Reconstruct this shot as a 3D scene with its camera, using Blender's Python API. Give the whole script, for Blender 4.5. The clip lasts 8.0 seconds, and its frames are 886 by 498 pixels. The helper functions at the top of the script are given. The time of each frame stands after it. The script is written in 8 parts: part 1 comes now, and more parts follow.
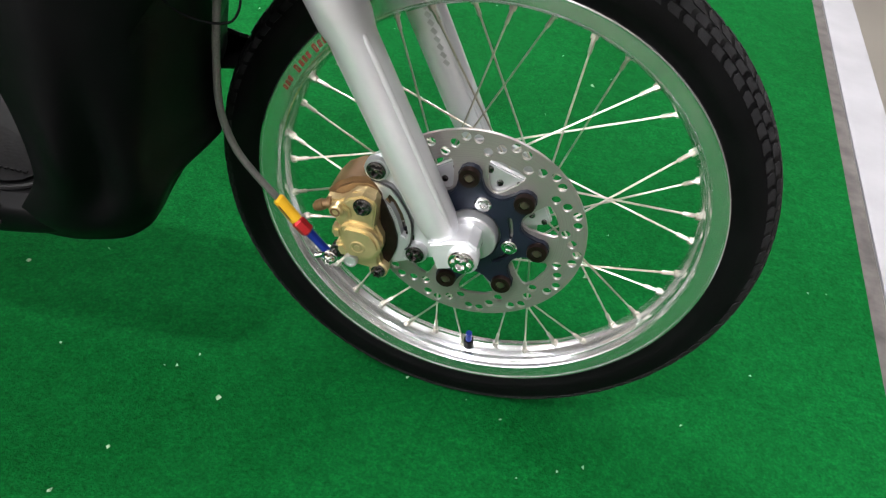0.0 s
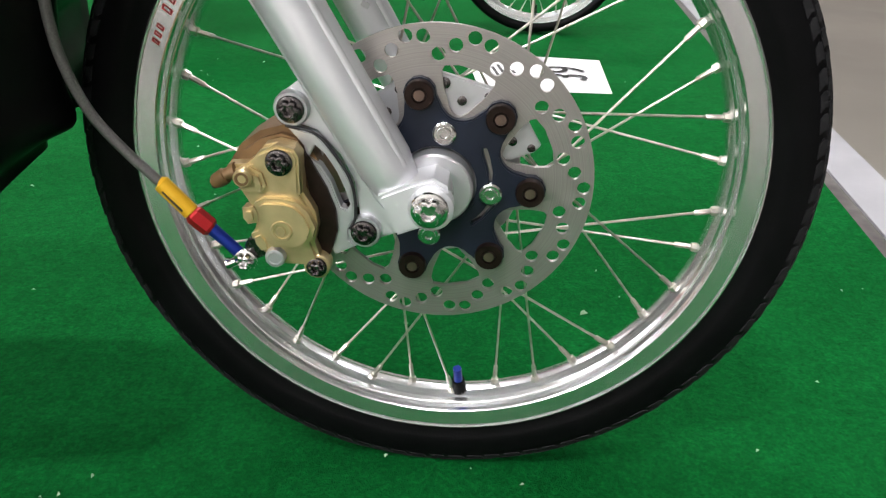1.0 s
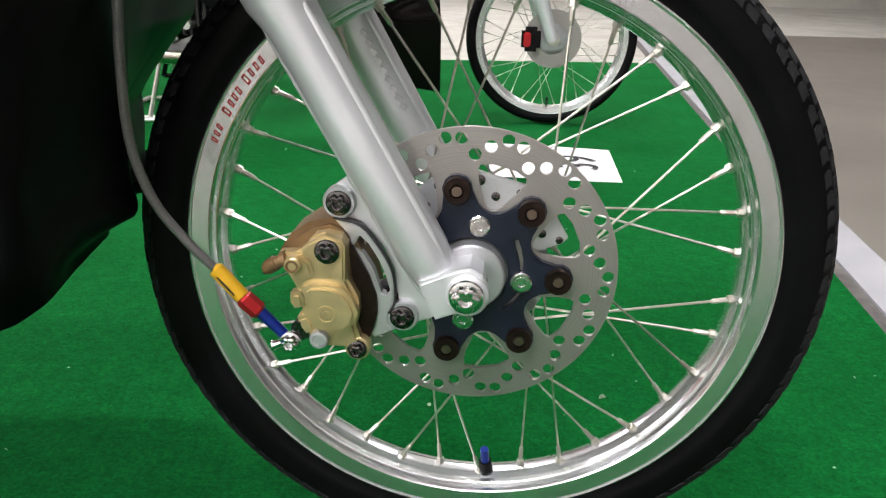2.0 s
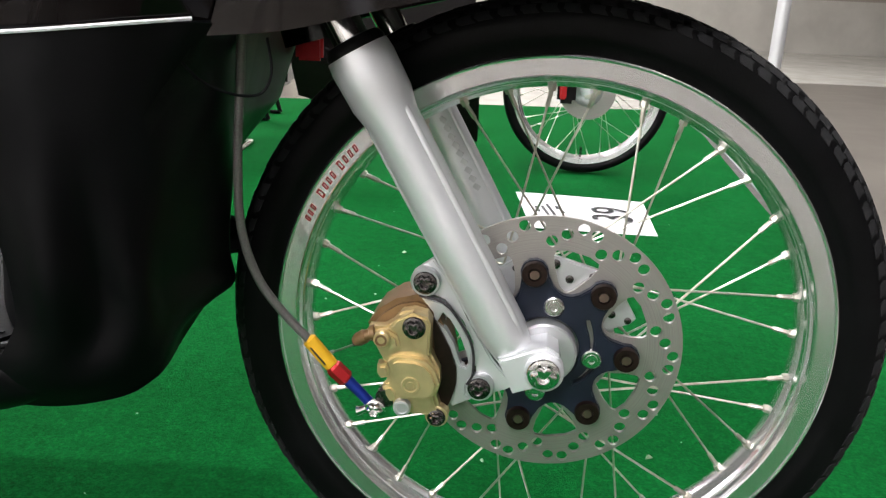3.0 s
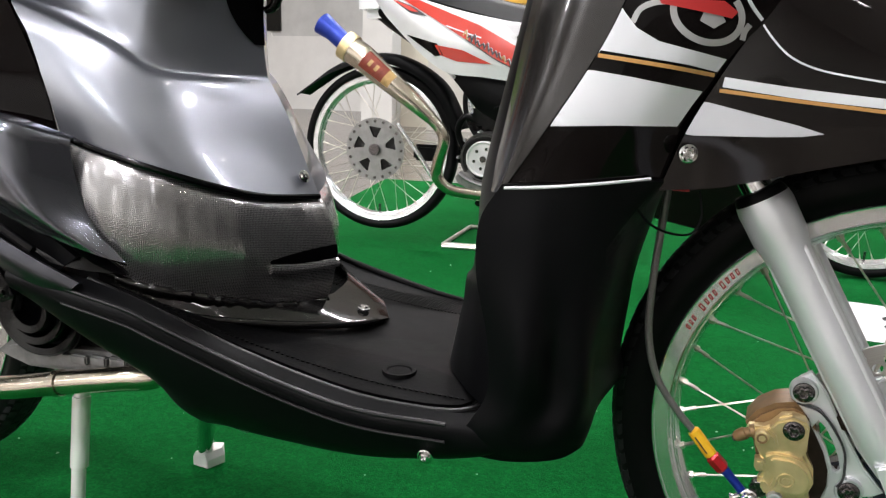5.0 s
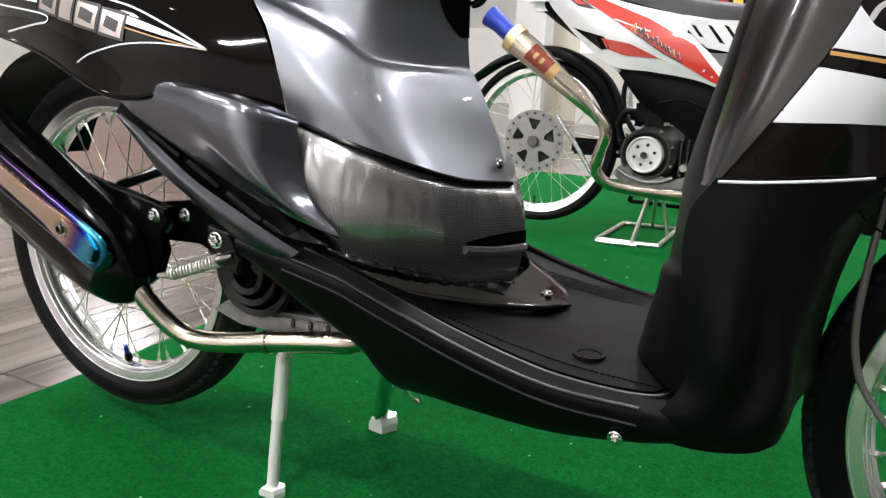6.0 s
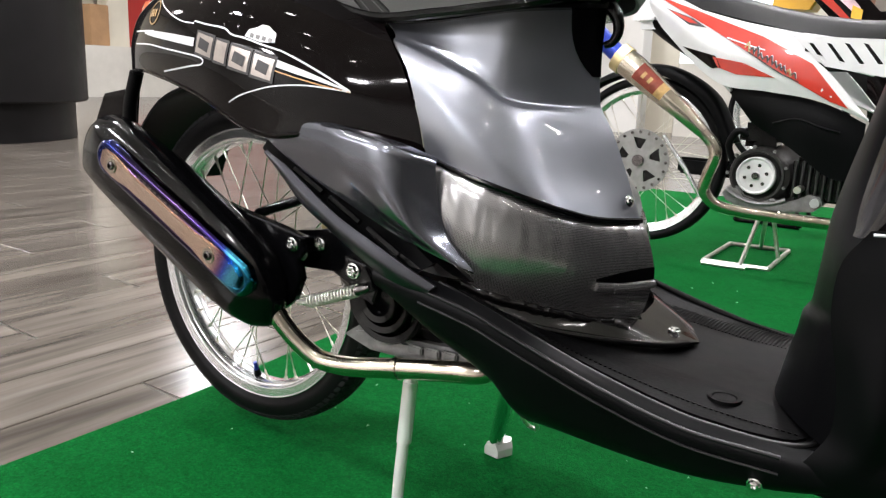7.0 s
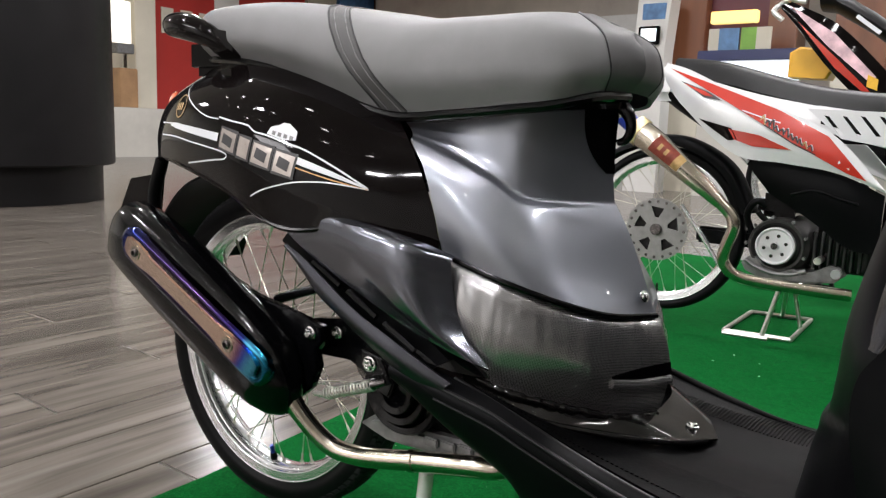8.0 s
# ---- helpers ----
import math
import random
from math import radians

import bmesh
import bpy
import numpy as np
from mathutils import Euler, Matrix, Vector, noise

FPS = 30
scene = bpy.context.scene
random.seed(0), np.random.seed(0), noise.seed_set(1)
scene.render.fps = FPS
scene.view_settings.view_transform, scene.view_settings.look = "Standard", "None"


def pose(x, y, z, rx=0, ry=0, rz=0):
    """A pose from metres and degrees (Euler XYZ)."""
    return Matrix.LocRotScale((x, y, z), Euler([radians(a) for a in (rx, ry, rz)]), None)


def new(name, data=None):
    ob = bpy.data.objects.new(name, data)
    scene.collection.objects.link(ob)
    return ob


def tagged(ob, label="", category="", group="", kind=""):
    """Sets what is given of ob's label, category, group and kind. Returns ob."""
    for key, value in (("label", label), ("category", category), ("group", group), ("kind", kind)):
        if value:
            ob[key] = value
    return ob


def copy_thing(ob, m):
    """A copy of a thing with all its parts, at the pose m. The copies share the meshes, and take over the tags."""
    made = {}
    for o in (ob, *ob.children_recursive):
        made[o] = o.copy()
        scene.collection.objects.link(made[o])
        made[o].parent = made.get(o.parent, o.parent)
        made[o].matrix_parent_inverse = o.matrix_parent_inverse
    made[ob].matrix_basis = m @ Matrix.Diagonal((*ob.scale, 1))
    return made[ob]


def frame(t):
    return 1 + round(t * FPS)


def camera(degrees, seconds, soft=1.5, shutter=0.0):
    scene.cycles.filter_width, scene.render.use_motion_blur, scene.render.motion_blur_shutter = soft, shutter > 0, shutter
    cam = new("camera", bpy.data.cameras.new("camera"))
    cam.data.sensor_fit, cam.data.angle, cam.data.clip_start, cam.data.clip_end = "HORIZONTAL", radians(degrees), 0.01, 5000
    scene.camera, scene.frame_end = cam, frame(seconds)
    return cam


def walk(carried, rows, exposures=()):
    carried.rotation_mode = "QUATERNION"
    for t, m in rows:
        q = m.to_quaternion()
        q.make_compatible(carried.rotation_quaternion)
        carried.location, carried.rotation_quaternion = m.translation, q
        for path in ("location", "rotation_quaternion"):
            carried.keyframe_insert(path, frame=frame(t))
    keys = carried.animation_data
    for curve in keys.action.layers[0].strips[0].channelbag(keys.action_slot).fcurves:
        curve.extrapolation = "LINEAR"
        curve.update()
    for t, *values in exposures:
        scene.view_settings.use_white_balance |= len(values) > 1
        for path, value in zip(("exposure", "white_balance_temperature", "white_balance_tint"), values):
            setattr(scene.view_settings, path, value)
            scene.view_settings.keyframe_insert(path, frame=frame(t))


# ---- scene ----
cam = camera(59.61, 8.0, 1.3)
ROWS = [
    (0, -0.0199, -0.6031, 0.7267, 49.308, -7.794, 7.679),
    (0.2, -0.0089, -0.5554, 0.6521, 55.026, -4.931, 3.963),
    (0.5, -0.0005, -0.5192, 0.5520, 62.024, -1.748, 0.645),
    (0.7, -0.0034, -0.5205, 0.5014, 62.942, -1.109, -1.358),
    (1, -0.0160, -0.5282, 0.4683, 63.825, -1.243, -1.172),
    (1.2, -0.0266, -0.5372, 0.4740, 65.371, -1.626, -1.583),
    (1.5, -0.0354, -0.5511, 0.4848, 67.775, -2.051, -1.020),
    (1.7, -0.0342, -0.5569, 0.4850, 68.911, -1.686, -0.800),
    (2.8, -0.0687, -0.5780, 0.5045, 71.634, -2.290, 0.881),
    (3, -0.0823, -0.5934, 0.5300, 72.396, -2.373, 1.369),
    (3.2, -0.0935, -0.6099, 0.5527, 72.504, -2.292, 2.484),
    (3.5, -0.1067, -0.6326, 0.5731, 74.020, -1.982, 4.762),
    (4, -0.1314, -0.6673, 0.5981, 75.961, -1.411, 8.508),
    (4.3, -0.1530, -0.6888, 0.6008, 76.488, -1.095, 11.383),
    (4.5, -0.1709, -0.7057, 0.6010, 76.619, -1.086, 13.771),
    (4.7, -0.1900, -0.7249, 0.5923, 77.490, -1.349, 15.485),
    (5.8, -0.2415, -0.7983, 0.5810, 77.057, -2.371, 26.590),
    (6, -0.2535, -0.8094, 0.5834, 76.862, -2.648, 28.643),
    (6.5, -0.2738, -0.8347, 0.5977, 76.788, -2.632, 32.301),
    (7, -0.2894, -0.8532, 0.6177, 77.232, -2.241, 35.187),
    (7.5, -0.2950, -0.8550, 0.6429, 78.632, -2.093, 36.506),
    (8, -0.2871, -0.8519, 0.6680, 81.251, -2.073, 36.627),
]
walk(cam, [(t, pose(x, y, z, rx, ry, rz)) for t, x, y, z, rx, ry, rz in ROWS],
     exposures=((0.0, -0.06), (0.5, -0.28), (1.5, -0.30), (3.0, -0.16), (4.5, -0.31), (6.0, -0.2), (7.0, -0.17), (7.5, -0.3), (8.0, -0.62)))

# ---- world and light ----
world = bpy.data.worlds.new("mall_air")
world.use_nodes = True
world.node_tree.nodes["Background"].inputs[0].default_value = (0.95, 0.96, 1.0, 1)
world.node_tree.nodes["Background"].inputs[1].default_value = 0.06
scene.world = world


def area_light(x, y, sx, sy, watts, z=4.15):
    data = bpy.data.lights.new("ceiling_panel_lamp", "AREA")
    data.shape, data.size, data.size_y, data.energy = "RECTANGLE", sx, sy, watts
    data.color = (1.0, 0.975, 1.0)
    ob = new("ceiling_panel_lamp", data)
    ob.matrix_basis = pose(x, y, z, 0, 0, 0)
    return ob


# area lights added over the hall; the y=-5.6 row brightens the south wall
for lx in (-4.5, -0.9, 2.7):
    for ly, lw in ((-5.6, 165), (-2.1, 120), (1.0, 100), (4.4, 125)):
        if lx < 2 or ly > 0:
            area_light(lx, ly, 0.45, 0.28, lw * (0.6 if lx > 2 else 1.1))
# added, unseen light box that brightens the south wall for body reflections
area_light(-6.4, -6.7, 3.0, 1.5, 420)
# larger light boxes further along the hall
for lx, ly in ((-10.5, -1.5), (-9.5, 2.5), (-9.5, 6.5), (-6.0, 9.0), (0.5, 8.5)):
    area_light(lx, ly, 1.2, 0.4, 230)


# ---- helpers ----
from mathutils.bvhtree import BVHTree

YC = 0.065          # the scooter's centre plane behind the leg shield
YF = 0.03           # and at the front fender


def mesh_of(name, bm, mat, smooth=True):
    bmesh.ops.recalc_face_normals(bm, faces=bm.faces)
    me = bpy.data.meshes.new(name)
    bm.to_mesh(me)
    bm.free()
    if mat:
        me.materials.append(mat)
    if smooth:
        me.shade_smooth()
        me.set_sharp_from_angle(angle=radians(38))
    return me


def part(name, bm, mat, parent, label="", m=None, smooth=True):
    me = bm if isinstance(bm, bpy.types.Mesh) else mesh_of(name, bm, mat, smooth)
    ob = new(name, me)
    ob.parent = parent
    if m is not None:
        ob.matrix_basis = m
    if label:
        ob["label"] = label
    return ob


def thing(name, label, category, m=None, group="", kind=""):
    ob = new(name)
    ob.empty_display_size = 0.1
    if m is not None:
        ob.matrix_basis = m
    return tagged(ob, label, category, group, kind)


def catmull(p, n):
    """n points along a smooth curve through the points p, evenly by chord length."""
    p = np.asarray(p, float)
    if len(p) == 2:
        s = np.linspace(0, 1, n)[:, None]
        return p[0] * (1 - s) + p[1] * s
    d = np.r_[0, np.cumsum(np.linalg.norm(np.diff(p, axis=0), axis=1) + 1e-9)]
    tan = np.zeros_like(p)
    for i in range(len(p)):
        a, b = max(i - 1, 0), min(i + 1, len(p) - 1)
        tan[i] = (p[b] - p[a]) / (d[b] - d[a])
    out = []
    for s in np.linspace(0, d[-1], n):
        i = min(np.searchsorted(d, s, side="right") - 1, len(p) - 2)
        h = d[i + 1] - d[i]
        u = (s - d[i]) / h
        out.append((2 * u**3 - 3 * u**2 + 1) * p[i] + (u**3 - 2 * u**2 + u) * h * tan[i]
                   + (-2 * u**3 + 3 * u**2) * p[i + 1] + (u**3 - u**2) * h * tan[i + 1])
    return np.array(out)


def surface(rows, n, m):
    """A smooth grid of n x m points through a few guiding curves."""
    rows = [catmull(r, m) for r in rows]
    cols = [catmull([r[j] for r in rows], n) for j in range(m)]
    return np.array(cols).transpose(1, 0, 2)


def sheet(grid, thick=0.004, inward=(0, 1, 0), bm=None, closed_v=False):
    """A shell of even thickness from a grid of points."""
    bm = bm or bmesh.new()
    g = np.asarray(grid, float)
    n, m = g.shape[:2]
    du = np.gradient(g, axis=0)
    dv = np.gradient(g, axis=1)
    nor = np.cross(du, dv)
    nor /= np.linalg.norm(nor, axis=2, keepdims=True) + 1e-12
    mid = nor[n // 2, m // 2]
    if mid @ np.asarray(inward) < 0:
        nor = -nor
    back = g + nor * thick
    a = [[bm.verts.new(g[i, j]) for j in range(m)] for i in range(n)]
    b = [[bm.verts.new(back[i, j]) for j in range(m)] for i in range(n)]
    for i in range(n - 1):
        for j in range(m - 1):
            bm.faces.new((a[i][j], a[i][j + 1], a[i + 1][j + 1], a[i + 1][j]))
            bm.faces.new((b[i][j], b[i + 1][j], b[i + 1][j + 1], b[i][j + 1]))
    for i in range(n - 1):
        for j in (0, m - 1):
            bm.faces.new((a[i][j], a[i + 1][j], b[i + 1][j], b[i][j]))
    for j in range(m - 1):
        for i in (0, n - 1):
            bm.faces.new((a[i][j], a[i][j + 1], b[i][j + 1], b[i][j]))
    return bm


def mirrored(grid, yc):
    g = np.array(grid)
    g[..., 1] = 2 * yc - g[..., 1]
    return g


def whole(grid, yc, axis=1):
    """The grid and its mirror image joined along the last line of the axis, which lies in the centre plane."""
    g = np.array(grid)
    r = np.flip(mirrored(g, yc), axis)
    return np.concatenate([g, np.take(r, range(1, r.shape[axis]), axis)], axis)


def loft(rings, bm=None, cap=True):
    """A closed body from rings of points."""
    bm = bm or bmesh.new()
    vs = [[bm.verts.new(p) for p in r] for r in rings]
    k = len(vs[0])
    for a, b in zip(vs, vs[1:]):
        for i in range(k):
            bm.faces.new((a[i], a[(i + 1) % k], b[(i + 1) % k], b[i]))
    if cap:
        bm.faces.new(vs[0][::-1])
        bm.faces.new(vs[-1])
    return bm


def tube(points, r, n=10, smooth=0, bm=None):
    """A round bar along points; r is one radius or one per point."""
    p = np.asarray(points, float)
    rs = np.full(len(p), r, float) if np.isscalar(r) else np.asarray(r, float)
    if smooth:
        q = catmull(np.c_[p, rs], smooth)
        p, rs = q[:, :3], q[:, 3]
    t = np.gradient(p, axis=0)
    t /= np.linalg.norm(t, axis=1, keepdims=True)
    ref = np.array([0, 0, 1.0]) if abs(t[0][2]) < 0.9 else np.array([0, 1.0, 0])
    rings = []
    for i in range(len(p)):
        s = np.cross(t[i], ref)
        s /= np.linalg.norm(s)
        ref = np.cross(s, t[i])
        rings.append([p[i] + rs[i] * (np.cos(a) * s + np.sin(a) * ref) for a in np.linspace(0, 2 * np.pi, n, endpoint=False)])
    return loft(rings, bm)


def lathe(profile, n=48, bm=None, closed=False):
    """A turned body round the local y axis from (radius, y) pairs."""
    bm = bm or bmesh.new()
    rings = []
    for i in range(n):
        a = 2 * math.pi * i / n
        rings.append([bm.verts.new((r * math.cos(a), y, r * math.sin(a))) for r, y in profile])
    k = len(profile)
    for i in range(n):
        a, b = rings[i], rings[(i + 1) % n]
        for j in range(k if closed else k - 1):
            bm.faces.new((a[j], a[(j + 1) % k], b[(j + 1) % k], b[j]))
    return bm


def disc_profile(r, y0, y1, b=0.001):
    return [(1e-5, y0), (r - b, y0), (r, y0 + b), (r, y1 - b), (r - b, y1), (1e-5, y1)]


def plate(loops, y0, y1, bevel=0.0, bm=None):
    """A flat plate in the x-z plane from an outline and holes, between y0 and y1."""
    own = bmesh.new()
    edges = []
    for loop in loops:
        vs = [own.verts.new((x, y0, z)) for x, z in loop]
        edges += [own.edges.new((vs[i], vs[(i + 1) % len(vs)])) for i in range(len(vs))]
    bmesh.ops.triangle_fill(own, use_beauty=True, edges=edges)
    own.normal_update()
    front = list(own.faces)
    made = bmesh.ops.extrude_face_region(own, geom=front)["geom"]
    for v in made:
        if isinstance(v, bmesh.types.BMVert):
            v.co.y = y1
    if bevel:
        own.normal_update()
        rim = [e for e in own.edges if e.is_manifold and e.calc_face_angle(0) > 1.0 and all(abs(v.co.y - y0) < 1e-6 for v in e.verts)]
        bmesh.ops.bevel(own, geom=rim, offset=bevel, segments=2, affect="EDGES", clamp_overlap=True)
    if bm is None:
        return own
    me = bpy.data.meshes.new("tmp")
    own.to_mesh(me)
    own.free()
    bm.from_mesh(me)
    bpy.data.meshes.remove(me)
    return bm


def box(x0, y0, z0, x1, y1, z1, bevel=0.0, seg=2, bm=None):
    own = bmesh.new()
    bmesh.ops.create_cube(own, size=1, matrix=Matrix.LocRotScale(((x0 + x1) / 2, (y0 + y1) / 2, (z0 + z1) / 2), None, (x1 - x0, y1 - y0, z1 - z0)))
    if bevel:
        bmesh.ops.bevel(own, geom=own.edges[:], offset=bevel, segments=seg, affect="EDGES")
    if bm is None:
        return own
    me = bpy.data.meshes.new("tmp")
    own.to_mesh(me)
    own.free()
    bm.from_mesh(me)
    bpy.data.meshes.remove(me)
    return bm


def circle(x, z, r, n=16, a0=0.0):
    return [(x + r * math.cos(a0 + 2 * math.pi * i / n), z + r * math.sin(a0 + 2 * math.pi * i / n)) for i in range(n)]


def skin(ob):
    """A search tree of a mesh object in world space."""
    m = world_of(ob)
    return BVHTree.FromPolygons([m @ v.co for v in ob.data.vertices], [tuple(p.vertices) for p in ob.data.polygons])


def world_of(ob):
    m = ob.matrix_basis.copy()
    while ob.parent:
        ob = ob.parent
        m = ob.matrix_basis @ m
    return m


def cast(trees, x, z, lift=0.0008, toward=(0, 1, 0), start=-1.0):
    best = None
    way = Vector(toward)
    for tree in trees:
        hit, nor, _, dist = tree.ray_cast(Vector((x, start, z)), way)
        if hit and (best is None or dist < best[1]):
            best = (hit - way * lift, dist)
    return best[0] if best else None


def sticker(trees, outline, lift=0.0008, cuts=0.012, reach=-0.15):
    """A thin foil with that outline (x, z) laid on the surfaces, seen from the scooter's right side."""
    bm = bmesh.new()
    loop = []
    for i, p in enumerate(outline):
        q = outline[(i + 1) % len(outline)]
        k = max(1, int(math.hypot(q[0] - p[0], q[1] - p[1]) / cuts))
        loop += [(p[0] + (q[0] - p[0]) * j / k, p[1] + (q[1] - p[1]) * j / k) for j in range(k)]
    vs = [bm.verts.new((x, 0, z)) for x, z in loop]
    bmesh.ops.triangle_fill(bm, use_beauty=True, edges=[bm.edges.new((vs[i], vs[(i + 1) % len(vs)])) for i in range(len(vs))])
    for _ in range(4):
        long = [e for e in bm.edges if e.calc_length() > cuts * 1.5]
        if long:
            bmesh.ops.subdivide_edges(bm, edges=long, cuts=1)
            bmesh.ops.triangulate(bm, faces=bm.faces[:])
    for v in bm.verts:
        h = cast(trees, v.co.x, v.co.z, lift)
        if h:
            v.co = h
            v.tag = True
    for v in bm.verts:
        if not v.tag:
            near = min((t.find_nearest(Vector((v.co.x, reach, v.co.z))) for t in trees), key=lambda q: q[3])
            v.co = near[0] - Vector((0, lift, 0))
    return bm


def ribbon(trees, line, w, lift=0.001, n=40):
    """A narrow stripe of width w (one or one per point) along a line (x, z) on the surfaces."""
    w = np.full(len(line), w) if np.isscalar(w) else np.asarray(w)
    q = catmull(np.c_[np.asarray(line), w], n)
    bm = bmesh.new()
    t = np.gradient(q[:, :2], axis=0)
    t /= np.linalg.norm(t, axis=1, keepdims=True)
    prev = None
    for (x, z, ww), (tx, tz) in zip(q, t):
        hs = [cast(trees, x - tz * ww * s, z + tx * ww * s, lift) for s in (-0.5, 0, 0.5)]
        if any(h is None for h in hs):
            prev = None
            continue
        now = [bm.verts.new(h) for h in hs]
        if prev:
            for k in (0, 1):
                bm.faces.new((prev[k], prev[k + 1], now[k + 1], now[k]))
        prev = now
    return bm


# ---- materials ----
def mat_new(name, base, rough, metal=0.0, coat=0.0, coat_rough=0.03, spec=0.5):
    mat = bpy.data.materials.new(name)
    mat.use_nodes = True
    b = mat.node_tree.nodes["Principled BSDF"]
    b.inputs["Base Color"].default_value = (*base, 1)
    b.inputs["Roughness"].default_value = rough
    b.inputs["Metallic"].default_value = metal
    b.inputs["Coat Weight"].default_value = coat
    b.inputs["Coat Roughness"].default_value = coat_rough
    b.inputs["Specular IOR Level"].default_value = spec
    return mat


def node(mat, kind, **values):
    nd = mat.node_tree.nodes.new(kind)
    for k, v in values.items():
        if k in nd.inputs:
            nd.inputs[k].default_value = v
    return nd


def wire(mat, a, out, b, inp):
    mat.node_tree.links.new(a.outputs[out], b.inputs[inp])


def texture_xyz(mat, scale=(1, 1, 1), turn=(0, 0, 0), generated=False):
    co = node(mat, "ShaderNodeTexCoord")
    mp = node(mat, "ShaderNodeMapping")
    mp.inputs["Scale"].default_value = scale
    mp.inputs["Rotation"].default_value = turn
    wire(mat, co, "Generated" if generated else "Object", mp, "Vector")
    return mp


def ramp(mat, stops):
    nd = node(mat, "ShaderNodeValToRGB")
    el = nd.color_ramp.elements
    while len(el) < len(stops):
        el.new(0.5)
    for e, (p, c) in zip(el, stops):
        e.position, e.color = p, (*c, 1)
    return nd


def vary(mat, base, amount=0.25, scale=18.0, rough=None, rough_amount=0.12, bump=0.0, bump_scale=200.0, stretch=(1, 1, 1)):
    """Two scales of variation in colour and roughness, and a fine relief."""
    b = mat.node_tree.nodes["Principled BSDF"]
    mp = texture_xyz(mat, stretch)
    big = node(mat, "ShaderNodeTexNoise", Scale=scale, Detail=5.0, Roughness=0.6)
    wire(mat, mp, "Vector", big, "Vector")
    lo = tuple(c * (1 - amount) for c in base)
    hi = tuple(min(1, c * (1 + amount)) for c in base)
    rp = ramp(mat, ((0.3, lo), (0.7, hi)))
    wire(mat, big, "Fac", rp, "Fac")
    wire(mat, rp, "Color", b, "Base Color")
    if rough is not None:
        mr = node(mat, "ShaderNodeMapRange")
        mr.inputs["To Min"].default_value, mr.inputs["To Max"].default_value = max(0.02, rough - rough_amount), rough + rough_amount
        fine = node(mat, "ShaderNodeTexNoise", Scale=scale * 4, Detail=3.0)
        wire(mat, mp, "Vector", fine, "Vector")
        wire(mat, fine, "Fac", mr, "Value")
        wire(mat, mr, "Result", b, "Roughness")
    if bump:
        nz = node(mat, "ShaderNodeTexNoise", Scale=bump_scale, Detail=2.0)
        wire(mat, mp, "Vector", nz, "Vector")
        bp = node(mat, "ShaderNodeBump", Strength=bump, Distance=0.001)
        wire(mat, nz, "Fac", bp, "Height")
        wire(mat, bp, "Normal", b, "Normal")
    return mat


def painted(name, base, rough, metal=0.0, coat=0.0, amount=0.2, scale=18.0, bump=0.0, bump_scale=300.0, rough_amount=0.05, stretch=(1, 1, 1), spec=0.5):
    mat = mat_new(name, base, rough, metal, coat, spec=spec)
    return vary(mat, base, amount, scale, rough, rough_amount, bump, bump_scale, stretch)


rubber = painted("tyre_rubber", (0.003, 0.003, 0.0034), 0.42, amount=0.35, scale=14, bump=0.12, bump_scale=500, rough_amount=0.1, spec=0.1)
tread_rubber = painted("dusty_tread_rubber", (0.016, 0.016, 0.0175), 0.75, amount=0.35, scale=60, bump=0.3, bump_scale=700, rough_amount=0.1, spec=0.2)
matte_black = painted("matte_black_plastic", (0.0022, 0.0023, 0.0027), 0.40, amount=0.25, scale=9, bump=0.06, bump_scale=900, rough_amount=0.03, spec=0.085)
floor_black = painted("grained_black_plastic", (0.0022, 0.0022, 0.0024), 0.48, amount=0.3, scale=12, bump=0.2, bump_scale=1200, rough_amount=0.08, spec=0.07)
edge_black = painted("polished_black_edge", (0.006, 0.006, 0.0065), 0.38, amount=0.3, scale=30, rough_amount=0.04, spec=0.28)
mat_black = painted("worn_black_mat", (0.0014, 0.0014, 0.0016), 0.46, amount=0.4, scale=40, bump=0.25, bump_scale=260, rough_amount=0.1, spec=0.05)
gloss_black = painted("glossy_black_lacquer", (0.0036, 0.0026, 0.0027), 0.05, amount=0.2, scale=8, rough_amount=0.02, spec=0.15)
# copy of gloss_black, its tone and mirroring raised for the fender's brighter reflections
fender_black = painted("brighter_mirroring_black_lacquer", (0.005, 0.0036, 0.0036), 0.06, amount=0.2, scale=8, rough_amount=0.02, spec=0.58)
dark_metal = painted("black_enamel", (0.0018, 0.0018, 0.0022), 0.14, amount=0.3, scale=25, rough_amount=0.05, spec=0.26)
silver = painted("metallic_grey_lacquer", (0.265, 0.278, 0.315), 0.34, metal=0.8, coat=0.7, amount=0.03, scale=5, rough_amount=0.004)
satin_grey = painted("satin_graphite_lacquer", (0.165, 0.172, 0.20), 0.19, metal=0.9, coat=0.3, amount=0.03, scale=5, rough_amount=0.01)
strip_grey = painted("dark_graphite_lacquer", (0.045, 0.046, 0.053), 0.28, metal=0.85, coat=0.1, amount=0.03, scale=5, rough_amount=0.01)
flange_black = painted("dark_lacquered_flange", (0.005, 0.0047, 0.0047), 0.12, metal=0.0, coat=0.4, amount=0.25, scale=30, bump=0.12, bump_scale=45, rough_amount=0.06, spec=0.4)
trim_grey = painted("graphite_gloss_trim", (0.013, 0.0115, 0.011), 0.24, metal=0.15, coat=0.35, amount=0.25, scale=14, rough_amount=0.05)
alu = painted("polished_aluminium_rim", (0.84, 0.85, 0.87), 0.235, metal=0.97, amount=0.03, scale=9, rough_amount=0.03)
alu_paint = painted("silver_painted_fork", (0.80, 0.81, 0.84), 0.34, metal=0.55, coat=0.35, amount=0.02, scale=4, rough_amount=0.005)
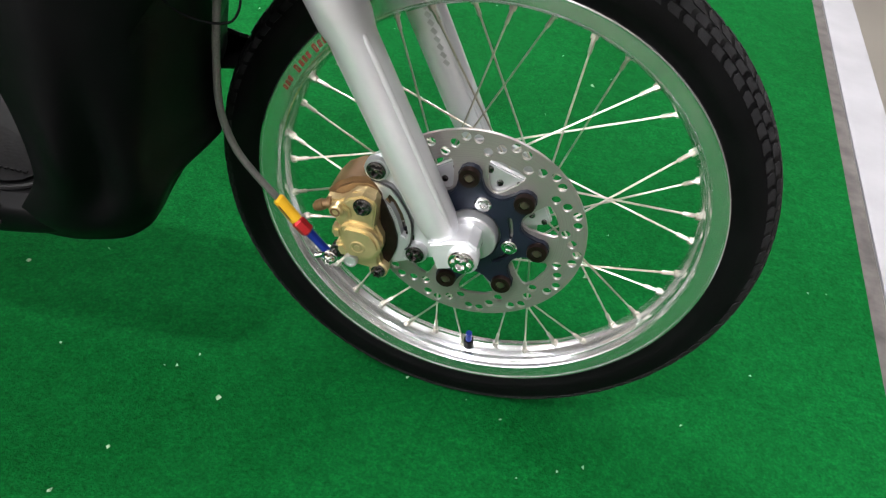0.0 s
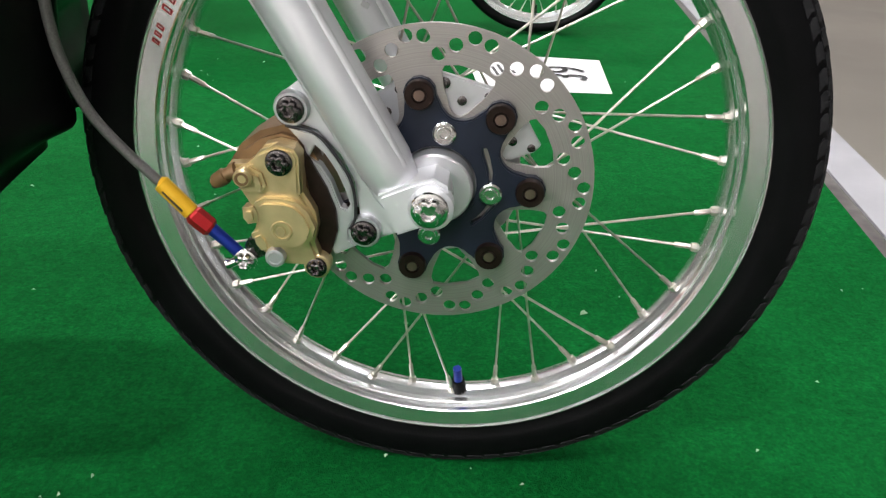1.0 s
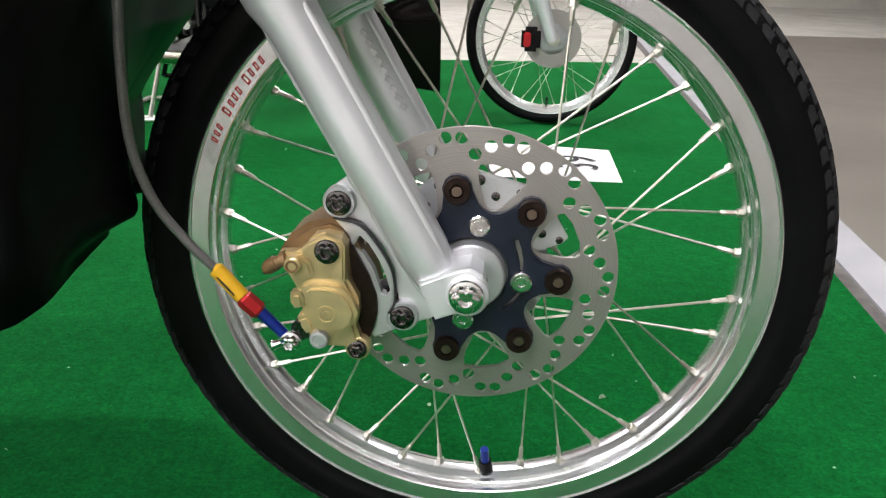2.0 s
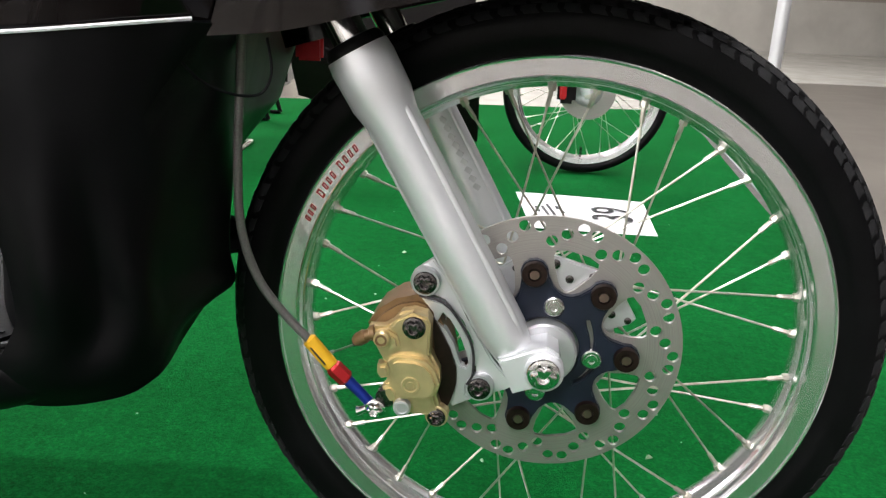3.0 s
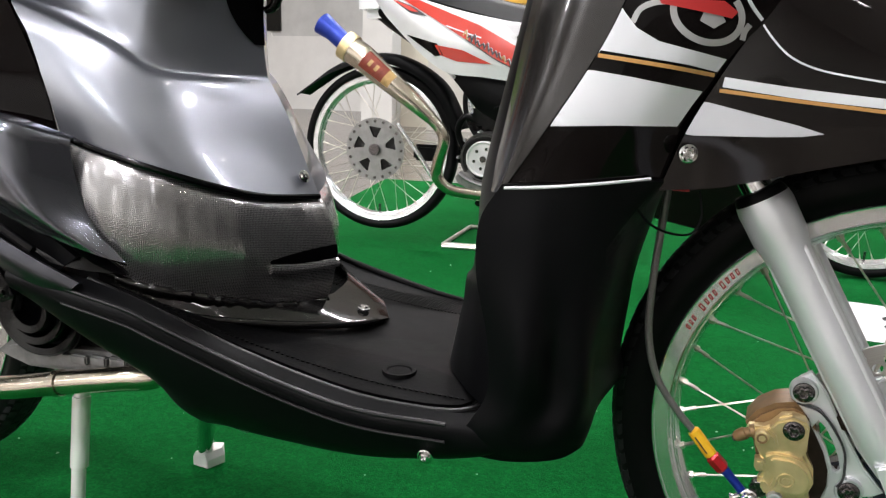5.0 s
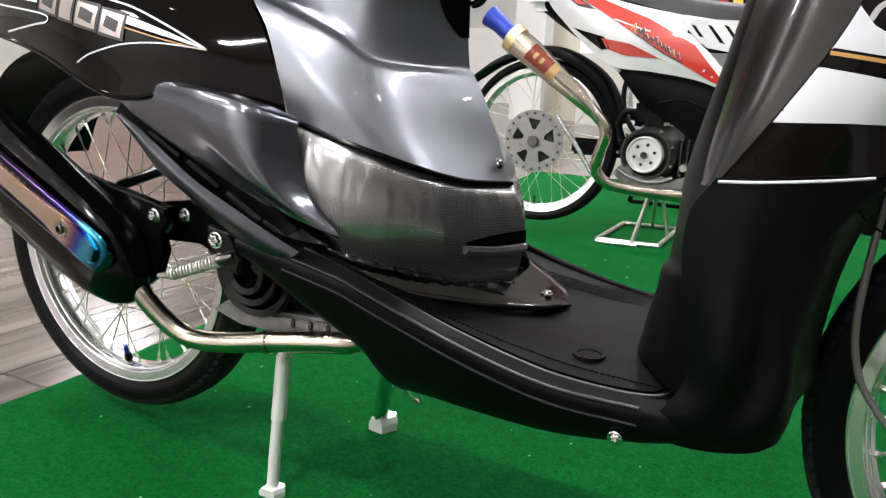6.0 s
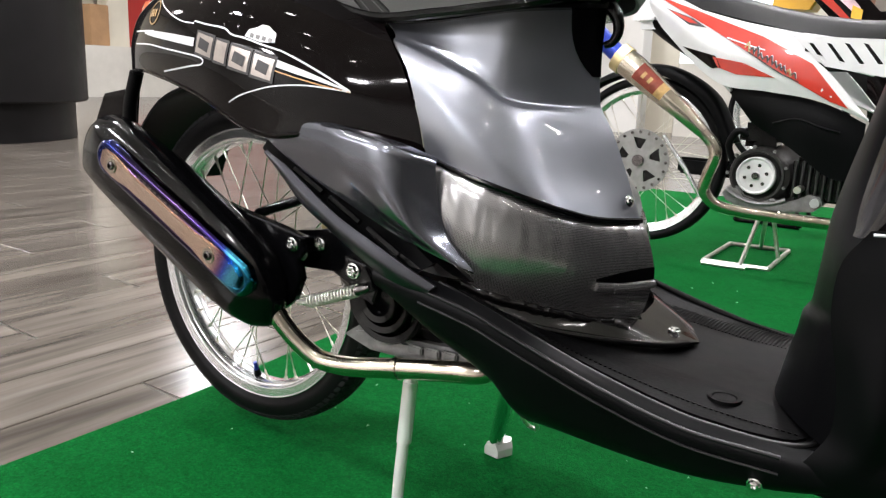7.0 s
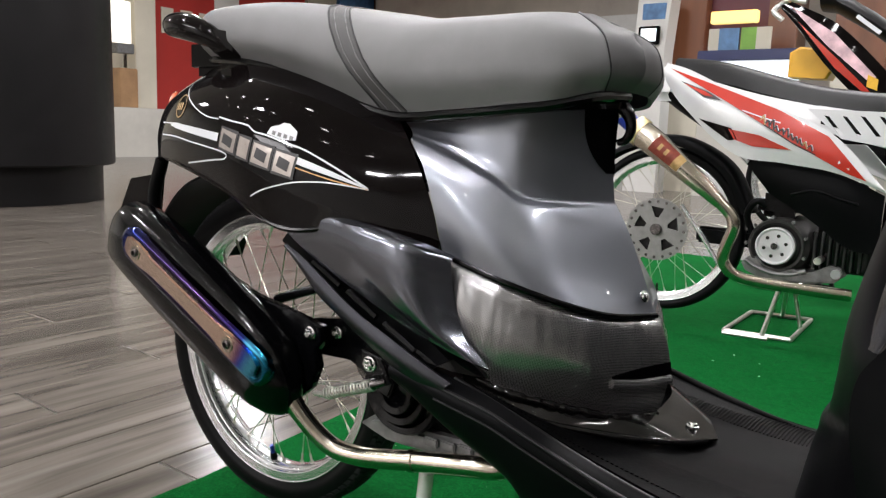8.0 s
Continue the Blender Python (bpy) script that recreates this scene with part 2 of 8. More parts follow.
alu_cast = painted("machined_aluminium", (0.58, 0.59, 0.61), 0.36, metal=0.7, amount=0.08, scale=40, rough_amount=0.05, bump=0.05, bump_scale=600)
chrome = painted("chrome", (0.78, 0.78, 0.78), 0.13, metal=1.0, amount=0.03, scale=20, rough_amount=0.02)
spoke_steel = painted("plated_spoke_steel", (0.70, 0.67, 0.60), 0.30, metal=0.95, amount=0.18, scale=90, rough_amount=0.06)
steel = painted("bright_steel", (0.74, 0.725, 0.68), 0.3, metal=0.9, amount=0.1, scale=60, rough_amount=0.08)
dark_bolt = painted("dark_plated_bolt", (0.12, 0.11, 0.11), 0.25, metal=1.0, amount=0.3, scale=120, rough_amount=0.1)
brown_bobbin = painted("bronzed_steel", (0.03, 0.018, 0.015), 0.35, metal=0.8, amount=0.3, scale=120)
anod_black = painted("blue_black_anodised_aluminium", (0.012, 0.017, 0.032), 0.38, metal=0.35, amount=0.25, scale=60, rough_amount=0.08)
gold = painted("champagne_gold_anodised", (0.62, 0.50, 0.27), 0.34, metal=0.7, amount=0.12, scale=50, rough_amount=0.05, bump=0.1, bump_scale=700)
gold_dark = painted("bronze_caliper_body", (0.2, 0.12, 0.055), 0.45, metal=0.4, amount=0.25, scale=50)
yellow = painted("yellow_sleeve", (0.75, 0.42, 0.02), 0.4, amount=0.08, scale=90)
red_anod = painted("red_anodised", (0.5, 0.02, 0.025), 0.3, metal=0.5, amount=0.1, scale=90)
blue_anod = painted("blue_anodised", (0.015, 0.04, 0.32), 0.3, metal=0.5, amount=0.1, scale=90)
hose_grey = painted("braided_hose", (0.14, 0.135, 0.13), 0.4, metal=0.3, amount=0.3, scale=800, bump=0.4, bump_scale=1500)
white_foil = painted("white_foil", (0.75, 0.76, 0.8), 0.35, coat=0.4, amount=0.02, scale=20)
grey_foil = painted("silver_foil", (0.46, 0.455, 0.46), 0.35, metal=0.2, coat=0.4, amount=0.05, scale=20)
pale_foil = painted("pale_silver_foil", (0.62, 0.62, 0.66), 0.35, coat=0.4, amount=0.04, scale=20)
tan_foil = painted("tan_silver_foil", (0.40, 0.35, 0.315), 0.3, metal=0.3, coat=0.4, amount=0.15, scale=60)
orange_foil = painted("orange_foil", (0.56, 0.29, 0.09), 0.4, coat=0.3, amount=0.05, scale=20)
red_foil = painted("red_foil", (0.48, 0.03, 0.03), 0.4, amount=0.06, scale=40)
badge_red = painted("dull_red_badge", (0.2, 0.035, 0.02), 0.35, metal=0.3, amount=0.25, scale=70)
badge_gold = painted("brassy_badge", (0.42, 0.27, 0.11), 0.35, metal=0.4, amount=0.25, scale=70)
dark_foil = painted("dark_print", (0.03, 0.028, 0.03), 0.5, amount=0.2, scale=60)
paper = painted("white_paper", (0.78, 0.78, 0.8), 0.7, amount=0.04, scale=12)
ink = painted("black_ink", (0.02, 0.02, 0.022), 0.6, amount=0.2, scale=60)
stand_white = painted("chromed_stand_leg", (0.88, 0.88, 0.87), 0.2, metal=0.35, amount=0.03, scale=6, rough_amount=0.08)
vinyl = painted("grey_vinyl", (0.20, 0.199, 0.203), 0.55, amount=0.08, scale=16, bump=0.25, bump_scale=1100, rough_amount=0.05)
vinyl_dark = painted("dark_grey_vinyl", (0.022, 0.022, 0.024), 0.5, amount=0.1, scale=16, bump=0.25, bump_scale=1100, rough_amount=0.05)
seat_black = painted("black_seat_vinyl", (0.006, 0.006, 0.0065), 0.45, amount=0.15, scale=16, bump=0.25, bump_scale=900, rough_amount=0.05, spec=0.25)
vinyl_mid = painted("medium_grey_vinyl", (0.075, 0.074, 0.075), 0.5, amount=0.08, scale=16, bump=0.25, bump_scale=1100, rough_amount=0.05)
red_paint = painted("red_lacquer", (0.55, 0.035, 0.02), 0.25, coat=0.8, amount=0.08, scale=14)
white_paint = painted("white_lacquer", (0.74, 0.74, 0.75), 0.25, coat=0.8, amount=0.04, scale=14)
cast_dark = painted("oily_dark_cast_metal", (0.035, 0.034, 0.033), 0.42, metal=0.4, amount=0.4, scale=30, bump=0.3, bump_scale=300)
cast_grey = painted("grey_cast_metal", (0.2, 0.2, 0.2), 0.5, metal=0.6, amount=0.35, scale=30, bump=0.2, bump_scale=300)


def brushed_steel():
    """The disc: ground in rings, with a warm grey tone."""
    mat = mat_new("ground_stainless_disc", (0.5, 0.47, 0.44), 0.36, 0.8)
    b = mat.node_tree.nodes["Principled BSDF"]
    co = node(mat, "ShaderNodeTexCoord")
    ln = node(mat, "ShaderNodeVectorMath")
    ln.operation = "LENGTH"
    wire(mat, co, "Object", ln, 0)
    nz = node(mat, "ShaderNodeTexNoise", Scale=1400.0, Detail=2.0)
    nz.noise_dimensions = "1D"
    wire(mat, ln, "Value", nz, "W")
    rp = ramp(mat, ((0.3, (0.37, 0.35, 0.335)), (0.7, (0.45, 0.43, 0.41))))
    wire(mat, nz, "Fac", rp, "Fac")
    wire(mat, rp, "Color", b, "Base Color")
    bp = node(mat, "ShaderNodeBump", Strength=0.05, Distance=0.0005)
    wire(mat, nz, "Fac", bp, "Height")
    wire(mat, bp, "Normal", b, "Normal")
    return mat


def carbon_weave():
    """Lacquered twill: two sets of tows crossing every two millimetres."""
    mat = mat_new("carbon_fibre", (0.03, 0.028, 0.027), 0.3, 0.85, 1.0, 0.04)
    b = mat.node_tree.nodes["Principled BSDF"]
    # the cloth is wrapped round the cover's upright axis
    co = node(mat, "ShaderNodeTexCoord")
    sp = node(mat, "ShaderNodeSeparateXYZ")
    wire(mat, co, "Object", sp, "Vector")
    off_x, off_y, turn, girth = [node(mat, "ShaderNodeMath") for _ in range(4)]
    for nd, op, value in ((off_x, "ADD", 0.80), (off_y, "SUBTRACT", 0.068), (turn, "ARCTAN2", 0.0), (girth, "MULTIPLY", 0.18)):
        nd.operation = op
        nd.inputs[1].default_value = value
    wire(mat, sp, "X", off_x, 0)
    wire(mat, sp, "Y", off_y, 0)
    wire(mat, off_x, "Value", turn, 0)
    wire(mat, off_y, "Value", turn, 1)
    wire(mat, turn, "Value", girth, 0)
    uv = node(mat, "ShaderNodeCombineXYZ")
    wire(mat, girth, "Value", uv, "X")
    wire(mat, sp, "Z", uv, "Y")
    mp = node(mat, "ShaderNodeMapping")
    mp.inputs["Location"].default_value = (0, 0, 0.0005)
    mp.inputs["Rotation"].default_value = (0, 0, radians(38))
    wire(mat, uv, "Vector", mp, "Vector")
    ck = node(mat, "ShaderNodeTexChecker", Scale=760.0)
    ck.inputs["Color1"].default_value = (0.275, 0.272, 0.274, 1)
    ck.inputs["Color2"].default_value = (0.34, 0.336, 0.339, 1)
    wire(mat, mp, "Vector", ck, "Vector")
    nz = node(mat, "ShaderNodeTexNoise", Scale=22.0, Detail=4.0)
    wire(mat, texture_xyz(mat), "Vector", nz, "Vector")
    mx = node(mat, "ShaderNodeMix")
    mx.data_type, mx.blend_type = "RGBA", "MULTIPLY"
    mx.inputs["Factor"].default_value = 0.7
    rp = ramp(mat, ((0.3, (0.7, 0.68, 0.67)), (0.7, (1, 1, 1))))
    wire(mat, nz, "Fac", rp, "Fac")
    wire(mat, ck, "Color", mx, 6)
    wire(mat, rp, "Color", mx, 7)
    wire(mat, mx, 2, b, "Base Color")
    mr = node(mat, "ShaderNodeMapRange")
    mr.inputs["To Min"].default_value, mr.inputs["To Max"].default_value = 0.25, 0.31
    wire(mat, ck, "Fac", mr, "Value")
    wire(mat, mr, "Result", b, "Roughness")
    # hand-laid cloth under the lacquer stands in slight upright waves
    sway = node(mat, "ShaderNodeTexNoise", Scale=1.0, Detail=1.5)
    wire(mat, texture_xyz(mat, (38, 38, 9)), "Vector", sway, "Vector")
    bp = node(mat, "ShaderNodeBump", Strength=0.42, Distance=0.012)
    wire(mat, sway, "Fac", bp, "Height")
    wire(mat, bp, "Normal", b, "Normal")
    bc = node(mat, "ShaderNodeBump", Strength=0.12, Distance=0.012)
    wire(mat, sway, "Fac", bc, "Height")
    wire(mat, bc, "Normal", b, "Coat Normal")
    return mat


def heat_tint(name, axis_scale, stops):
    """Stainless coloured by heat along the object's own x axis."""
    mat = mat_new(name, (0.6, 0.5, 0.4), 0.14, 1.0)
    b = mat.node_tree.nodes["Principled BSDF"]
    mp = texture_xyz(mat, (axis_scale, 0, 0))
    nz = node(mat, "ShaderNodeTexNoise", Scale=30.0, Detail=3.0)
    co = node(mat, "ShaderNodeTexCoord")
    wire(mat, co, "Object", nz, "Vector")
    sp = node(mat, "ShaderNodeSeparateXYZ")
    wire(mat, mp, "Vector", sp, "Vector")
    ad = node(mat, "ShaderNodeMath")
    ad.operation = "MULTIPLY_ADD"
    ad.inputs[1].default_value = 0.06
    wire(mat, nz, "Fac", ad, 0)
    wire(mat, sp, "X", ad, 2)
    rp = ramp(mat, stops)
    wire(mat, ad, "Value", rp, "Fac")
    wire(mat, rp, "Color", b, "Base Color")
    return mat


disc_steel = brushed_steel()
carbon = carbon_weave()
pipe_tint = painted("straw_tinted_stainless", (0.52, 0.47, 0.385), 0.2, metal=1.0, amount=0.25, scale=9, rough_amount=0.06)


def carpet_material():
    mat = mat_new("green_event_carpet", (0.006, 0.16, 0.04), 0.95, spec=0.05)
    b = mat.node_tree.nodes["Principled BSDF"]
    mp = texture_xyz(mat)
    big = node(mat, "ShaderNodeTexNoise", Scale=3.0, Detail=4.0)
    fine = node(mat, "ShaderNodeTexNoise", Scale=260.0, Detail=5.0, Roughness=0.75)
    mid = node(mat, "ShaderNodeTexNoise", Scale=38.0, Detail=5.0, Roughness=0.65)
    for nd in (big, fine, mid):
        wire(mat, mp, "Vector", nd, "Vector")
    r1 = ramp(mat, ((0.3, (0.0022, 0.085, 0.016)), (0.72, (0.0055, 0.195, 0.038))))
    wire(mat, fine, "Fac", r1, "Fac")
    tuft = node(mat, "ShaderNodeTexNoise", Scale=120.0, Detail=4.0, Roughness=0.7)
    wire(mat, mp, "Vector", tuft, "Vector")
    r2 = ramp(mat, ((0.3, (0.78, 0.8, 0.78)), (0.7, (1.05, 1.05, 1.05))))
    wire(mat, big, "Fac", r2, "Fac")
    # shading between pile clumps is put into the colour, here and in r4
    r3 = ramp(mat, ((0.32, (0.72, 0.75, 0.74)), (0.62, (1.0, 1.0, 1.0))))
    wire(mat, mid, "Fac", r3, "Fac")
    m1, m2 = node(mat, "ShaderNodeMix"), node(mat, "ShaderNodeMix")
    for mx in (m1, m2):
        mx.data_type, mx.blend_type = "RGBA", "MULTIPLY"
        mx.inputs["Factor"].default_value = 1.0
    wire(mat, r1, "Color", m1, 6)
    wire(mat, r2, "Color", m1, 7)
    wire(mat, m1, 2, m2, 6)
    wire(mat, r3, "Color", m2, 7)
    r4 = ramp(mat, ((0.36, (0.7, 0.73, 0.72)), (0.6, (1.06, 1.06, 1.06))))
    wire(mat, tuft, "Fac", r4, "Fac")
    m3 = node(mat, "ShaderNodeMix")
    m3.data_type, m3.blend_type = "RGBA", "MULTIPLY"
    m3.inputs["Factor"].default_value = 1.0
    wire(mat, m2, 2, m3, 6)
    wire(mat, r4, "Color", m3, 7)
    wire(mat, m3, 2, b, "Base Color")
    b.inputs["Sheen Weight"].default_value = 0.0
    b.inputs["Sheen Roughness"].default_value = 0.6
    b.inputs["Sheen Tint"].default_value = (0.3, 0.9, 0.45, 1)
    bp = node(mat, "ShaderNodeBump", Strength=0.9, Distance=0.004)
    wire(mat, fine, "Fac", bp, "Height")
    wire(mat, bp, "Normal", b, "Normal")
    return mat


def plank_material(name, lo, hi, rough):
    """Wood-look porcelain: streaks along each plank, each plank its own tone."""
    mat = mat_new(name, hi, rough, spec=0.5)
    b = mat.node_tree.nodes["Principled BSDF"]
    info = node(mat, "ShaderNodeObjectInfo")
    mp = texture_xyz(mat, (7.0, 0.4, 1))
    add = node(mat, "ShaderNodeVectorMath")
    wire(mat, mp, "Vector", add, 0)
    sc = node(mat, "ShaderNodeVectorMath")
    sc.operation = "SCALE"
    sc.inputs["Scale"].default_value = 40.0
    cm = node(mat, "ShaderNodeCombineXYZ")
    wire(mat, info, "Random", cm, "X")
    wire(mat, info, "Random", cm, "Y")
    wire(mat, cm, "Vector", sc, 0)
    wire(mat, sc, "Vector", add, 1)
    nz = node(mat, "ShaderNodeTexNoise", Scale=2.6, Detail=5.0, Roughness=0.55, Distortion=0.5)
    wire(mat, add, "Vector", nz, "Vector")
    rp = ramp(mat, ((0.32, lo), (0.68, hi)))
    wire(mat, nz, "Fac", rp, "Fac")
    tone = node(mat, "ShaderNodeMapRange")
    tone.inputs["To Min"].default_value, tone.inputs["To Max"].default_value = 0.9, 1.08
    wire(mat, info, "Random", tone, "Value")
    mx = node(mat, "ShaderNodeVectorMath")
    mx.operation = "SCALE"
    wire(mat, rp, "Color", mx, 0)
    wire(mat, tone, "Result", mx, "Scale")
    wire(mat, mx, "Vector", b, "Base Color")
    mr = node(mat, "ShaderNodeMapRange")
    mr.inputs["To Min"].default_value, mr.inputs["To Max"].default_value = rough - 0.04, rough + 0.06
    wire(mat, nz, "Fac", mr, "Value")
    wire(mat, mr, "Result", b, "Roughness")
    return mat


carpet_green = carpet_material()
plank_grey = plank_material("wood_look_porcelain", (0.062, 0.053, 0.044), (0.175, 0.155, 0.133), 0.2)
tile_beige = painted("polished_beige_porcelain", (0.58, 0.56, 0.51), 0.22, amount=0.12, scale=1.6, rough_amount=0.06)
wall_dim = painted("dim_grey_wall_paint", (0.2, 0.19, 0.19), 0.6, amount=0.06, scale=2.0)
wall_white = painted("white_wall_paint", (0.7, 0.69, 0.66), 0.6, amount=0.06, scale=2.0)
ceiling_white = painted("white_ceiling_board", (0.75, 0.75, 0.73), 0.7, amount=0.04, scale=2.0)
column_black = painted("matt_black_cladding", (0.006, 0.0055, 0.006), 0.4, amount=0.25, scale=3.0, rough_amount=0.1, spec=0.25)
shop_red = painted("red_shop_panel", (0.42, 0.03, 0.025), 0.4, amount=0.06, scale=2.0)
shop_maroon = painted("maroon_shop_panel", (0.12, 0.015, 0.03), 0.4, amount=0.08, scale=2.0)
wood_brown = painted("reddish_brown_veneer", (0.2, 0.075, 0.035), 0.35, amount=0.25, scale=3.0, stretch=(1, 1, 0.15))
shop_cream = painted("cream_shop_panel", (0.62, 0.58, 0.48), 0.5, amount=0.06, scale=2.0)
shop_blue = painted("blue_print", (0.1, 0.22, 0.42), 0.4, amount=0.3, scale=9.0)
shop_yellow = painted("yellow_print", (0.75, 0.4, 0.03), 0.4, amount=0.08, scale=9.0)
shop_green = painted("green_print", (0.2, 0.42, 0.06), 0.45, amount=0.25, scale=4.0)


def glow(name, colour, strength):
    mat = bpy.data.materials.new(name)
    mat.use_nodes = True
    b = mat.node_tree.nodes["Principled BSDF"]
    b.inputs["Base Color"].default_value = (*colour, 1)
    b.inputs["Emission Color"].default_value = (*colour, 1)
    b.inputs["Emission Strength"].default_value = strength
    return mat


lamp_glow = glow("downlight_lens", (1.0, 0.97, 0.95), 120.0)
sign_glow = glow("lit_sign_face", (1.0, 0.95, 0.85), 1.6)
screen_glow = glow("lit_screen", (0.9, 0.95, 1.0), 1.3)

# ---- setting ----
def structure(name, bm, mat, label, smooth=False):
    ob = new(name, mesh_of(name, bm, mat, smooth))
    return tagged(ob, label, name.split("_")[0], kind="structure")


CARPET = [(-1.455, -0.80), (0.421, -0.80), (0.991, 2.6), (1.21, 3.9), (-1.99, 3.6), (-1.73, 2.06), (-1.50, 0.47), (-1.462, 0.0)]
ground = structure("floor", box(-14, -8, -0.12, 12, 16, -0.016), tile_beige, "polished beige tiled floor of the mall hall")
bm = bmesh.new()
vs = [bm.verts.new((x, y, 0)) for x, y in CARPET]
top = bm.faces.new(vs)
low = bmesh.ops.extrude_face_region(bm, geom=[top])["geom"]
for v in low:
    if isinstance(v, bmesh.types.BMVert):
        v.co.z = -0.008
carpet = tagged(new("carpet", mesh_of("carpet", bm, carpet_green, False)), "bright green needle-felt event carpet on the floor", "carpet", kind="structure")

structure("ceiling", box(-14, -8, 4.2, 12, 16, 4.4), ceiling_white, "white ceiling with round downlights")
structure("wall_north", box(-14, 15.8, -0.12, 12, 16, 4.2), wall_white, "plain white wall far behind")
structure("wall_south", box(-14, -8.2, -0.12, 12, -8, 4.2), wall_white, "plain white wall")
# unseen wall, given a darker paint to hold down its reflection in the bodywork
structure("wall_east", box(12, -8, -0.12, 12.2, 16, 4.2), wall_dim, "plain grey wall")
structure("wall_west", box(-14.2, -8, -0.12, -14, 16, 4.2), wall_white, "plain white wall")

# ---- the scooter ----
scooter = thing("scooter", "customised black and grey scooter on its centre stand on green carpet", "scooter")
# front wheel frame: x ahead, y away from the near rim edge, z up, turned a little to its right
STEER = pose(0, 0, 0.2685, 0, 0, -5.54)
REAR = pose(-1.273, 0, 0.2897, 0, 0, 0)


def tyre_mesh(r_out, half, yc, name, lift_top):
    """A round-shouldered motorcycle tyre with circumferential grooves and raised tread blocks."""
    prof = []
    r_in = 0.2305
    h = r_out - r_in

    def round_at(deg):
        """Radius, depth and outward way of the squarish tyre section at an angle from its crown."""
        c, q = math.cos(math.radians(deg)), math.sin(math.radians(deg))
        cc, qq = math.copysign(abs(c) ** 0.76, c), math.copysign(abs(q) ** 0.76, q)
        return r_in + h * 0.46 + h * 0.54 * cc, yc + half * qq, c, q

    for k in range(37):
        deg = -118 + 236 * k / 36
        prof.append(round_at(deg)[:2])
    prof = [(r_in - 0.0015, 0.0015)] + prof + [(r_in - 0.0015, 2 * yc - 0.0015)]
    body = mesh_of(name, lathe(prof, 96, closed=True), rubber)
    bm = bmesh.new()
    if lift_top:
        # rows of chevron blocks over the crown and shoulders
        n = 100
        wear = random.Random(21)
        for row, (a, w, skew) in enumerate(((-63, 0.0058, 0.003), (-40, 0.0058, -0.004), (-13.5, 0.0066, 0.003), (13.5, 0.0066, -0.003), (40, 0.0058, 0.004), (63, 0.0058, -0.003))):
            wa = 9.5 if abs(a) > 50 else 11.0 if abs(a) > 30 else 12.0
            for i in range(n):
                t0 = 2 * math.pi * (i + 0.5 * (row % 2) + wear.uniform(-0.07, 0.07)) / n
                top = lift_top * wear.uniform(0.55, 1.0)
                quad = []
                for du, dv in ((-0.42, -1), (0.36, -0.9), (0.50, 0.0), (0.40, 0.95), (-0.38, 1), (-0.30, 0.1)):
                    quad.append((t0 + du * 2 * math.pi / n * 0.88 + skew * dv, *round_at(a + dv * wa)))
                ring = []
                for lift in (-0.001, top):
                    ring.append([bm.verts.new(((r + ox * lift) * math.cos(t), y + oy * lift, (r + ox * lift) * math.sin(t))) for t, r, y, ox, oy in quad])
                k = len(quad)
                rc, yy, ox, oy = round_at(a)
                rc, yy = rc + ox * top, yy + oy * top
                mid = bm.verts.new((rc * math.cos(t0), yy, rc * math.sin(t0)))
                for j in range(k):
                    bm.faces.new((ring[1][j], ring[1][(j + 1) % k], mid))
                    bm.faces.new((ring[0][j], ring[0][(j + 1) % k], ring[1][(j + 1) % k], ring[1][j]))
    return body, mesh_of(name + "_tread", bm, tread_rubber)


def rim_mesh(name, width, mat):
    """A drop-centre alloy rim with turned flanges."""
    y0, y1 = 0.0, width
    half = [(0.2300, 0.0005), (0.2294, -0.0010), (0.2282, -0.0016), (0.2270, -0.0012), (0.2266, -0.0002), (0.2142, 0.0012), (0.2132, 0.0020), (0.2122, 0.0050),
            (0.2104, 0.0078), (0.2094, 0.0082), (0.2088, 0.0088), (0.2078, 0.0125), (0.2056, 0.0160), (0.2044, 0.0185), (0.2040, 0.0215)]
    prof = [(r, y0 + y) for r, y in half] + [(r, y1 - y) for r, y in half[::-1]]
    prof += [(0.2275, y1 - 0.004), (0.218, y1 - 0.008), (0.2085, (y0 + y1) / 2), (0.218, y0 + 0.008), (0.2275, y0 + 0.004)]
    me = mesh_of(name, lathe(prof, 120, closed=True), mat)
    me.set_sharp_from_angle(angle=radians(13))
    return me


def spoke_mesh(name, a0, side, cross, yc, flange, hub_half):
    """One spoke from its hub hole to the rim, with its nipple."""
    a1 = a0 + math.radians(74) * cross
    hub = np.array([flange * math.cos(a1), yc + side * hub_half, flange * math.sin(a1)])
    end = np.array([0.2055 * math.cos(a0), yc + side * 0.004, 0.2055 * math.sin(a0)])
    d = (end - hub) / np.linalg.norm(end - hub)
    bm = tube([hub, end - d * 0.016], 0.00105, 6)
    tube([end - d * 0.0175, end - d * 0.0165, end - d * 0.005, end - d * 0.0046, end + d * 0.002], [0.0014, 0.0021, 0.0021, 0.0036, 0.0036], 6, bm=bm)
    return mesh_of(name, bm, spoke_steel)


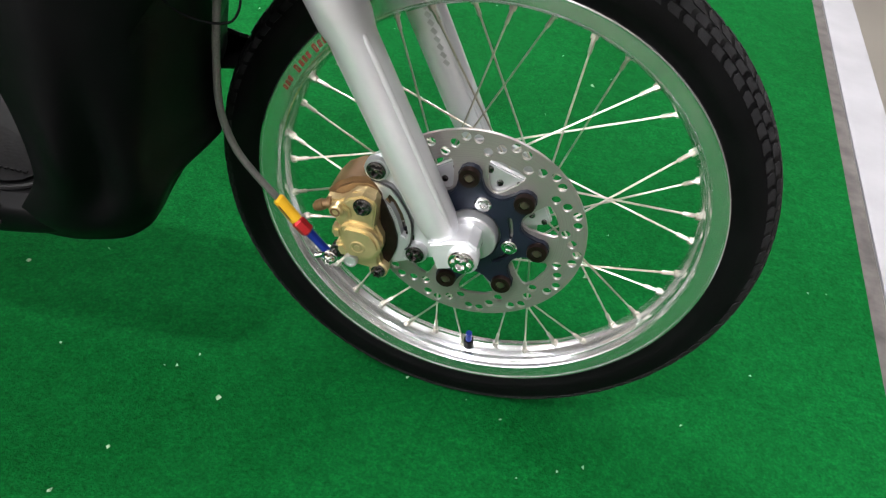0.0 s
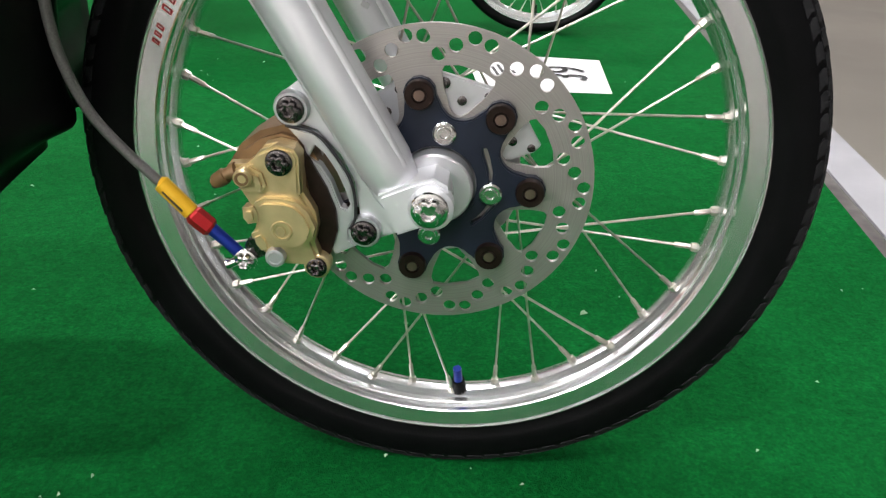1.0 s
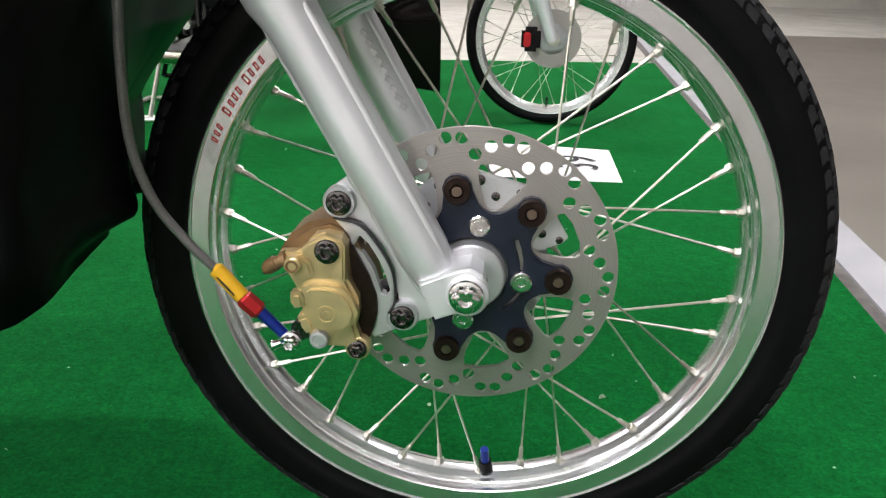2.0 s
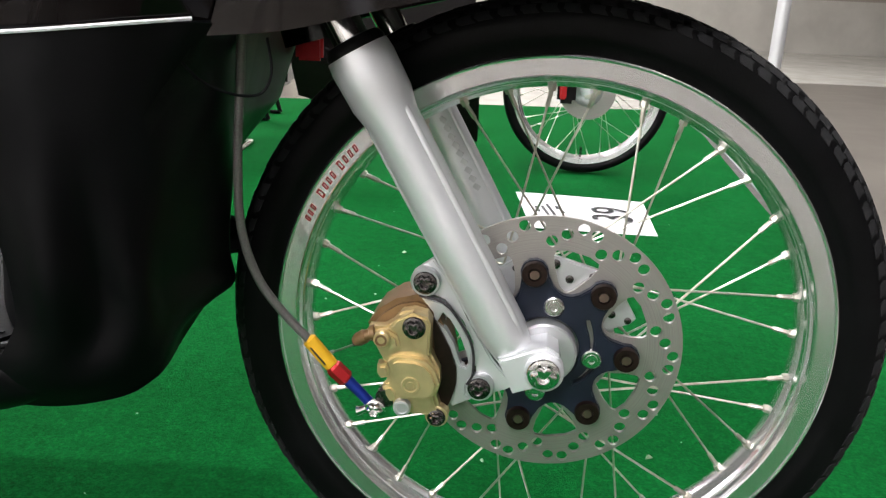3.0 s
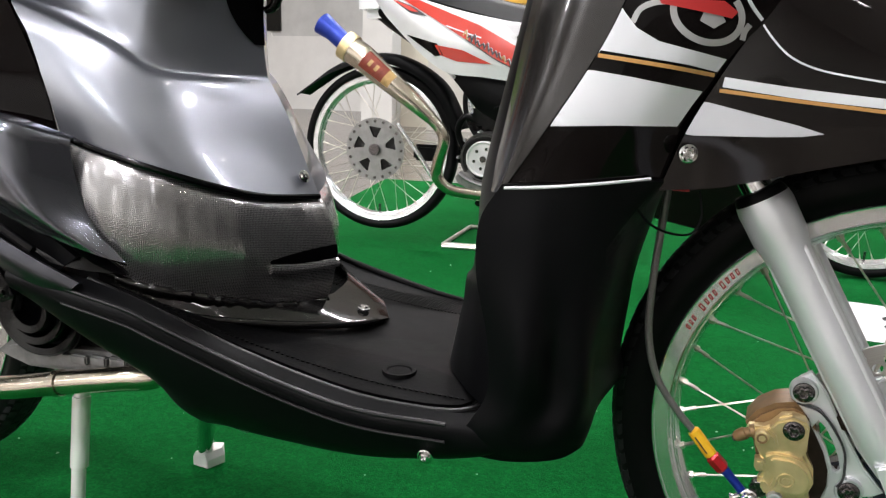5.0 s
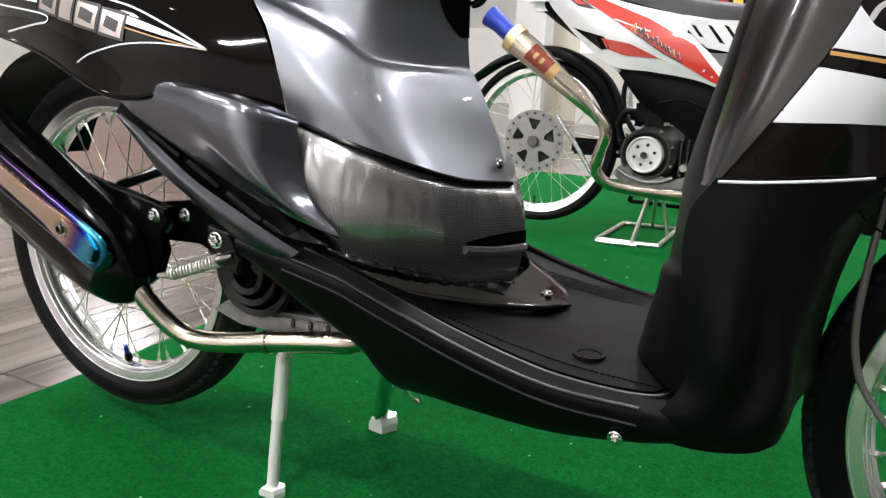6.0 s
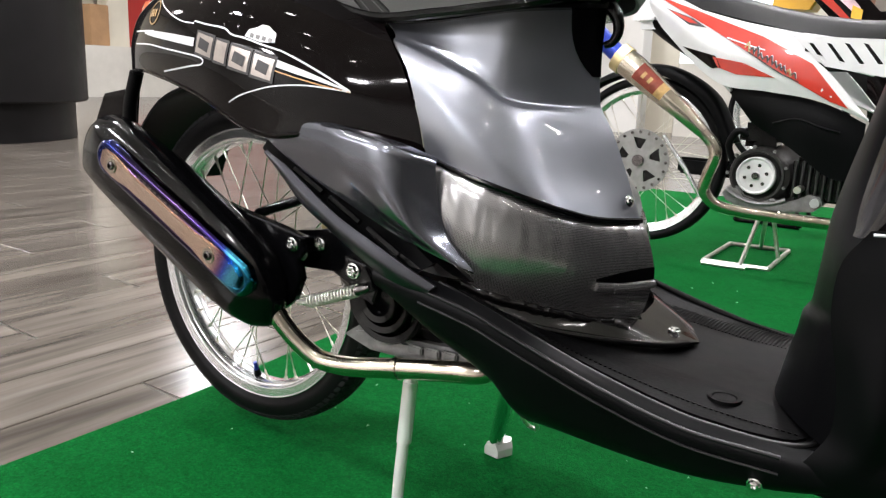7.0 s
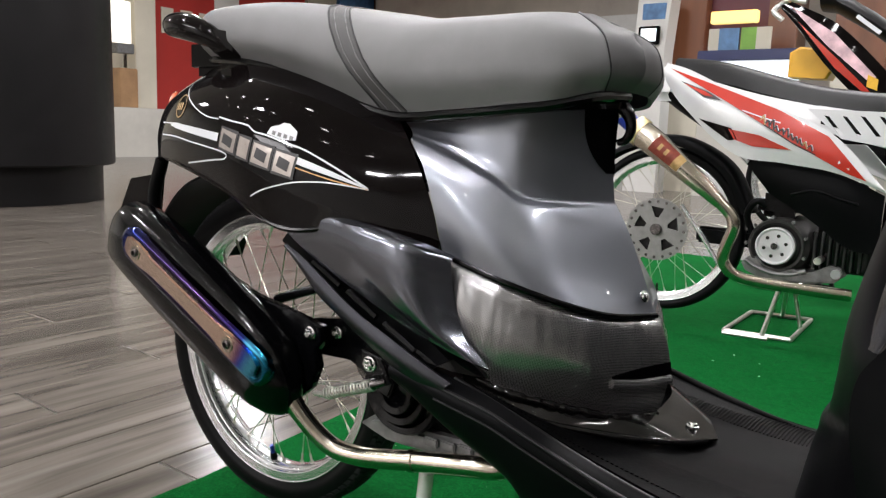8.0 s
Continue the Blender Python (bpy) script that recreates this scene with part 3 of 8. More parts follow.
def wheel(name, parent, m, tyre, rim, label, offset, yc=0.023, flange=0.050, hub_half=0.026, spokes=36, spoke_mats=None):
    """A laced wheel: the rim with its tyre, hub, spokes and valve."""
    w = part(name, rim, None, parent, label, m)
    t = part("tyre", tyre[0], None, w, "black tyre with block tread")
    tagged(part("tread", tyre[1], None, w, "raised rubber tread blocks"), kind="stuff")
    hub = lathe([(0.012, yc - 0.045), (0.03, yc - 0.045), (0.03, yc - 0.032), (flange + 0.006, yc - 0.030), (flange + 0.006, yc - 0.025), (0.026, yc - 0.018), (0.024, yc),
                 (0.026, yc + 0.018), (flange + 0.006, yc + 0.025), (flange + 0.006, yc + 0.030), (0.03, yc + 0.032), (0.03, yc + 0.045), (0.012, yc + 0.045)], 40)
    part("hub", hub, alu_cast, w, "silver hub")
    base = [spoke_mesh("spoke", math.radians(offset + 10 * k), -1 if k % 2 else 1, -1 if (k // 2) % 2 else 1, yc, flange, hub_half) for k in range(4)]
    for k in range(spokes):
        ob = part("spoke", base[k % 4], None, w, m=pose(0, 0, 0, 0, -(k // 4) * 40.0, 0))
    return w


tyre_front = tyre_mesh(0.2730, 0.029, 0.0265, "tyre_front", 0.0011)
tyre_rear = tyre_mesh(0.2725, 0.032, 0.026, "tyre_rear", 0.0011)
rim_front = rim_mesh("rim_front", 0.046, alu)
rim_rear = rim_mesh("rim_rear", 0.050, alu)
front_wheel = wheel("front_wheel", scooter, STEER, tyre_front, rim_front, "polished spoked alloy front wheel", 3.0)
rear_wheel = wheel("rear_wheel", scooter, REAR, tyre_rear, rim_rear, "polished spoked alloy rear wheel", 5.0, yc=0.025)


def valve(parent, a, yc):
    d = (math.cos(a), math.sin(a))
    at = lambda r, y=0.0: (r * d[0], yc + y, r * d[1])
    part("valve", tube([at(0.203), at(0.192, -0.003)], [0.0065, 0.0055], 12), rubber, parent, "black rubber valve stem")
    part("valve_cap", tube([at(0.193, -0.003), at(0.178, -0.007)], [0.0038, 0.0036], 10), blue_anod, parent, "blue anodised valve cap")


valve(front_wheel, radians(-85.5), 0.02)
valve(rear_wheel, radians(-92), 0.02)
# red and grey print on the rims, drawn as plain bars
marks = [(156.8, 0.0052), (155.4, 0.0052), (154.0, 0.0052), (150.6, 0.0076), (148.6, 0.0058), (147.1, 0.0058), (145.6, 0.0058),
         (143.0, 0.0076), (141.2, 0.0058), (139.6, 0.0058), (138.0, 0.0058)]
for ang, hh in marks:
    bm = bmesh.new()
    for lean, wide, r0, r1 in ((0.0, 0.24, 0.0, 1.0), (0.55, 0.20, 0.0, 1.0), (0.30, 0.62, 0.80, 1.0), (0.25, 0.62, 0.0, 0.2)):
        quad = []
        for q, da in ((r0, -wide / 2), (r0, wide / 2), (r1, wide / 2), (r1, -wide / 2)):
            r = 0.2206 + hh * (q - 0.5)
            th = radians(ang - lean * hh / 0.0056 - da - 0.35 * q)
            quad.append(bm.verts.new((r * math.cos(th), 0.0006 - (r - 0.2204) * 0.113 - 0.0008 - 0.0001 * lean, r * math.sin(th))))
        bm.faces.new(quad)
    part("print_bar", bm, red_foil, front_wheel, "red print on the rim", smooth=False)


# ---- front brake ----
ARM0 = radians(49.6)                      # one of the seven arms of the carrier


def disc_outline():
    """The rotor: an outer ring with drilled holes in rows and seven rounded windows."""
    loops = [circle(0, 0, 0.1055, 96), circle(0, 0, 0.034, 32)]
    for k in range(14):
        a = 2 * math.pi * k / 14
        for da, r in ((0.00, 0.0990), (0.115, 0.0925), (0.235, 0.0860), (0.335, 0.0975)):
            loops.append(circle(r * math.cos(a + da), r * math.sin(a + da), 0.0046, 12))
    for k in range(7):
        a = ARM0 + math.pi / 7 + 2 * math.pi * k / 7
        corner = [(-0.215, 0.0790), (-0.235, 0.0755), (-0.215, 0.066), (-0.12, 0.052), (-0.06, 0.0485), (0.0, 0.0475), (0.06, 0.0485), (0.12, 0.052), (0.215, 0.066), (0.235, 0.0755), (0.215, 0.0790), (0.1, 0.0805), (-0.1, 0.0805)]
        loops.append([(r * math.cos(a + da), r * math.sin(a + da)) for da, r in corner])
    return loops


BX, BZ = -0.0022, 0.0088                     # the disc's centre in the wheel frame
brake_m = pose(BX, 0, BZ)
part("brake_disc", plate(disc_outline(), -0.036, -0.0325), disc_steel, front_wheel, "drilled stainless brake disc", brake_m)
arms = []
for k in range(7):
    a = ARM0 + 2 * math.pi * k / 7
    tip = (0.0628 * math.cos(a), 0.0628 * math.sin(a))
    for deg in range(-105, 106, 30):
        arms.append((tip[0] + 0.0108 * math.cos(a + radians(deg)), tip[1] + 0.0108 * math.sin(a + radians(deg))))
    for da, r in ((0.25, 0.0520), (0.32, 0.0487), (0.39, 0.0472), (0.4488, 0.0468), (0.507, 0.0472), (0.577, 0.0487), (0.647, 0.0520)):
        arms.append((r * math.cos(a + da), r * math.sin(a + da)))
carrier_cuts = []
for k in (0, 3, 6):
    a = ARM0 - math.pi / 7 + 2 * math.pi * k / 7
    carrier_cuts.append([(r * math.cos(a + da), r * math.sin(a + da)) for da, r in ((-0.34, 0.0350), (-0.2, 0.0358), (0, 0.0365), (0.2, 0.0378), (0.31, 0.0402), (0.27, 0.0424), (0.1, 0.0405), (-0.15, 0.0388), (-0.36, 0.0372))])
part("disc_carrier", plate([arms, circle(0, 0, 0.027, 32)] + carrier_cuts, -0.0425, -0.0362, 0.0012), anod_black, front_wheel, "blue-black anodised disc carrier", brake_m)
# silver machined spider of the hub, seen through the upper windows of the disc
for deg, wide in ((75, 0.34), (31, 0.22), (127, 0.34)):
    a = radians(deg)
    pts = [(r * math.cos(a + da), r * math.sin(a + da)) for da, r in ((-wide * 1.3, 0.036), (-wide, 0.052), (-wide * 0.95, 0.068), (-wide * 0.75, 0.0735), (wide * 0.75, 0.0735), (wide * 0.95, 0.068), (wide, 0.052), (wide * 1.3, 0.036))]
    arm_plate = part("hub_spider", plate([pts], -0.0318, -0.026, 0.0012), alu_cast, front_wheel, "silver machined hub arm behind the disc", brake_m)
    for da, r, rad in ((0.0, 0.0575, 0.0032), (-wide * 0.7, 0.067, 0.0028), (wide * 0.62, 0.067, 0.0038)):
        part("spider_screw", lathe([(1e-5, -0.0322), (rad * 0.45, -0.0322), (rad * 0.55, -0.0332), (rad, -0.0328), (rad, -0.031), (1e-5, -0.031)], 12), dark_bolt, arm_plate, m=pose(r * math.cos(a + da), 0, r * math.sin(a + da)))
bob = mesh_of("bobbin", lathe([(1e-5, -0.0445), (0.0045, -0.0445), (0.005, -0.0472), (0.0092, -0.0472), (0.0098, -0.0462), (0.0098, -0.036), (1e-5, -0.036)], 20), brown_bobbin)
nut = mesh_of("bobbin_core", lathe([(1e-5, -0.0468), (0.0036, -0.0468), (0.0044, -0.0445), (1e-5, -0.0445)], 14), painted("bronzed_core", (0.24, 0.17, 0.14), 0.3, metal=0.9, amount=0.2, scale=120))
scr = mesh_of("carrier_bolt", lathe([(1e-5, -0.0450), (0.0024, -0.0450), (0.0028, -0.0468), (0.0046, -0.0468), (0.0050, -0.0456), (0.0066, -0.0456), (0.0078, -0.0446), (0.0080, -0.042), (1e-5, -0.042)], 24), chrome)
for k in range(7):
    a = ARM0 + 2 * math.pi * k / 7
    t = pose(BX + 0.0628 * math.cos(a), 0, BZ + 0.0628 * math.sin(a))
    part("bobbin", bob, None, front_wheel, m=t)
    part("bobbin_core", nut, None, front_wheel, m=t)
for k in range(4):
    a = radians(-7 + 90 * k)
    part("carrier_bolt", scr, None, front_wheel, m=pose(BX + 0.0368 * math.cos(a), 0, BZ + 0.0368 * math.sin(a)))
part("bearing_collar", lathe([(0.0118, -0.052), (0.0232, -0.052), (0.0246, -0.0505), (0.0252, -0.040), (0.012, -0.040)], 40), alu_cast, front_wheel, "machined axle collar", brake_m)
part("axle_sleeve", lathe([(0.008, -0.076), (0.0108, -0.076), (0.0112, -0.072), (0.0112, -0.054), (0.0125, -0.052), (0.0125, -0.049)], 32), chrome, front_wheel, "polished axle sleeve", brake_m)
# far side drum cover seen through the disc
part("hub_cover", lathe([(0.008, -0.030), (0.034, -0.030), (0.040, -0.024), (0.042, -0.012), (0.03, -0.006)], 40), alu_cast, front_wheel, "machined hub face")

# ---- fork ----
FA = np.array([-0.020, -0.060, 0.004])        # lower end of the near leg, wheel frame
FB = np.array([-0.148, -0.060, 0.228])        # top of the near lower tube
fd = (FB - FA) / np.linalg.norm(FB - FA)


def fork_leg(y, lug):
    a, b = FA.copy(), FB.copy()
    a[1] = b[1] = y
    L = np.linalg.norm(b - a)
    pts = [a + fd * s for s in (-0.006, 0.0, 0.03, L * 0.5, L * 0.80, L * 0.86, L * 0.97, L)]
    leg = part("fork_leg", tube(pts, [0.010, 0.0135, 0.0185, 0.0192, 0.0195, 0.0228, 0.0236, 0.0226], 28), alu_paint, scooter, "silver painted lower fork leg", STEER)
    part("dust_seal", tube([b - fd * 0.002, b + fd * 0.003, b + fd * 0.008, b + fd * 0.009], [0.0215, 0.022, 0.0195, 0.014], 24), rubber, leg, "black rubber dust seal")
    side = np.array([fd[2], 0, -fd[0]])
    for deg, r0 in ((52, 0.0030), (-66, 0.0024)):
        out = np.array([0, -math.cos(radians(deg)), 0]) + side * math.sin(radians(deg))
        part("fork_rib", tube([a + fd * s + out * q for s, q in ((0.024, 0.0150), (0.04, 0.0168), (L * 0.5, 0.0176), (L * 0.80, 0.0178), (L * 0.85, 0.0160))], r0, 10, 24), alu_paint, leg)
    part("inner_tube", tube([b, b + fd * 0.11], 0.0130, 20), chrome, leg, "chromed inner fork tube")
    return leg


near_leg = fork_leg(-0.060, True)
far_leg = fork_leg(0.108, False)
for k in range(9):
    c = FA + fd * (0.115 + 0.0085 * k) + np.array([0.0065, 0, 0.0])
    part("cast_mark", box(-0.0024, -0.0004, -0.0032, 0.0024, 0.0006, 0.0032, 0.0003, 1), alu_cast, far_leg, "worn cast letters drawn as bars", pose(c[0], 0.108 - 0.0186, c[2], 0, -60, 0))
# near leg's flat boss for the axle and its lug
boss = plate([[(-0.0367, 0.0134), (-0.0136, 0.0237), (-0.0015, 0.0273), (0.0073, 0.0222), (0.0095, 0.0112), (0.0051, 0.0002), (-0.0048, -0.0053), (-0.0241, -0.0130)]], -0.080, -0.048, 0.002)
part("axle_boss", boss, alu_paint, near_leg, "silver cast axle boss")
part("axle_collar", lathe([(1e-5, -0.086), (0.012, -0.086), (0.0145, -0.083), (0.0145, -0.072), (1e-5, -0.072)], 28), alu_paint, near_leg, m=pose(-0.0025, 0, 0.008))


def star_bolt(parent, x, y, z, r, mat, depth=0.006, axis=None, name="bolt", label=""):
    """A flanged bolt with a scalloped, star-shaped head, facing the local -y."""
    bm = lathe([(1e-5, 0), (r, 0), (r * 1.04, -depth * 0.15), (r * 0.98, -depth * 0.32), (r * 0.80, -depth * 0.42), (1e-5, -depth * 0.42)], 24)
    rings = []
    for q, d in ((1.0, 0.36), (0.98, 0.62), (0.84, 0.92), (0.62, 1.0), (0.40, 0.94), (0.36, 0.45)):
        ring = []
        for k in range(24):
            a = 2 * math.pi * k / 24
            lobe = (0.86, 0.80, 0.62, 0.80)[k % 4] if q > 0.5 else 0.9
            ring.append((r * q * lobe * math.cos(a), -depth * d, r * q * lobe * math.sin(a)))
        rings.append(ring)
    loft(rings, bm)
    return part(name, bm, mat, parent, label, (pose(x, y, z) if axis is None else pose(x, y, z) @ axis))


star_bolt(near_leg, -0.0030, -0.086, 0.0090, 0.0118, chrome, 0.007, name="axle_bolt", label="chromed star axle bolt")

# the fork's cast plate and, in front of it, the caliper bracket with its curved slot
fork_plate = [(-0.1000, 0.0707), (-0.1055, 0.0617), (-0.1045, 0.0538), (-0.0978, 0.0500), (-0.0808, 0.0454), (-0.0661, 0.0290), (-0.0571, 0.0109), (-0.0553, -0.0128), (-0.0598, -0.0219), (-0.0582, -0.0298), (-0.0503, -0.0336), (-0.0413, -0.0309), (-0.0300, -0.0268), (-0.0232, -0.0219), (-0.0413, -0.0015), (-0.0594, 0.0278), (-0.0774, 0.0617), (-0.0910, 0.0775)]
brk = [(-0.1000, 0.0488), (-0.0808, 0.0443), (-0.0668, 0.0278), (-0.0580, 0.0102), (-0.0564, -0.0133), (-0.0609, -0.0223), (-0.0607, -0.0309), (-0.0562, -0.0350), (-0.0707, -0.0427), (-0.0741, -0.0377), (-0.0684, -0.0241), (-0.0702, -0.0061), (-0.0774, 0.0098), (-0.0865, 0.0251), (-0.0887, 0.0357), (-0.0944, 0.0425)]
slot = [(-0.0860, 0.0278), (-0.0815, 0.0364), (-0.0752, 0.0308), (-0.0677, 0.0188), (-0.0621, 0.0052), (-0.0594, -0.0049), (-0.0616, -0.0083), (-0.0657, -0.0067), (-0.0684, 0.0007), (-0.0718, 0.0109), (-0.0786, 0.0222)]
part("fork_plate", plate([fork_plate], -0.048, -0.040, 0.0015), alu_paint, near_leg, "silver cast plate of the fork leg")
part("caliper_bracket", plate([brk, slot], -0.053, -0.044, 0.0012), alu_cast, near_leg, "machined aluminium caliper bracket")
part("bracket_gap", tube([(-0.1000, -0.0530, 0.0491), (-0.0808, -0.0530, 0.0445), (-0.0666, -0.0530, 0.0281), (-0.0576, -0.0530, 0.0104), (-0.0560, -0.0530, -0.0131), (-0.0603, -0.0530, -0.0221)], 0.0011, 6, 40), ink, near_leg, "dark joint between bracket and fork plate")
lug = mesh_of("bolt_seat", lathe([(1e-5, -0.0535), (0.0108, -0.0535), (0.0118, -0.0515), (0.0118, -0.044), (1e-5, -0.044)], 28), alu_cast)
for bx, bz in ((-0.0958, 0.0600), (-0.0504, -0.0243)):
    part("bolt_seat", lug, None, near_leg, m=pose(bx, 0, bz))
    star_bolt(near_leg, bx, -0.0535, bz, 0.0088, dark_bolt, 0.006, label="dark star bolt")

# caliper: gold half with raised lobes, ears, bleed and banjo fittings
caliper = part("brake_caliper", plate([[(-0.1113, 0.0391), (-0.1023, 0.0414), (-0.0921, 0.0391), (-0.0883, 0.0335), (-0.0883, 0.0075), (-0.0808, -0.0061), (-0.0797, -0.0174), (-0.0826, -0.0286), (-0.0786, -0.0411), (-0.0734, -0.0490), (-0.0774, -0.0540), (-0.0865, -0.0530), (-0.0910, -0.0460), (-0.1068, -0.0460), (-0.1192, -0.0381), (-0.1249, -0.0264), (-0.1215, -0.0174), (-0.1226, -0.0061), (-0.1305, 0.0086), (-0.1310, 0.0165), (-0.1389, 0.0192), (-0.1366, 0.0247), (-0.1249, 0.0256), (-0.1192, 0.0294)]], -0.066, -0.054, 0.0035), gold, near_leg, "champagne-gold two-piston brake caliper")
part("caliper_back", plate([[(-0.1402, 0.0215), (-0.1317, 0.0342), (-0.1181, 0.0436), (-0.1023, 0.0482), (-0.0899, 0.0436), (-0.0774, 0.0165), (-0.0711, -0.0106), (-0.0720, -0.0377), (-0.0774, -0.0490), (-0.1000, -0.0445), (-0.1226, -0.0286), (-0.1317, 0.0052)]], -0.053, -0.012, 0.005), gold_dark, caliper, "bronze inner caliper half")
# solid plate; the shade of the gap is put into its dark colour
part("caliper_gap", plate([[(-0.0899, 0.0357), (-0.0831, 0.0244), (-0.0741, 0.0075), (-0.0689, -0.0083), (-0.0684, -0.0219), (-0.0718, -0.0354), (-0.0747, -0.0422), (-0.0842, -0.0422), (-0.0820, -0.0241), (-0.0865, 0.0075)]], -0.0555, -0.0525), brown_bobbin, caliper, "dark plate that stands for the shaded gap between the caliper halves")
part("piston_lobe", plate([[(-0.1199, 0.0003), (-0.1136, 0.0043), (-0.1000, 0.0048), (-0.0910, 0.0025), (-0.0838, -0.0049), (-0.0799, -0.0151), (-0.0826, -0.0237), (-0.0883, -0.0300), (-0.1086, -0.0305), (-0.1136, -0.0268), (-0.1113, -0.0185), (-0.1154, -0.0065)]], -0.0735, -0.062, 0.0032), gold, caliper)
part("piston_ring", lathe([(0.0050, -0.0732), (0.0054, -0.0746), (0.0068, -0.0746), (0.0074, -0.0732)], 28), gold, caliper, m=pose(-0.1018, 0, -0.0169))
part("piston_dot", lathe([(1e-5, -0.0743), (0.0028, -0.0743), (0.0034, -0.0732), (1e-5, -0.0725)], 20), gold, caliper, m=pose(-0.1018, 0, -0.0169))
part("upper_arm", plate([[(-0.1197, 0.0283), (-0.1145, 0.0355), (-0.1023, 0.0414), (-0.0910, 0.0387), (-0.0883, 0.0335), (-0.0887, 0.0079), (-0.0923, 0.0079), (-0.1000, 0.0147), (-0.1109, 0.0238)]], -0.0715, -0.062, 0.0028), gold, caliper)
part("pin_block", plate([[(-0.1303, 0.0165), (-0.1289, 0.0233), (-0.1215, 0.0251), (-0.1136, 0.0210), (-0.1113, 0.0125), (-0.1147, 0.0070), (-0.1237, 0.0064), (-0.1289, 0.0098)]], -0.0705, -0.060, 0.0025), gold, caliper)
part("side_block", plate([[(-0.1289, -0.0043), (-0.1215, -0.0033), (-0.1190, -0.0083), (-0.1195, -0.0146), (-0.1260, -0.0160), (-0.1289, -0.0117)]], -0.0695, -0.058, 0.0025), gold, caliper)
part("lower_block", plate([[(-0.1249, -0.0237), (-0.1177, -0.0210), (-0.1127, -0.0264), (-0.1113, -0.0354), (-0.1192, -0.0377), (-0.1240, -0.0309)]], -0.068, -0.056, 0.0025), gold, caliper)
part("pin_cap", lathe(disc_profile(0.0062, -0.0745, -0.064), 20), gold, caliper, m=pose(-0.1249, 0, 0.0188))
part("pin_screw", lathe([(1e-5, -0.0735), (0.0026, -0.0735), (0.003, -0.0752), (0.0046, -0.0752), (0.0046, -0.072), (1e-5, -0.072)], 14), gold_dark, caliper, m=pose(-0.1249, 0, 0.0188))
part("bleed_nipple", tube([(-0.1310, -0.064, 0.0205), (-0.1345, -0.064, 0.0192), (-0.1350, -0.064, 0.0190), (-0.1385, -0.064, 0.0172), (-0.1390, -0.064, 0.0170), (-0.1450, -0.064, 0.0128), (-0.1475, -0.064, 0.0108)],
                          [0.0062, 0.0062, 0.0045, 0.0045, 0.0056, 0.0054, 0.0036], 10), gold_dark, caliper, "bronze bleed nipple")
# black disc painted in for the dark inside of the nipple
part("nipple_hole", lathe(disc_profile(0.0030, -0.001, 0.002), 12), ink, caliper, m=pose(-0.1480, -0.064, 0.0104, 0, 0, -60))
star_bolt(caliper, -0.1006, -0.0715, 0.0302, 0.0086, dark_bolt, 0.006, label="dark star bolt")
part("gold_ear", lathe(disc_profile(0.0092, -0.064, -0.052), 24), gold, caliper, m=pose(-0.0818, 0, -0.0470))
star_bolt(caliper, -0.0818, -0.064, -0.0470, 0.0070, dark_bolt, 0.006, label="dark star bolt")
part("banjo", lathe([(1e-5, -0.0705), (0.004, -0.0705), (0.0046, -0.0715), (0.0064, -0.0712), (0.0070, -0.0695), (0.0070, -0.058), (1e-5, -0.058)], 20), alu_cast, caliper, "pale union screw", pose(-0.1086, 0, -0.0388))
part("banjo_eye", lathe(disc_profile(0.0078, -0.066, -0.055), 20), dark_bolt, caliper, m=pose(-0.1226, 0, -0.0343))
star_bolt(caliper, -0.1300, -0.066, -0.0428, 0.0078, chrome, 0.008, name="banjo_bolt", label="chromed banjo bolt")
part("banjo_neck", tube([(-0.1300, -0.061, -0.0428), (-0.1420, -0.061, -0.0490), (-0.1455, -0.061, -0.0500)], [0.0040, 0.0030, 0.0042], 10), chrome, caliper)

# hose with its coloured end fittings
hose_pts = [(-0.221, -0.080, 0.262), (-0.2255, -0.080, 0.20), (-0.229, -0.080, 0.150), (-0.229, -0.078, 0.10), (-0.220, -0.072, 0.060), (-0.203, -0.067, 0.032), (-0.180, -0.064, 0.006)]
hose = part("brake_hose", tube(hose_pts, 0.0034, 10, 40), hose_grey, scooter, "grey braided brake hose", STEER)
part("hose_sleeve", tube([(-0.184, -0.0645, 0.010), (-0.183, -0.0645, 0.0095), (-0.166, -0.063, -0.011), (-0.165, -0.063, -0.012)], [0.004, 0.0058, 0.0058, 0.004], 14), yellow, hose, "yellow printed hose sleeve")
for s in (0.30, 0.45, 0.6, 0.75):
    p, q = np.array((-0.183, -0.0645, 0.0095)), np.array((-0.166, -0.063, -0.011))
    c = p + (q - p) * s
    part("sleeve_print", box(-0.003, -0.0012, -0.0006, 0.003, 0.0, 0.0006), ink, hose, m=pose(c[0] - 0.0008, c[1] - 0.0052, c[2], 0, 50, 0), smooth=False)
part("hose_nut", tube([(-0.1655, -0.063, -0.0115), (-0.164, -0.063, -0.013), (-0.155, -0.062, -0.022), (-0.153, -0.062, -0.0235)], [0.0052, 0.0068, 0.0068, 0.005], 6), red_anod, hose, "red anodised hose nut", smooth=False)
part("hose_end", tube([(-0.154, -0.062, -0.0225), (-0.145, -0.061, -0.032), (-0.134, -0.060, -0.044)], [0.0046, 0.0042, 0.0042], 12), blue_anod, hose, "blue anodised hose end")

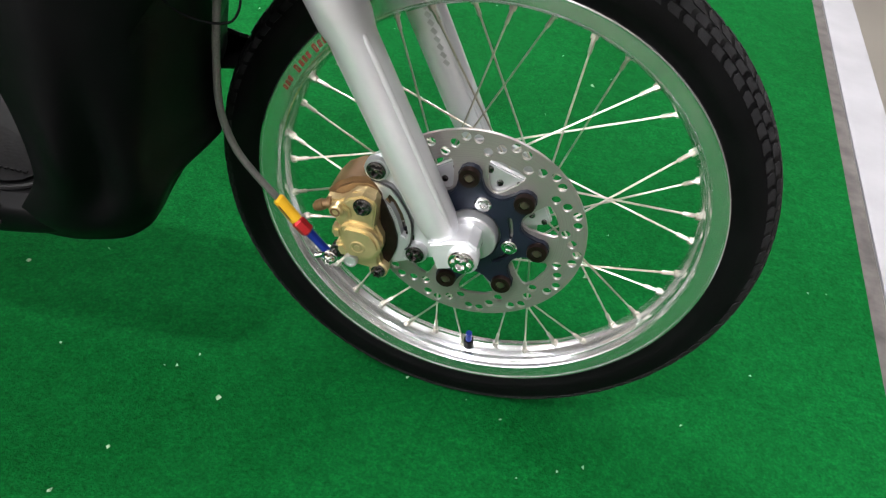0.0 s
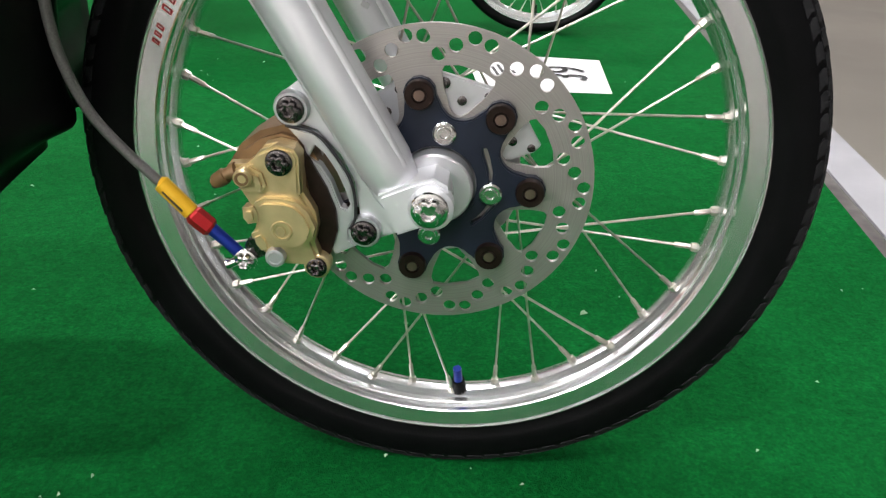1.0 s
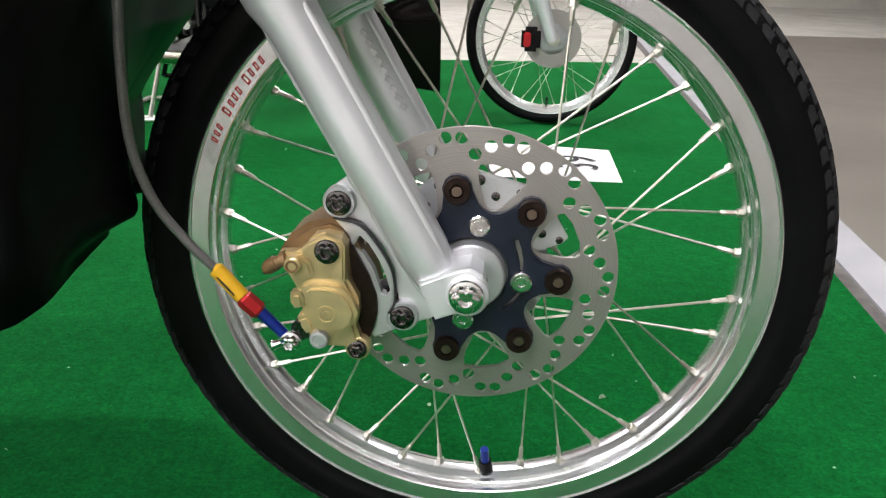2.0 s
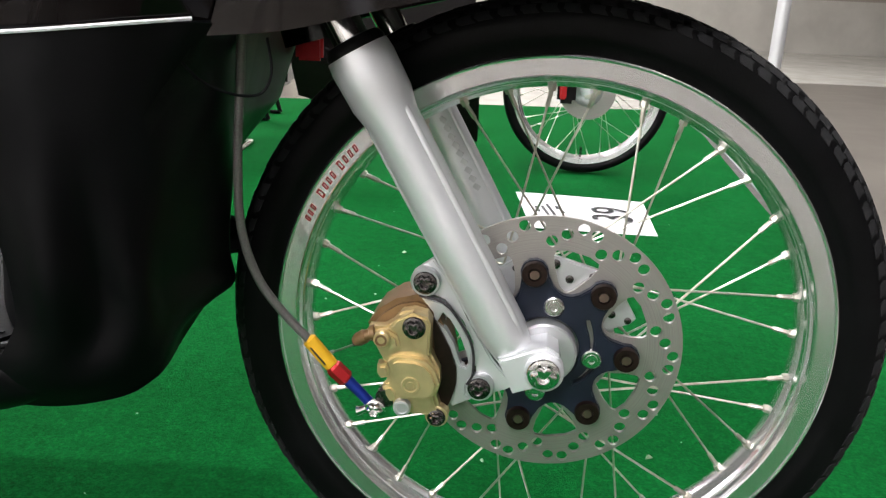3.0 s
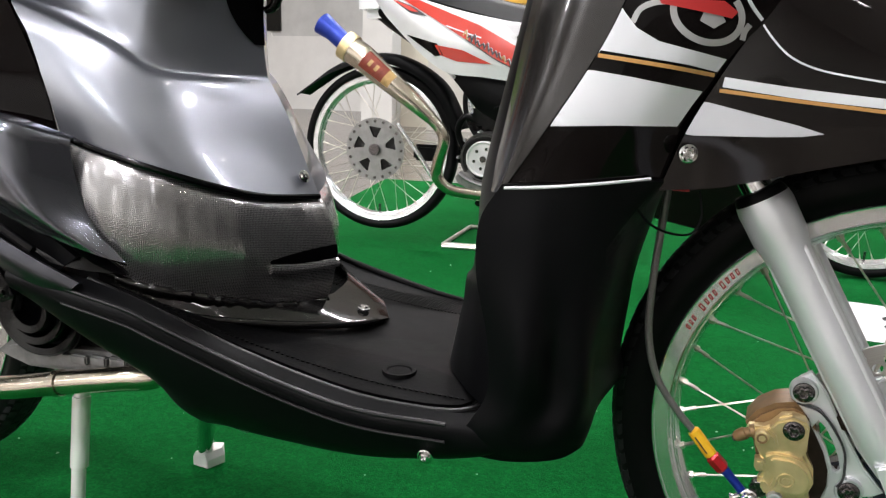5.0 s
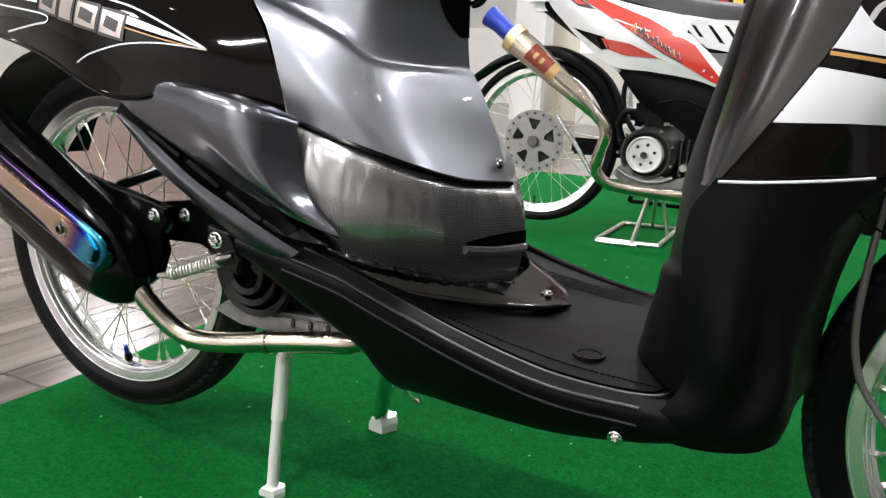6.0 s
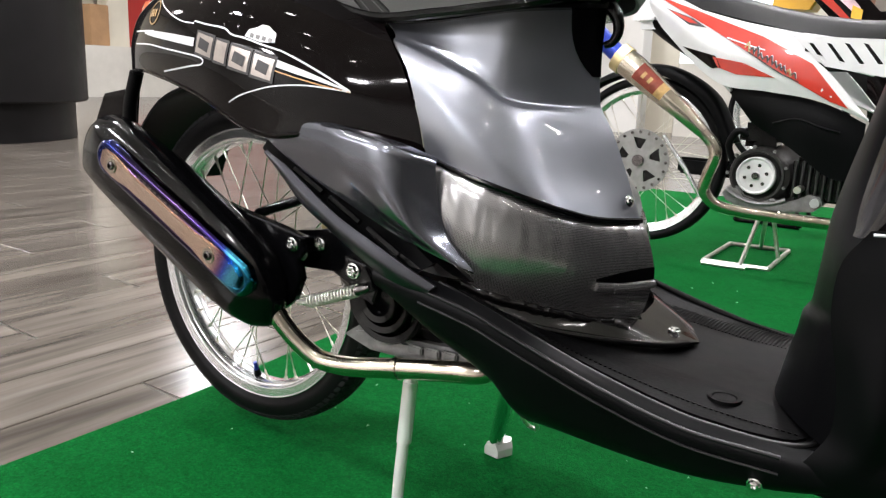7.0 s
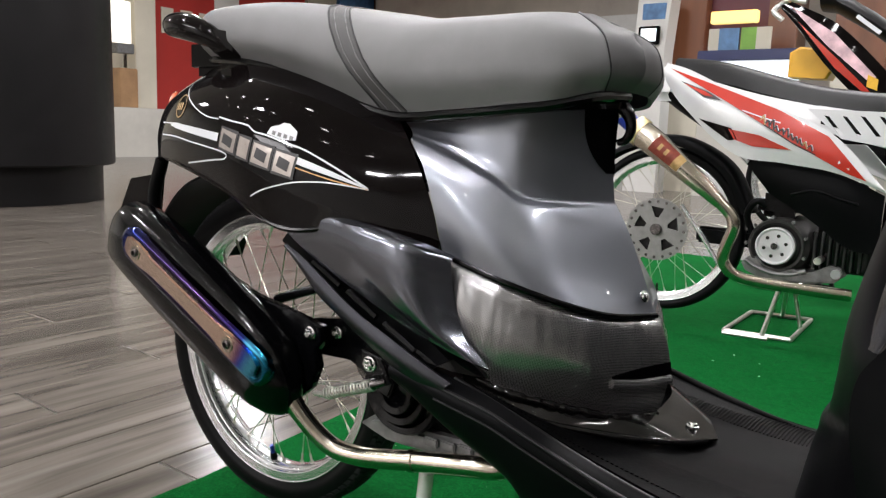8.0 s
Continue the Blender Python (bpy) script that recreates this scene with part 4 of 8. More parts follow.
# ---- leg shield ----
low_rows = [  # from the lower edge upward; each from the rear edge over two soft ridges and the front crease round into the wheel well
    [(-0.400, -0.118, 0.258), (-0.355, -0.124, 0.258), (-0.322, -0.121, 0.261), (-0.298, -0.117, 0.267), (-0.285, -0.107, 0.276), (-0.286, -0.060, 0.280), (-0.290, 0.03, 0.284)],
    [(-0.382, -0.130, 0.285), (-0.350, -0.137, 0.283), (-0.318, -0.132, 0.284), (-0.293, -0.123, 0.288), (-0.280, -0.106, 0.293), (-0.284, -0.060, 0.292), (-0.286, 0.03, 0.294)],
    [(-0.363, -0.130, 0.318), (-0.333, -0.143, 0.318), (-0.310, -0.127, 0.318), (-0.287, -0.126, 0.317), (-0.279, -0.101, 0.313), (-0.265, -0.012, 0.306), (-0.264, 0.03, 0.300)],
    [(-0.361, -0.132, 0.350), (-0.328, -0.149, 0.350), (-0.309, -0.126, 0.350), (-0.285, -0.128, 0.348), (-0.281, -0.103, 0.344), (-0.268, -0.016, 0.332), (-0.267, 0.03, 0.330)],
    [(-0.365, -0.133, 0.380), (-0.329, -0.149, 0.380), (-0.309, -0.130, 0.380), (-0.289, -0.129, 0.380), (-0.278, -0.107, 0.380), (-0.264, -0.020, 0.380), (-0.263, 0.03, 0.380)],
    [(-0.376, -0.134, 0.430), (-0.329, -0.145, 0.430), (-0.309, -0.137, 0.430), (-0.289, -0.128, 0.430), (-0.270, -0.112, 0.430), (-0.256, -0.036, 0.430), (-0.260, 0.03, 0.430)],
    [(-0.374, -0.136, 0.475), (-0.332, -0.144, 0.475), (-0.308, -0.139, 0.475), (-0.283, -0.131, 0.475), (-0.263, -0.118, 0.475), (-0.245, -0.060, 0.475), (-0.250, 0.03, 0.475)],
    [(-0.356, -0.140, 0.5065), (-0.322, -0.143, 0.509), (-0.300, -0.1395, 0.5105), (-0.278, -0.135, 0.512), (-0.256, -0.125, 0.5135), (-0.234, -0.110, 0.515), (-0.240, 0.03, 0.515)],
]
up_rows = [
    [(-0.356, -0.140, 0.5065), (-0.322, -0.1435, 0.509), (-0.278, -0.1355, 0.512), (-0.234, -0.1105, 0.515)],
    [(-0.319, -0.150, 0.555), (-0.290, -0.1490, 0.557), (-0.255, -0.1390, 0.558), (-0.220, -0.1140, 0.558)],
    [(-0.286, -0.150, 0.609), (-0.260, -0.1480, 0.609), (-0.225, -0.1390, 0.609), (-0.190, -0.1140, 0.609)],
    [(-0.268, -0.150, 0.648), (-0.240, -0.1480, 0.648), (-0.205, -0.1370, 0.648), (-0.163, -0.1120, 0.648)],
    [(-0.243, -0.145, 0.720), (-0.215, -0.1430, 0.720), (-0.180, -0.1300, 0.720), (-0.125, -0.0980, 0.720)],
    [(-0.228, -0.135, 0.800), (-0.200, -0.1330, 0.800), (-0.170, -0.1200, 0.800), (-0.120, -0.0850, 0.800)],
]
g_low = surface(low_rows, 56, 60)
g_up = surface(up_rows, 40, 30)
g_whole = whole(g_low, YF + 0.015)
g_whole[..., 0] -= 0.046 * np.clip((g_whole[..., 1] - 0.008) / 0.09, 0, 1) ** 0.8 * np.clip((0.44 - g_whole[..., 2]) / 0.08, 0, 1)      # hollow for the wheel
shield_low = part("leg_shield_lower", sheet(g_whole, 0.004, (1, 0, 0)), matte_black, scooter, "matte black lower leg shield")
shield_up = part("leg_shield_upper", sheet(g_up, 0.004, (0, 1, 0)), gloss_black, scooter, "glossy black upper leg shield with white and orange stripes")
part("leg_shield_upper", sheet(mirrored(g_up, YF + 0.015), 0.004, (0, -1, 0)), gloss_black, scooter, "glossy black upper leg shield")
# narrow grey trim that closes the shield's rear edge
trim_rows = [
    [(-0.357, -0.141, 0.500), (-0.364, -0.136, 0.498), (-0.372, -0.118, 0.496), (-0.385, -0.090, 0.494)],
    [(-0.320, -0.151, 0.555), (-0.338, -0.146, 0.553), (-0.356, -0.125, 0.551), (-0.372, -0.090, 0.549)],
    [(-0.287, -0.151, 0.609), (-0.315, -0.148, 0.607), (-0.340, -0.126, 0.606), (-0.360, -0.090, 0.605)],
    [(-0.269, -0.151, 0.648), (-0.302, -0.149, 0.647), (-0.330, -0.126, 0.646), (-0.352, -0.090, 0.645)],
    [(-0.244, -0.146, 0.720), (-0.280, -0.147, 0.720), (-0.312, -0.124, 0.720), (-0.335, -0.090, 0.720)],
    [(-0.229, -0.136, 0.800), (-0.262, -0.140, 0.800), (-0.295, -0.118, 0.800), (-0.318, -0.085, 0.800)],
]
g_trim = surface(trim_rows, 36, 14)
part("shield_trim", sheet(g_trim, 0.004, (1, 0, 0)), trim_grey, scooter, "graphite grey inner edge of the leg shield")
part("shield_trim", sheet(mirrored(g_trim, YF + 0.015), 0.004, (1, 0, 0)), trim_grey, scooter, "graphite grey inner edge of the leg shield")
inner_rows = [
    [(-0.366, -0.122, 0.300), (-0.398, -0.085, 0.302), (-0.430, -0.030, 0.304), (-0.440, 0.045, 0.304)],
    [(-0.363, -0.130, 0.335), (-0.394, -0.090, 0.338), (-0.424, -0.030, 0.341), (-0.434, 0.045, 0.342)],
    [(-0.364, -0.132, 0.380), (-0.391, -0.092, 0.376), (-0.418, -0.030, 0.372), (-0.428, 0.045, 0.368)],
    [(-0.367, -0.131, 0.418), (-0.390, -0.092, 0.410), (-0.415, -0.030, 0.400), (-0.424, 0.045, 0.388)],
    [(-0.367, -0.131, 0.424), (-0.386, -0.092, 0.415), (-0.410, -0.030, 0.404), (-0.418, 0.045, 0.391)],
    [(-0.367, -0.132, 0.445), (-0.386, -0.092, 0.445), (-0.406, -0.030, 0.445), (-0.413, 0.045, 0.445)],
    [(-0.362, -0.134, 0.500), (-0.384, -0.092, 0.500), (-0.402, -0.030, 0.500), (-0.408, 0.045, 0.500)],
    [(-0.320, -0.120, 0.600), (-0.362, -0.090, 0.600), (-0.380, -0.030, 0.600), (-0.386, 0.045, 0.600)],
    [(-0.262, -0.110, 0.800), (-0.318, -0.085, 0.800), (-0.335, -0.030, 0.800), (-0.340, 0.045, 0.800)],
]
part("inner_shield", sheet(whole(surface(inner_rows, 90, 18), YF + 0.015), 0.004, (1, 0, 0)), matte_black, scooter, "matte black inner leg shield rising from the floor")

# ---- floor and skirt ----
skirt_rows = [  # along the length: lower edge, belly, flank, lip, inner lip
    [(-0.306, -0.080, 0.268), (-0.300, -0.098, 0.274), (-0.300, -0.114, 0.280), (-0.306, -0.118, 0.292), (-0.315, -0.110, 0.298)],
    [(-0.350, -0.085, 0.256), (-0.346, -0.116, 0.260), (-0.343, -0.133, 0.270), (-0.345, -0.134, 0.288), (-0.352, -0.122, 0.299)],
    [(-0.405, -0.085, 0.236), (-0.402, -0.116, 0.243), (-0.400, -0.132, 0.257), (-0.400, -0.137, 0.282), (-0.402, -0.126, 0.294)],
    [(-0.490, -0.088, 0.222), (-0.490, -0.116, 0.230), (-0.490, -0.132, 0.252), (-0.490, -0.140, 0.284), (-0.490, -0.126, 0.296)],
    [(-0.580, -0.088, 0.218), (-0.580, -0.114, 0.230), (-0.580, -0.132, 0.260), (-0.580, -0.141, 0.302), (-0.580, -0.126, 0.314)],
    [(-0.668, -0.088, 0.219), (-0.668, -0.114, 0.238), (-0.668, -0.132, 0.274), (-0.668, -0.142, 0.328), (-0.668, -0.124, 0.338)],
    [(-0.696, -0.089, 0.222), (-0.698, -0.115, 0.246), (-0.702, -0.133, 0.288), (-0.705, -0.143, 0.340), (-0.705, -0.124, 0.350)],
    [(-0.720, -0.092, 0.254), (-0.723, -0.118, 0.270), (-0.728, -0.136, 0.303), (-0.735, -0.144, 0.350), (-0.735, -0.124, 0.360)],
    [(-0.800, -0.100, 0.302), (-0.805, -0.126, 0.312), (-0.808, -0.142, 0.334), (-0.810, -0.148, 0.366), (-0.810, -0.126, 0.378)],
    [(-0.880, -0.112, 0.352), (-0.880, -0.134, 0.356), (-0.880, -0.146, 0.364), (-0.880, -0.150, 0.376), (-0.880, -0.140, 0.388)],
]
g_skirt = surface(skirt_rows, 84, 24)
part("side_skirt", sheet(g_skirt, 0.004, (0, 1, 0)), matte_black, scooter, "matte black lower side skirt")
part("side_skirt", sheet(mirrored(g_skirt, YC - 0.01), 0.004, (0, -1, 0)), matte_black, scooter, "matte black lower side skirt")
# thin raised lines that follow the lip
for dz, dy, rr in ((0.004, 0.001, 0.0022), (-0.012, -0.001, 0.0016)):
    pts = [(x, y + dy, z + dz) for x, y, z in [r[3] for r in skirt_rows[2:9]]]
    part("skirt_bead", tube(pts, rr, 8, 60), edge_black, scooter, "raised bead along the skirt")
floor_rows = [
    [(-0.330, -0.118, 0.296), (-0.330, -0.06, 0.297), (-0.330, 0.05, 0.297)],
    [(-0.400, -0.124, 0.290), (-0.400, -0.06, 0.298), (-0.400, 0.05, 0.296)],
    [(-0.490, -0.124, 0.292), (-0.490, -0.06, 0.300), (-0.490, 0.05, 0.294)],
    [(-0.580, -0.124, 0.310), (-0.580, -0.06, 0.306), (-0.580, 0.05, 0.295)],
    [(-0.668, -0.122, 0.334), (-0.668, -0.06, 0.318), (-0.668, 0.05, 0.300)],
    [(-0.735, -0.122, 0.356), (-0.735, -0.06, 0.335), (-0.735, 0.05, 0.312)],
    [(-0.860, -0.128, 0.392), (-0.860, -0.06, 0.378), (-0.860, 0.05, 0.36)],
]
g_floor = surface(floor_rows, 50, 20)
floorboard = part("floorboard", sheet(whole(g_floor, YC - 0.01), 0.006, (0, 0, -1)), floor_black, scooter, "black grained plastic floorboard")
floor_tree = BVHTree.FromPolygons([v.co.copy() for v in floorboard.data.vertices], [tuple(p.vertices) for p in floorboard.data.polygons])


def on_floor(x, y, lift=0.001):
    hit = floor_tree.ray_cast(Vector((x, y, 1)), Vector((0, 0, -1)))[0]
    return (x, y, hit.z + lift) if hit else (x, y, 0.3)


# raised lip of the far side and the ribbed rubber strip beside it
far_lip = [on_floor(x, 0.230, 0.0) for x in (-0.47, -0.55, -0.65, -0.76)]
part("floor_lip", tube(far_lip, [0.002, 0.0055, 0.0055, 0.0055], 10, 30), floor_black, scooter)
rib = mesh_of("mat_rib", tube([on_floor(-0.5, y, 0.0) for y in (0.15, 0.18, 0.21, 0.228)], 0.0010, 5), floor_black)
rib0 = Vector(on_floor(-0.5, 0.19, 0.0))
for k in range(62):
    x = -0.42 - 0.0046 * k
    d = Vector(on_floor(x, 0.19, 0.0)) - rib0
    part("mat_rib", rib, None, floorboard, m=pose(d.x, 0, d.z + 0.0008))
dots = mesh_of("mat_dot", box(-0.0016, -0.0012, -0.0004, 0.0016, 0.0012, 0.0008), floor_black)
for k in range(70):
    s = k / 69
    x = -0.395 - 0.40 * s
    part("mat_dot", dots, None, floorboard, m=pose(*on_floor(x, -0.100 + 0.004 * math.sin(s * 3.0), 0.0036)), smooth=False)
mat_rows = []
for x, y0, y1 in ((-0.386, -0.100, -0.092), (-0.396, -0.110, -0.078), (-0.412, -0.113, -0.064), (-0.440, -0.115, -0.050), (-0.500, -0.115, -0.036), (-0.560, -0.114, -0.030),
                  (-0.640, -0.112, -0.030), (-0.740, -0.109, -0.050), (-0.800, -0.107, -0.080)):
    mat_rows.append([on_floor(x, y0 + (y1 - y0) * k / 5, 0.003) for k in range(6)])
part("foot_mat", sheet(surface(mat_rows, 40, 10), 0.005, (0, 0, -1)), mat_black, scooter, "worn glossy black foot mat tapering to a point")
part("floor_lip", tube([on_floor(x, y, 0.0012) for x, y in ((-0.80, -0.1195), (-0.70, -0.1205), (-0.60, -0.1215), (-0.50, -0.1215), (-0.43, -0.1210), (-0.400, -0.1180), (-0.384, -0.1110), (-0.377, -0.100), (-0.382, -0.086), (-0.40, -0.068))], 0.0028, 8, 70), edge_black, scooter, "raised lip round the foot mat")
hx, hy, hz = on_floor(-0.471, -0.068, 0.0036)
part("floor_plug", lathe([(1e-5, 0.002), (0.010, 0.002), (0.013, -0.001), (0.017, -0.0015), (0.018, 0.002)], 24), mat_black, scooter, "round rubber plug in the floor", pose(hx, hy, hz, -90, 0, 0))


def cap_bolt(parent, x, y, z, r, toward, mat=None, name="bolt", label="chromed cap bolt"):
    """A domed socket bolt whose head points along toward."""
    bm = lathe([(1e-5, -0.35 * r), (0.36 * r, -0.35 * r), (0.42 * r, -0.85 * r), (0.8 * r, -0.72 * r), (r, -0.35 * r), (1.25 * r, -0.25 * r), (1.25 * r, 0.15 * r), (1e-5, 0.15 * r)], 20)
    q = Vector((0, -1, 0)).rotation_difference(Vector(toward).normalized())
    return part(name, bm, mat or chrome, parent, label, Matrix.Translation((x, y, z)) @ q.to_matrix().to_4x4())


cap_bolt(scooter, -0.419, -0.1345, 0.2515, 0.006, (0, -1, -0.15))
star_bolt(scooter, -0.2160, -0.117, 0.5365, 0.0075, chrome, 0.006, axis=pose(0, 0, 0, 0, 0, 18))

# dark backing under the seam between shield and fender
part("seam_backing", sheet(surface([[(-0.262, -0.119, 0.516), (-0.236, -0.105, 0.512), (-0.205, -0.092, 0.512)], [(-0.245, -0.124, 0.560), (-0.218, -0.108, 0.560), (-0.185, -0.100, 0.560)],
                                    [(-0.215, -0.124, 0.609), (-0.187, -0.108, 0.609), (-0.160, -0.100, 0.609)], [(-0.190, -0.122, 0.655), (-0.160, -0.102, 0.650), (-0.140, -0.088, 0.645)]], 20, 10), 0.003, (0, 1, 0)), matte_black, scooter, "black backing of the panel seam")

# ---- front fender ----
fend_rows = [
    [(-0.236, -0.110, 0.506), (-0.216, -0.1135, 0.560), (-0.180, -0.1115, 0.626), (-0.150, -0.100, 0.668), (-0.115, -0.062, 0.705), (-0.100, YF, 0.718)],
    [(-0.190, -0.104, 0.511), (-0.175, -0.109, 0.566), (-0.150, -0.106, 0.627), (-0.126, -0.090, 0.664), (-0.098, -0.050, 0.692), (-0.086, YF, 0.702)],
    [(-0.121, -0.093, 0.528), (-0.112, -0.097, 0.574), (-0.098, -0.090, 0.624), (-0.080, -0.072, 0.655), (-0.060, -0.036, 0.677), (-0.050, YF, 0.684)],
    [(-0.050, -0.080, 0.543), (-0.044, -0.083, 0.580), (-0.034, -0.074, 0.618), (-0.022, -0.055, 0.643), (-0.008, -0.020, 0.659), (0.000, YF, 0.663)],
    [(0.045, -0.060, 0.552), (0.048, -0.064, 0.576), (0.056, -0.054, 0.600), (0.064, -0.036, 0.618), (0.074, -0.008, 0.628), (0.078, YF, 0.630)],
    [(0.112, -0.036, 0.555), (0.114, -0.037, 0.566), (0.118, -0.030, 0.578), (0.122, -0.018, 0.588), (0.126, 0.002, 0.595), (0.128, YF, 0.597)],
    [(0.146, 0.006, 0.5535), (0.148, 0.008, 0.557), (0.150, 0.012, 0.561), (0.151, 0.018, 0.564), (0.152, 0.024, 0.566), (0.152, YF, 0.567)],
]
fender = part("front_fender", sheet(whole(surface(fend_rows, 56, 40), YF), 0.003, (0, 1, 0)), fender_black, scooter, "glossy black front fender with white and orange stripes")
part("fender_liner", sheet(surface([[(-0.235, -0.085, 0.532), (-0.24, 0.03, 0.540), (-0.235, 0.145, 0.532)], [(-0.12, -0.070, 0.545), (-0.12, 0.03, 0.555), (-0.12, 0.13, 0.545)],
                                    [(0.0, -0.060, 0.552), (0.0, 0.03, 0.565), (0.0, 0.12, 0.552)], [(0.10, -0.030, 0.556), (0.10, 0.03, 0.566), (0.10, 0.09, 0.556)]], 20, 12), 0.003, (0, 0, 1)), matte_black, scooter, "black underside of the fender")
part("steering_yoke", box(-0.225, -0.070, 0.532, -0.160, 0.130, 0.560, 0.008), dark_metal, scooter, "black fork yoke")
part("head_pipe", tube([(-0.19, YF, 0.50), (-0.27, YF, 0.78)], 0.03, 20), dark_metal, scooter, "black steering head pipe")
part("fork_reflector", box(-0.236, 0.146, 0.474, -0.210, 0.153, 0.502, 0.003), red_anod, scooter, "red reflector under the fender")
part("cable", tube([(-0.252, -0.118, 0.492), (-0.240, -0.112, 0.478), (-0.222, -0.104, 0.470), (-0.207, -0.098, 0.471), (-0.201, -0.095, 0.484), (-0.204, -0.092, 0.505)], 0.0010, 8, 30), matte_black, scooter, "thin black cable")
# slanted air vent of the lower shield, its shade laid on as a dark patch
low_trees = [skin(shield_low)]
part("shield_vent", sticker(low_trees, [(-0.2440, 0.499), (-0.2450, 0.478), (-0.2590, 0.465), (-0.2710, 0.443), (-0.2720, 0.457), (-0.2620, 0.473)], 0.0008, 0.006), rubber, scooter, "dark patch that stands for the shade inside a slanted air vent")

# ---- carbon lower body ----
NB = 0.068
carb_rows = [  # lower edge upward; from the rear flank round to the nose
    [(-0.836, -0.096, 0.405), (-0.776, -0.101, 0.372), (-0.728, -0.077, 0.355), (-0.672, -0.026, 0.337), (-0.638, 0.014, 0.326), (-0.620, NB, 0.320)],
    [(-0.841, -0.103, 0.430), (-0.778, -0.113, 0.406), (-0.726, -0.093, 0.388), (-0.675, -0.047, 0.369), (-0.640, -0.001, 0.356), (-0.610, NB, 0.350)],
    [(-0.846, -0.112, 0.470), (-0.786, -0.119, 0.447), (-0.727, -0.100, 0.428), (-0.676, -0.060, 0.408), (-0.640, -0.010, 0.395), (-0.606, NB, 0.390)],
    [(-0.850, -0.110, 0.505), (-0.793, -0.110, 0.490), (-0.734, -0.094, 0.474), (-0.688, -0.060, 0.457), (-0.652, -0.010, 0.443), (-0.620, NB, 0.436)],
    [(-0.852, -0.104, 0.520), (-0.797, -0.101, 0.506), (-0.741, -0.084, 0.490), (-0.697, -0.050, 0.473), (-0.664, -0.002, 0.459), (-0.634, NB, 0.451)],
]
carb_cover = part("lower_cover", sheet(whole(surface(carb_rows, 30, 40), NB), 0.004, (-0.6, 0.8, 0)), carbon, scooter, "glossy carbon-fibre lower body cover")
flange_rows = [
    [(-0.800, -0.098, 0.388), (-0.728, -0.069, 0.357), (-0.664, -0.015, 0.340), (-0.629, 0.030, 0.330), (-0.620, NB + 0.022, 0.326)],
    [(-0.797, -0.108, 0.378), (-0.726, -0.080, 0.346), (-0.660, -0.028, 0.328), (-0.599, 0.029, 0.316), (-0.580, NB + 0.022, 0.311)],
    [(-0.793, -0.113, 0.370), (-0.724, -0.084, 0.337), (-0.653, -0.034, 0.320), (-0.580, 0.032, 0.308), (-0.546, NB + 0.022, 0.303)],
]
gf = surface(flange_rows, 10, 36)
part("cover_flange", sheet(gf, 0.003, (0, 0, -1)), flange_black, scooter, "dark lacquered foot flange running to a point")
part("cover_flange", sheet(mirrored(gf, NB + 0.022), 0.003, (0, 0, -1)), flange_black, scooter, "dark lacquered foot flange running to a point")
part("flange_edge", tube([Vector(p) + Vector((0, 0, -0.001)) for p in gf[-1][::3]], 0.0042, 10, 40), flange_black, scooter)
cap_bolt(scooter, -0.577, 0.084, 0.3125, 0.006, (0.1, 0, 1))
# lumpy resin seam where the cover stands on its flange
rng_bead = random.Random(11)
seam_line = [carb_rows[0][0], carb_rows[0][1], carb_rows[0][2], carb_rows[0][3], carb_rows[0][4], carb_rows[0][5]]
bead_pts = catmull(seam_line, 60)
part("resin_bead", tube([(x + rng_bead.uniform(-0.001, 0.001), y - 0.002 + rng_bead.uniform(-0.0015, 0.001), z + 0.002 + rng_bead.uniform(-0.001, 0.0015)) for x, y, z in bead_pts],
                        [rng_bead.uniform(0.0034, 0.0068) for _ in bead_pts], 10), flange_black, scooter, "lumpy lacquered resin seam")
# vent slot in the cover's nose: a black sheet stands for its shade
carb_tree = skin(carb_cover)
slot_rows = []
for s in (-1.0, 0.0, 1.0):
    row = []
    for q in range(9):
        y = -0.018 + 0.0108 * q
        hit = carb_tree.ray_cast(Vector((-0.2, y, 0.385 + 0.0085 * s * (1 - (1 - q / 8) ** 3 * 0.75))), Vector((-1, 0, 0)))[0]
        row.append(tuple(hit + Vector((0.0012, 0, 0))))
    slot_rows.append(row)
part("vent_slot", sheet(np.array(slot_rows), 0.002, (-1, 0, 0)), dark_metal, scooter, "black sheet that stands for the shaded air slot in the cover")
part("slot_lip", tube([Vector(p) + Vector((-0.001, 0, -0.005)) for p in slot_rows[0]], 0.0062, 8, 30), carbon, scooter, "rolled lip below the slot")

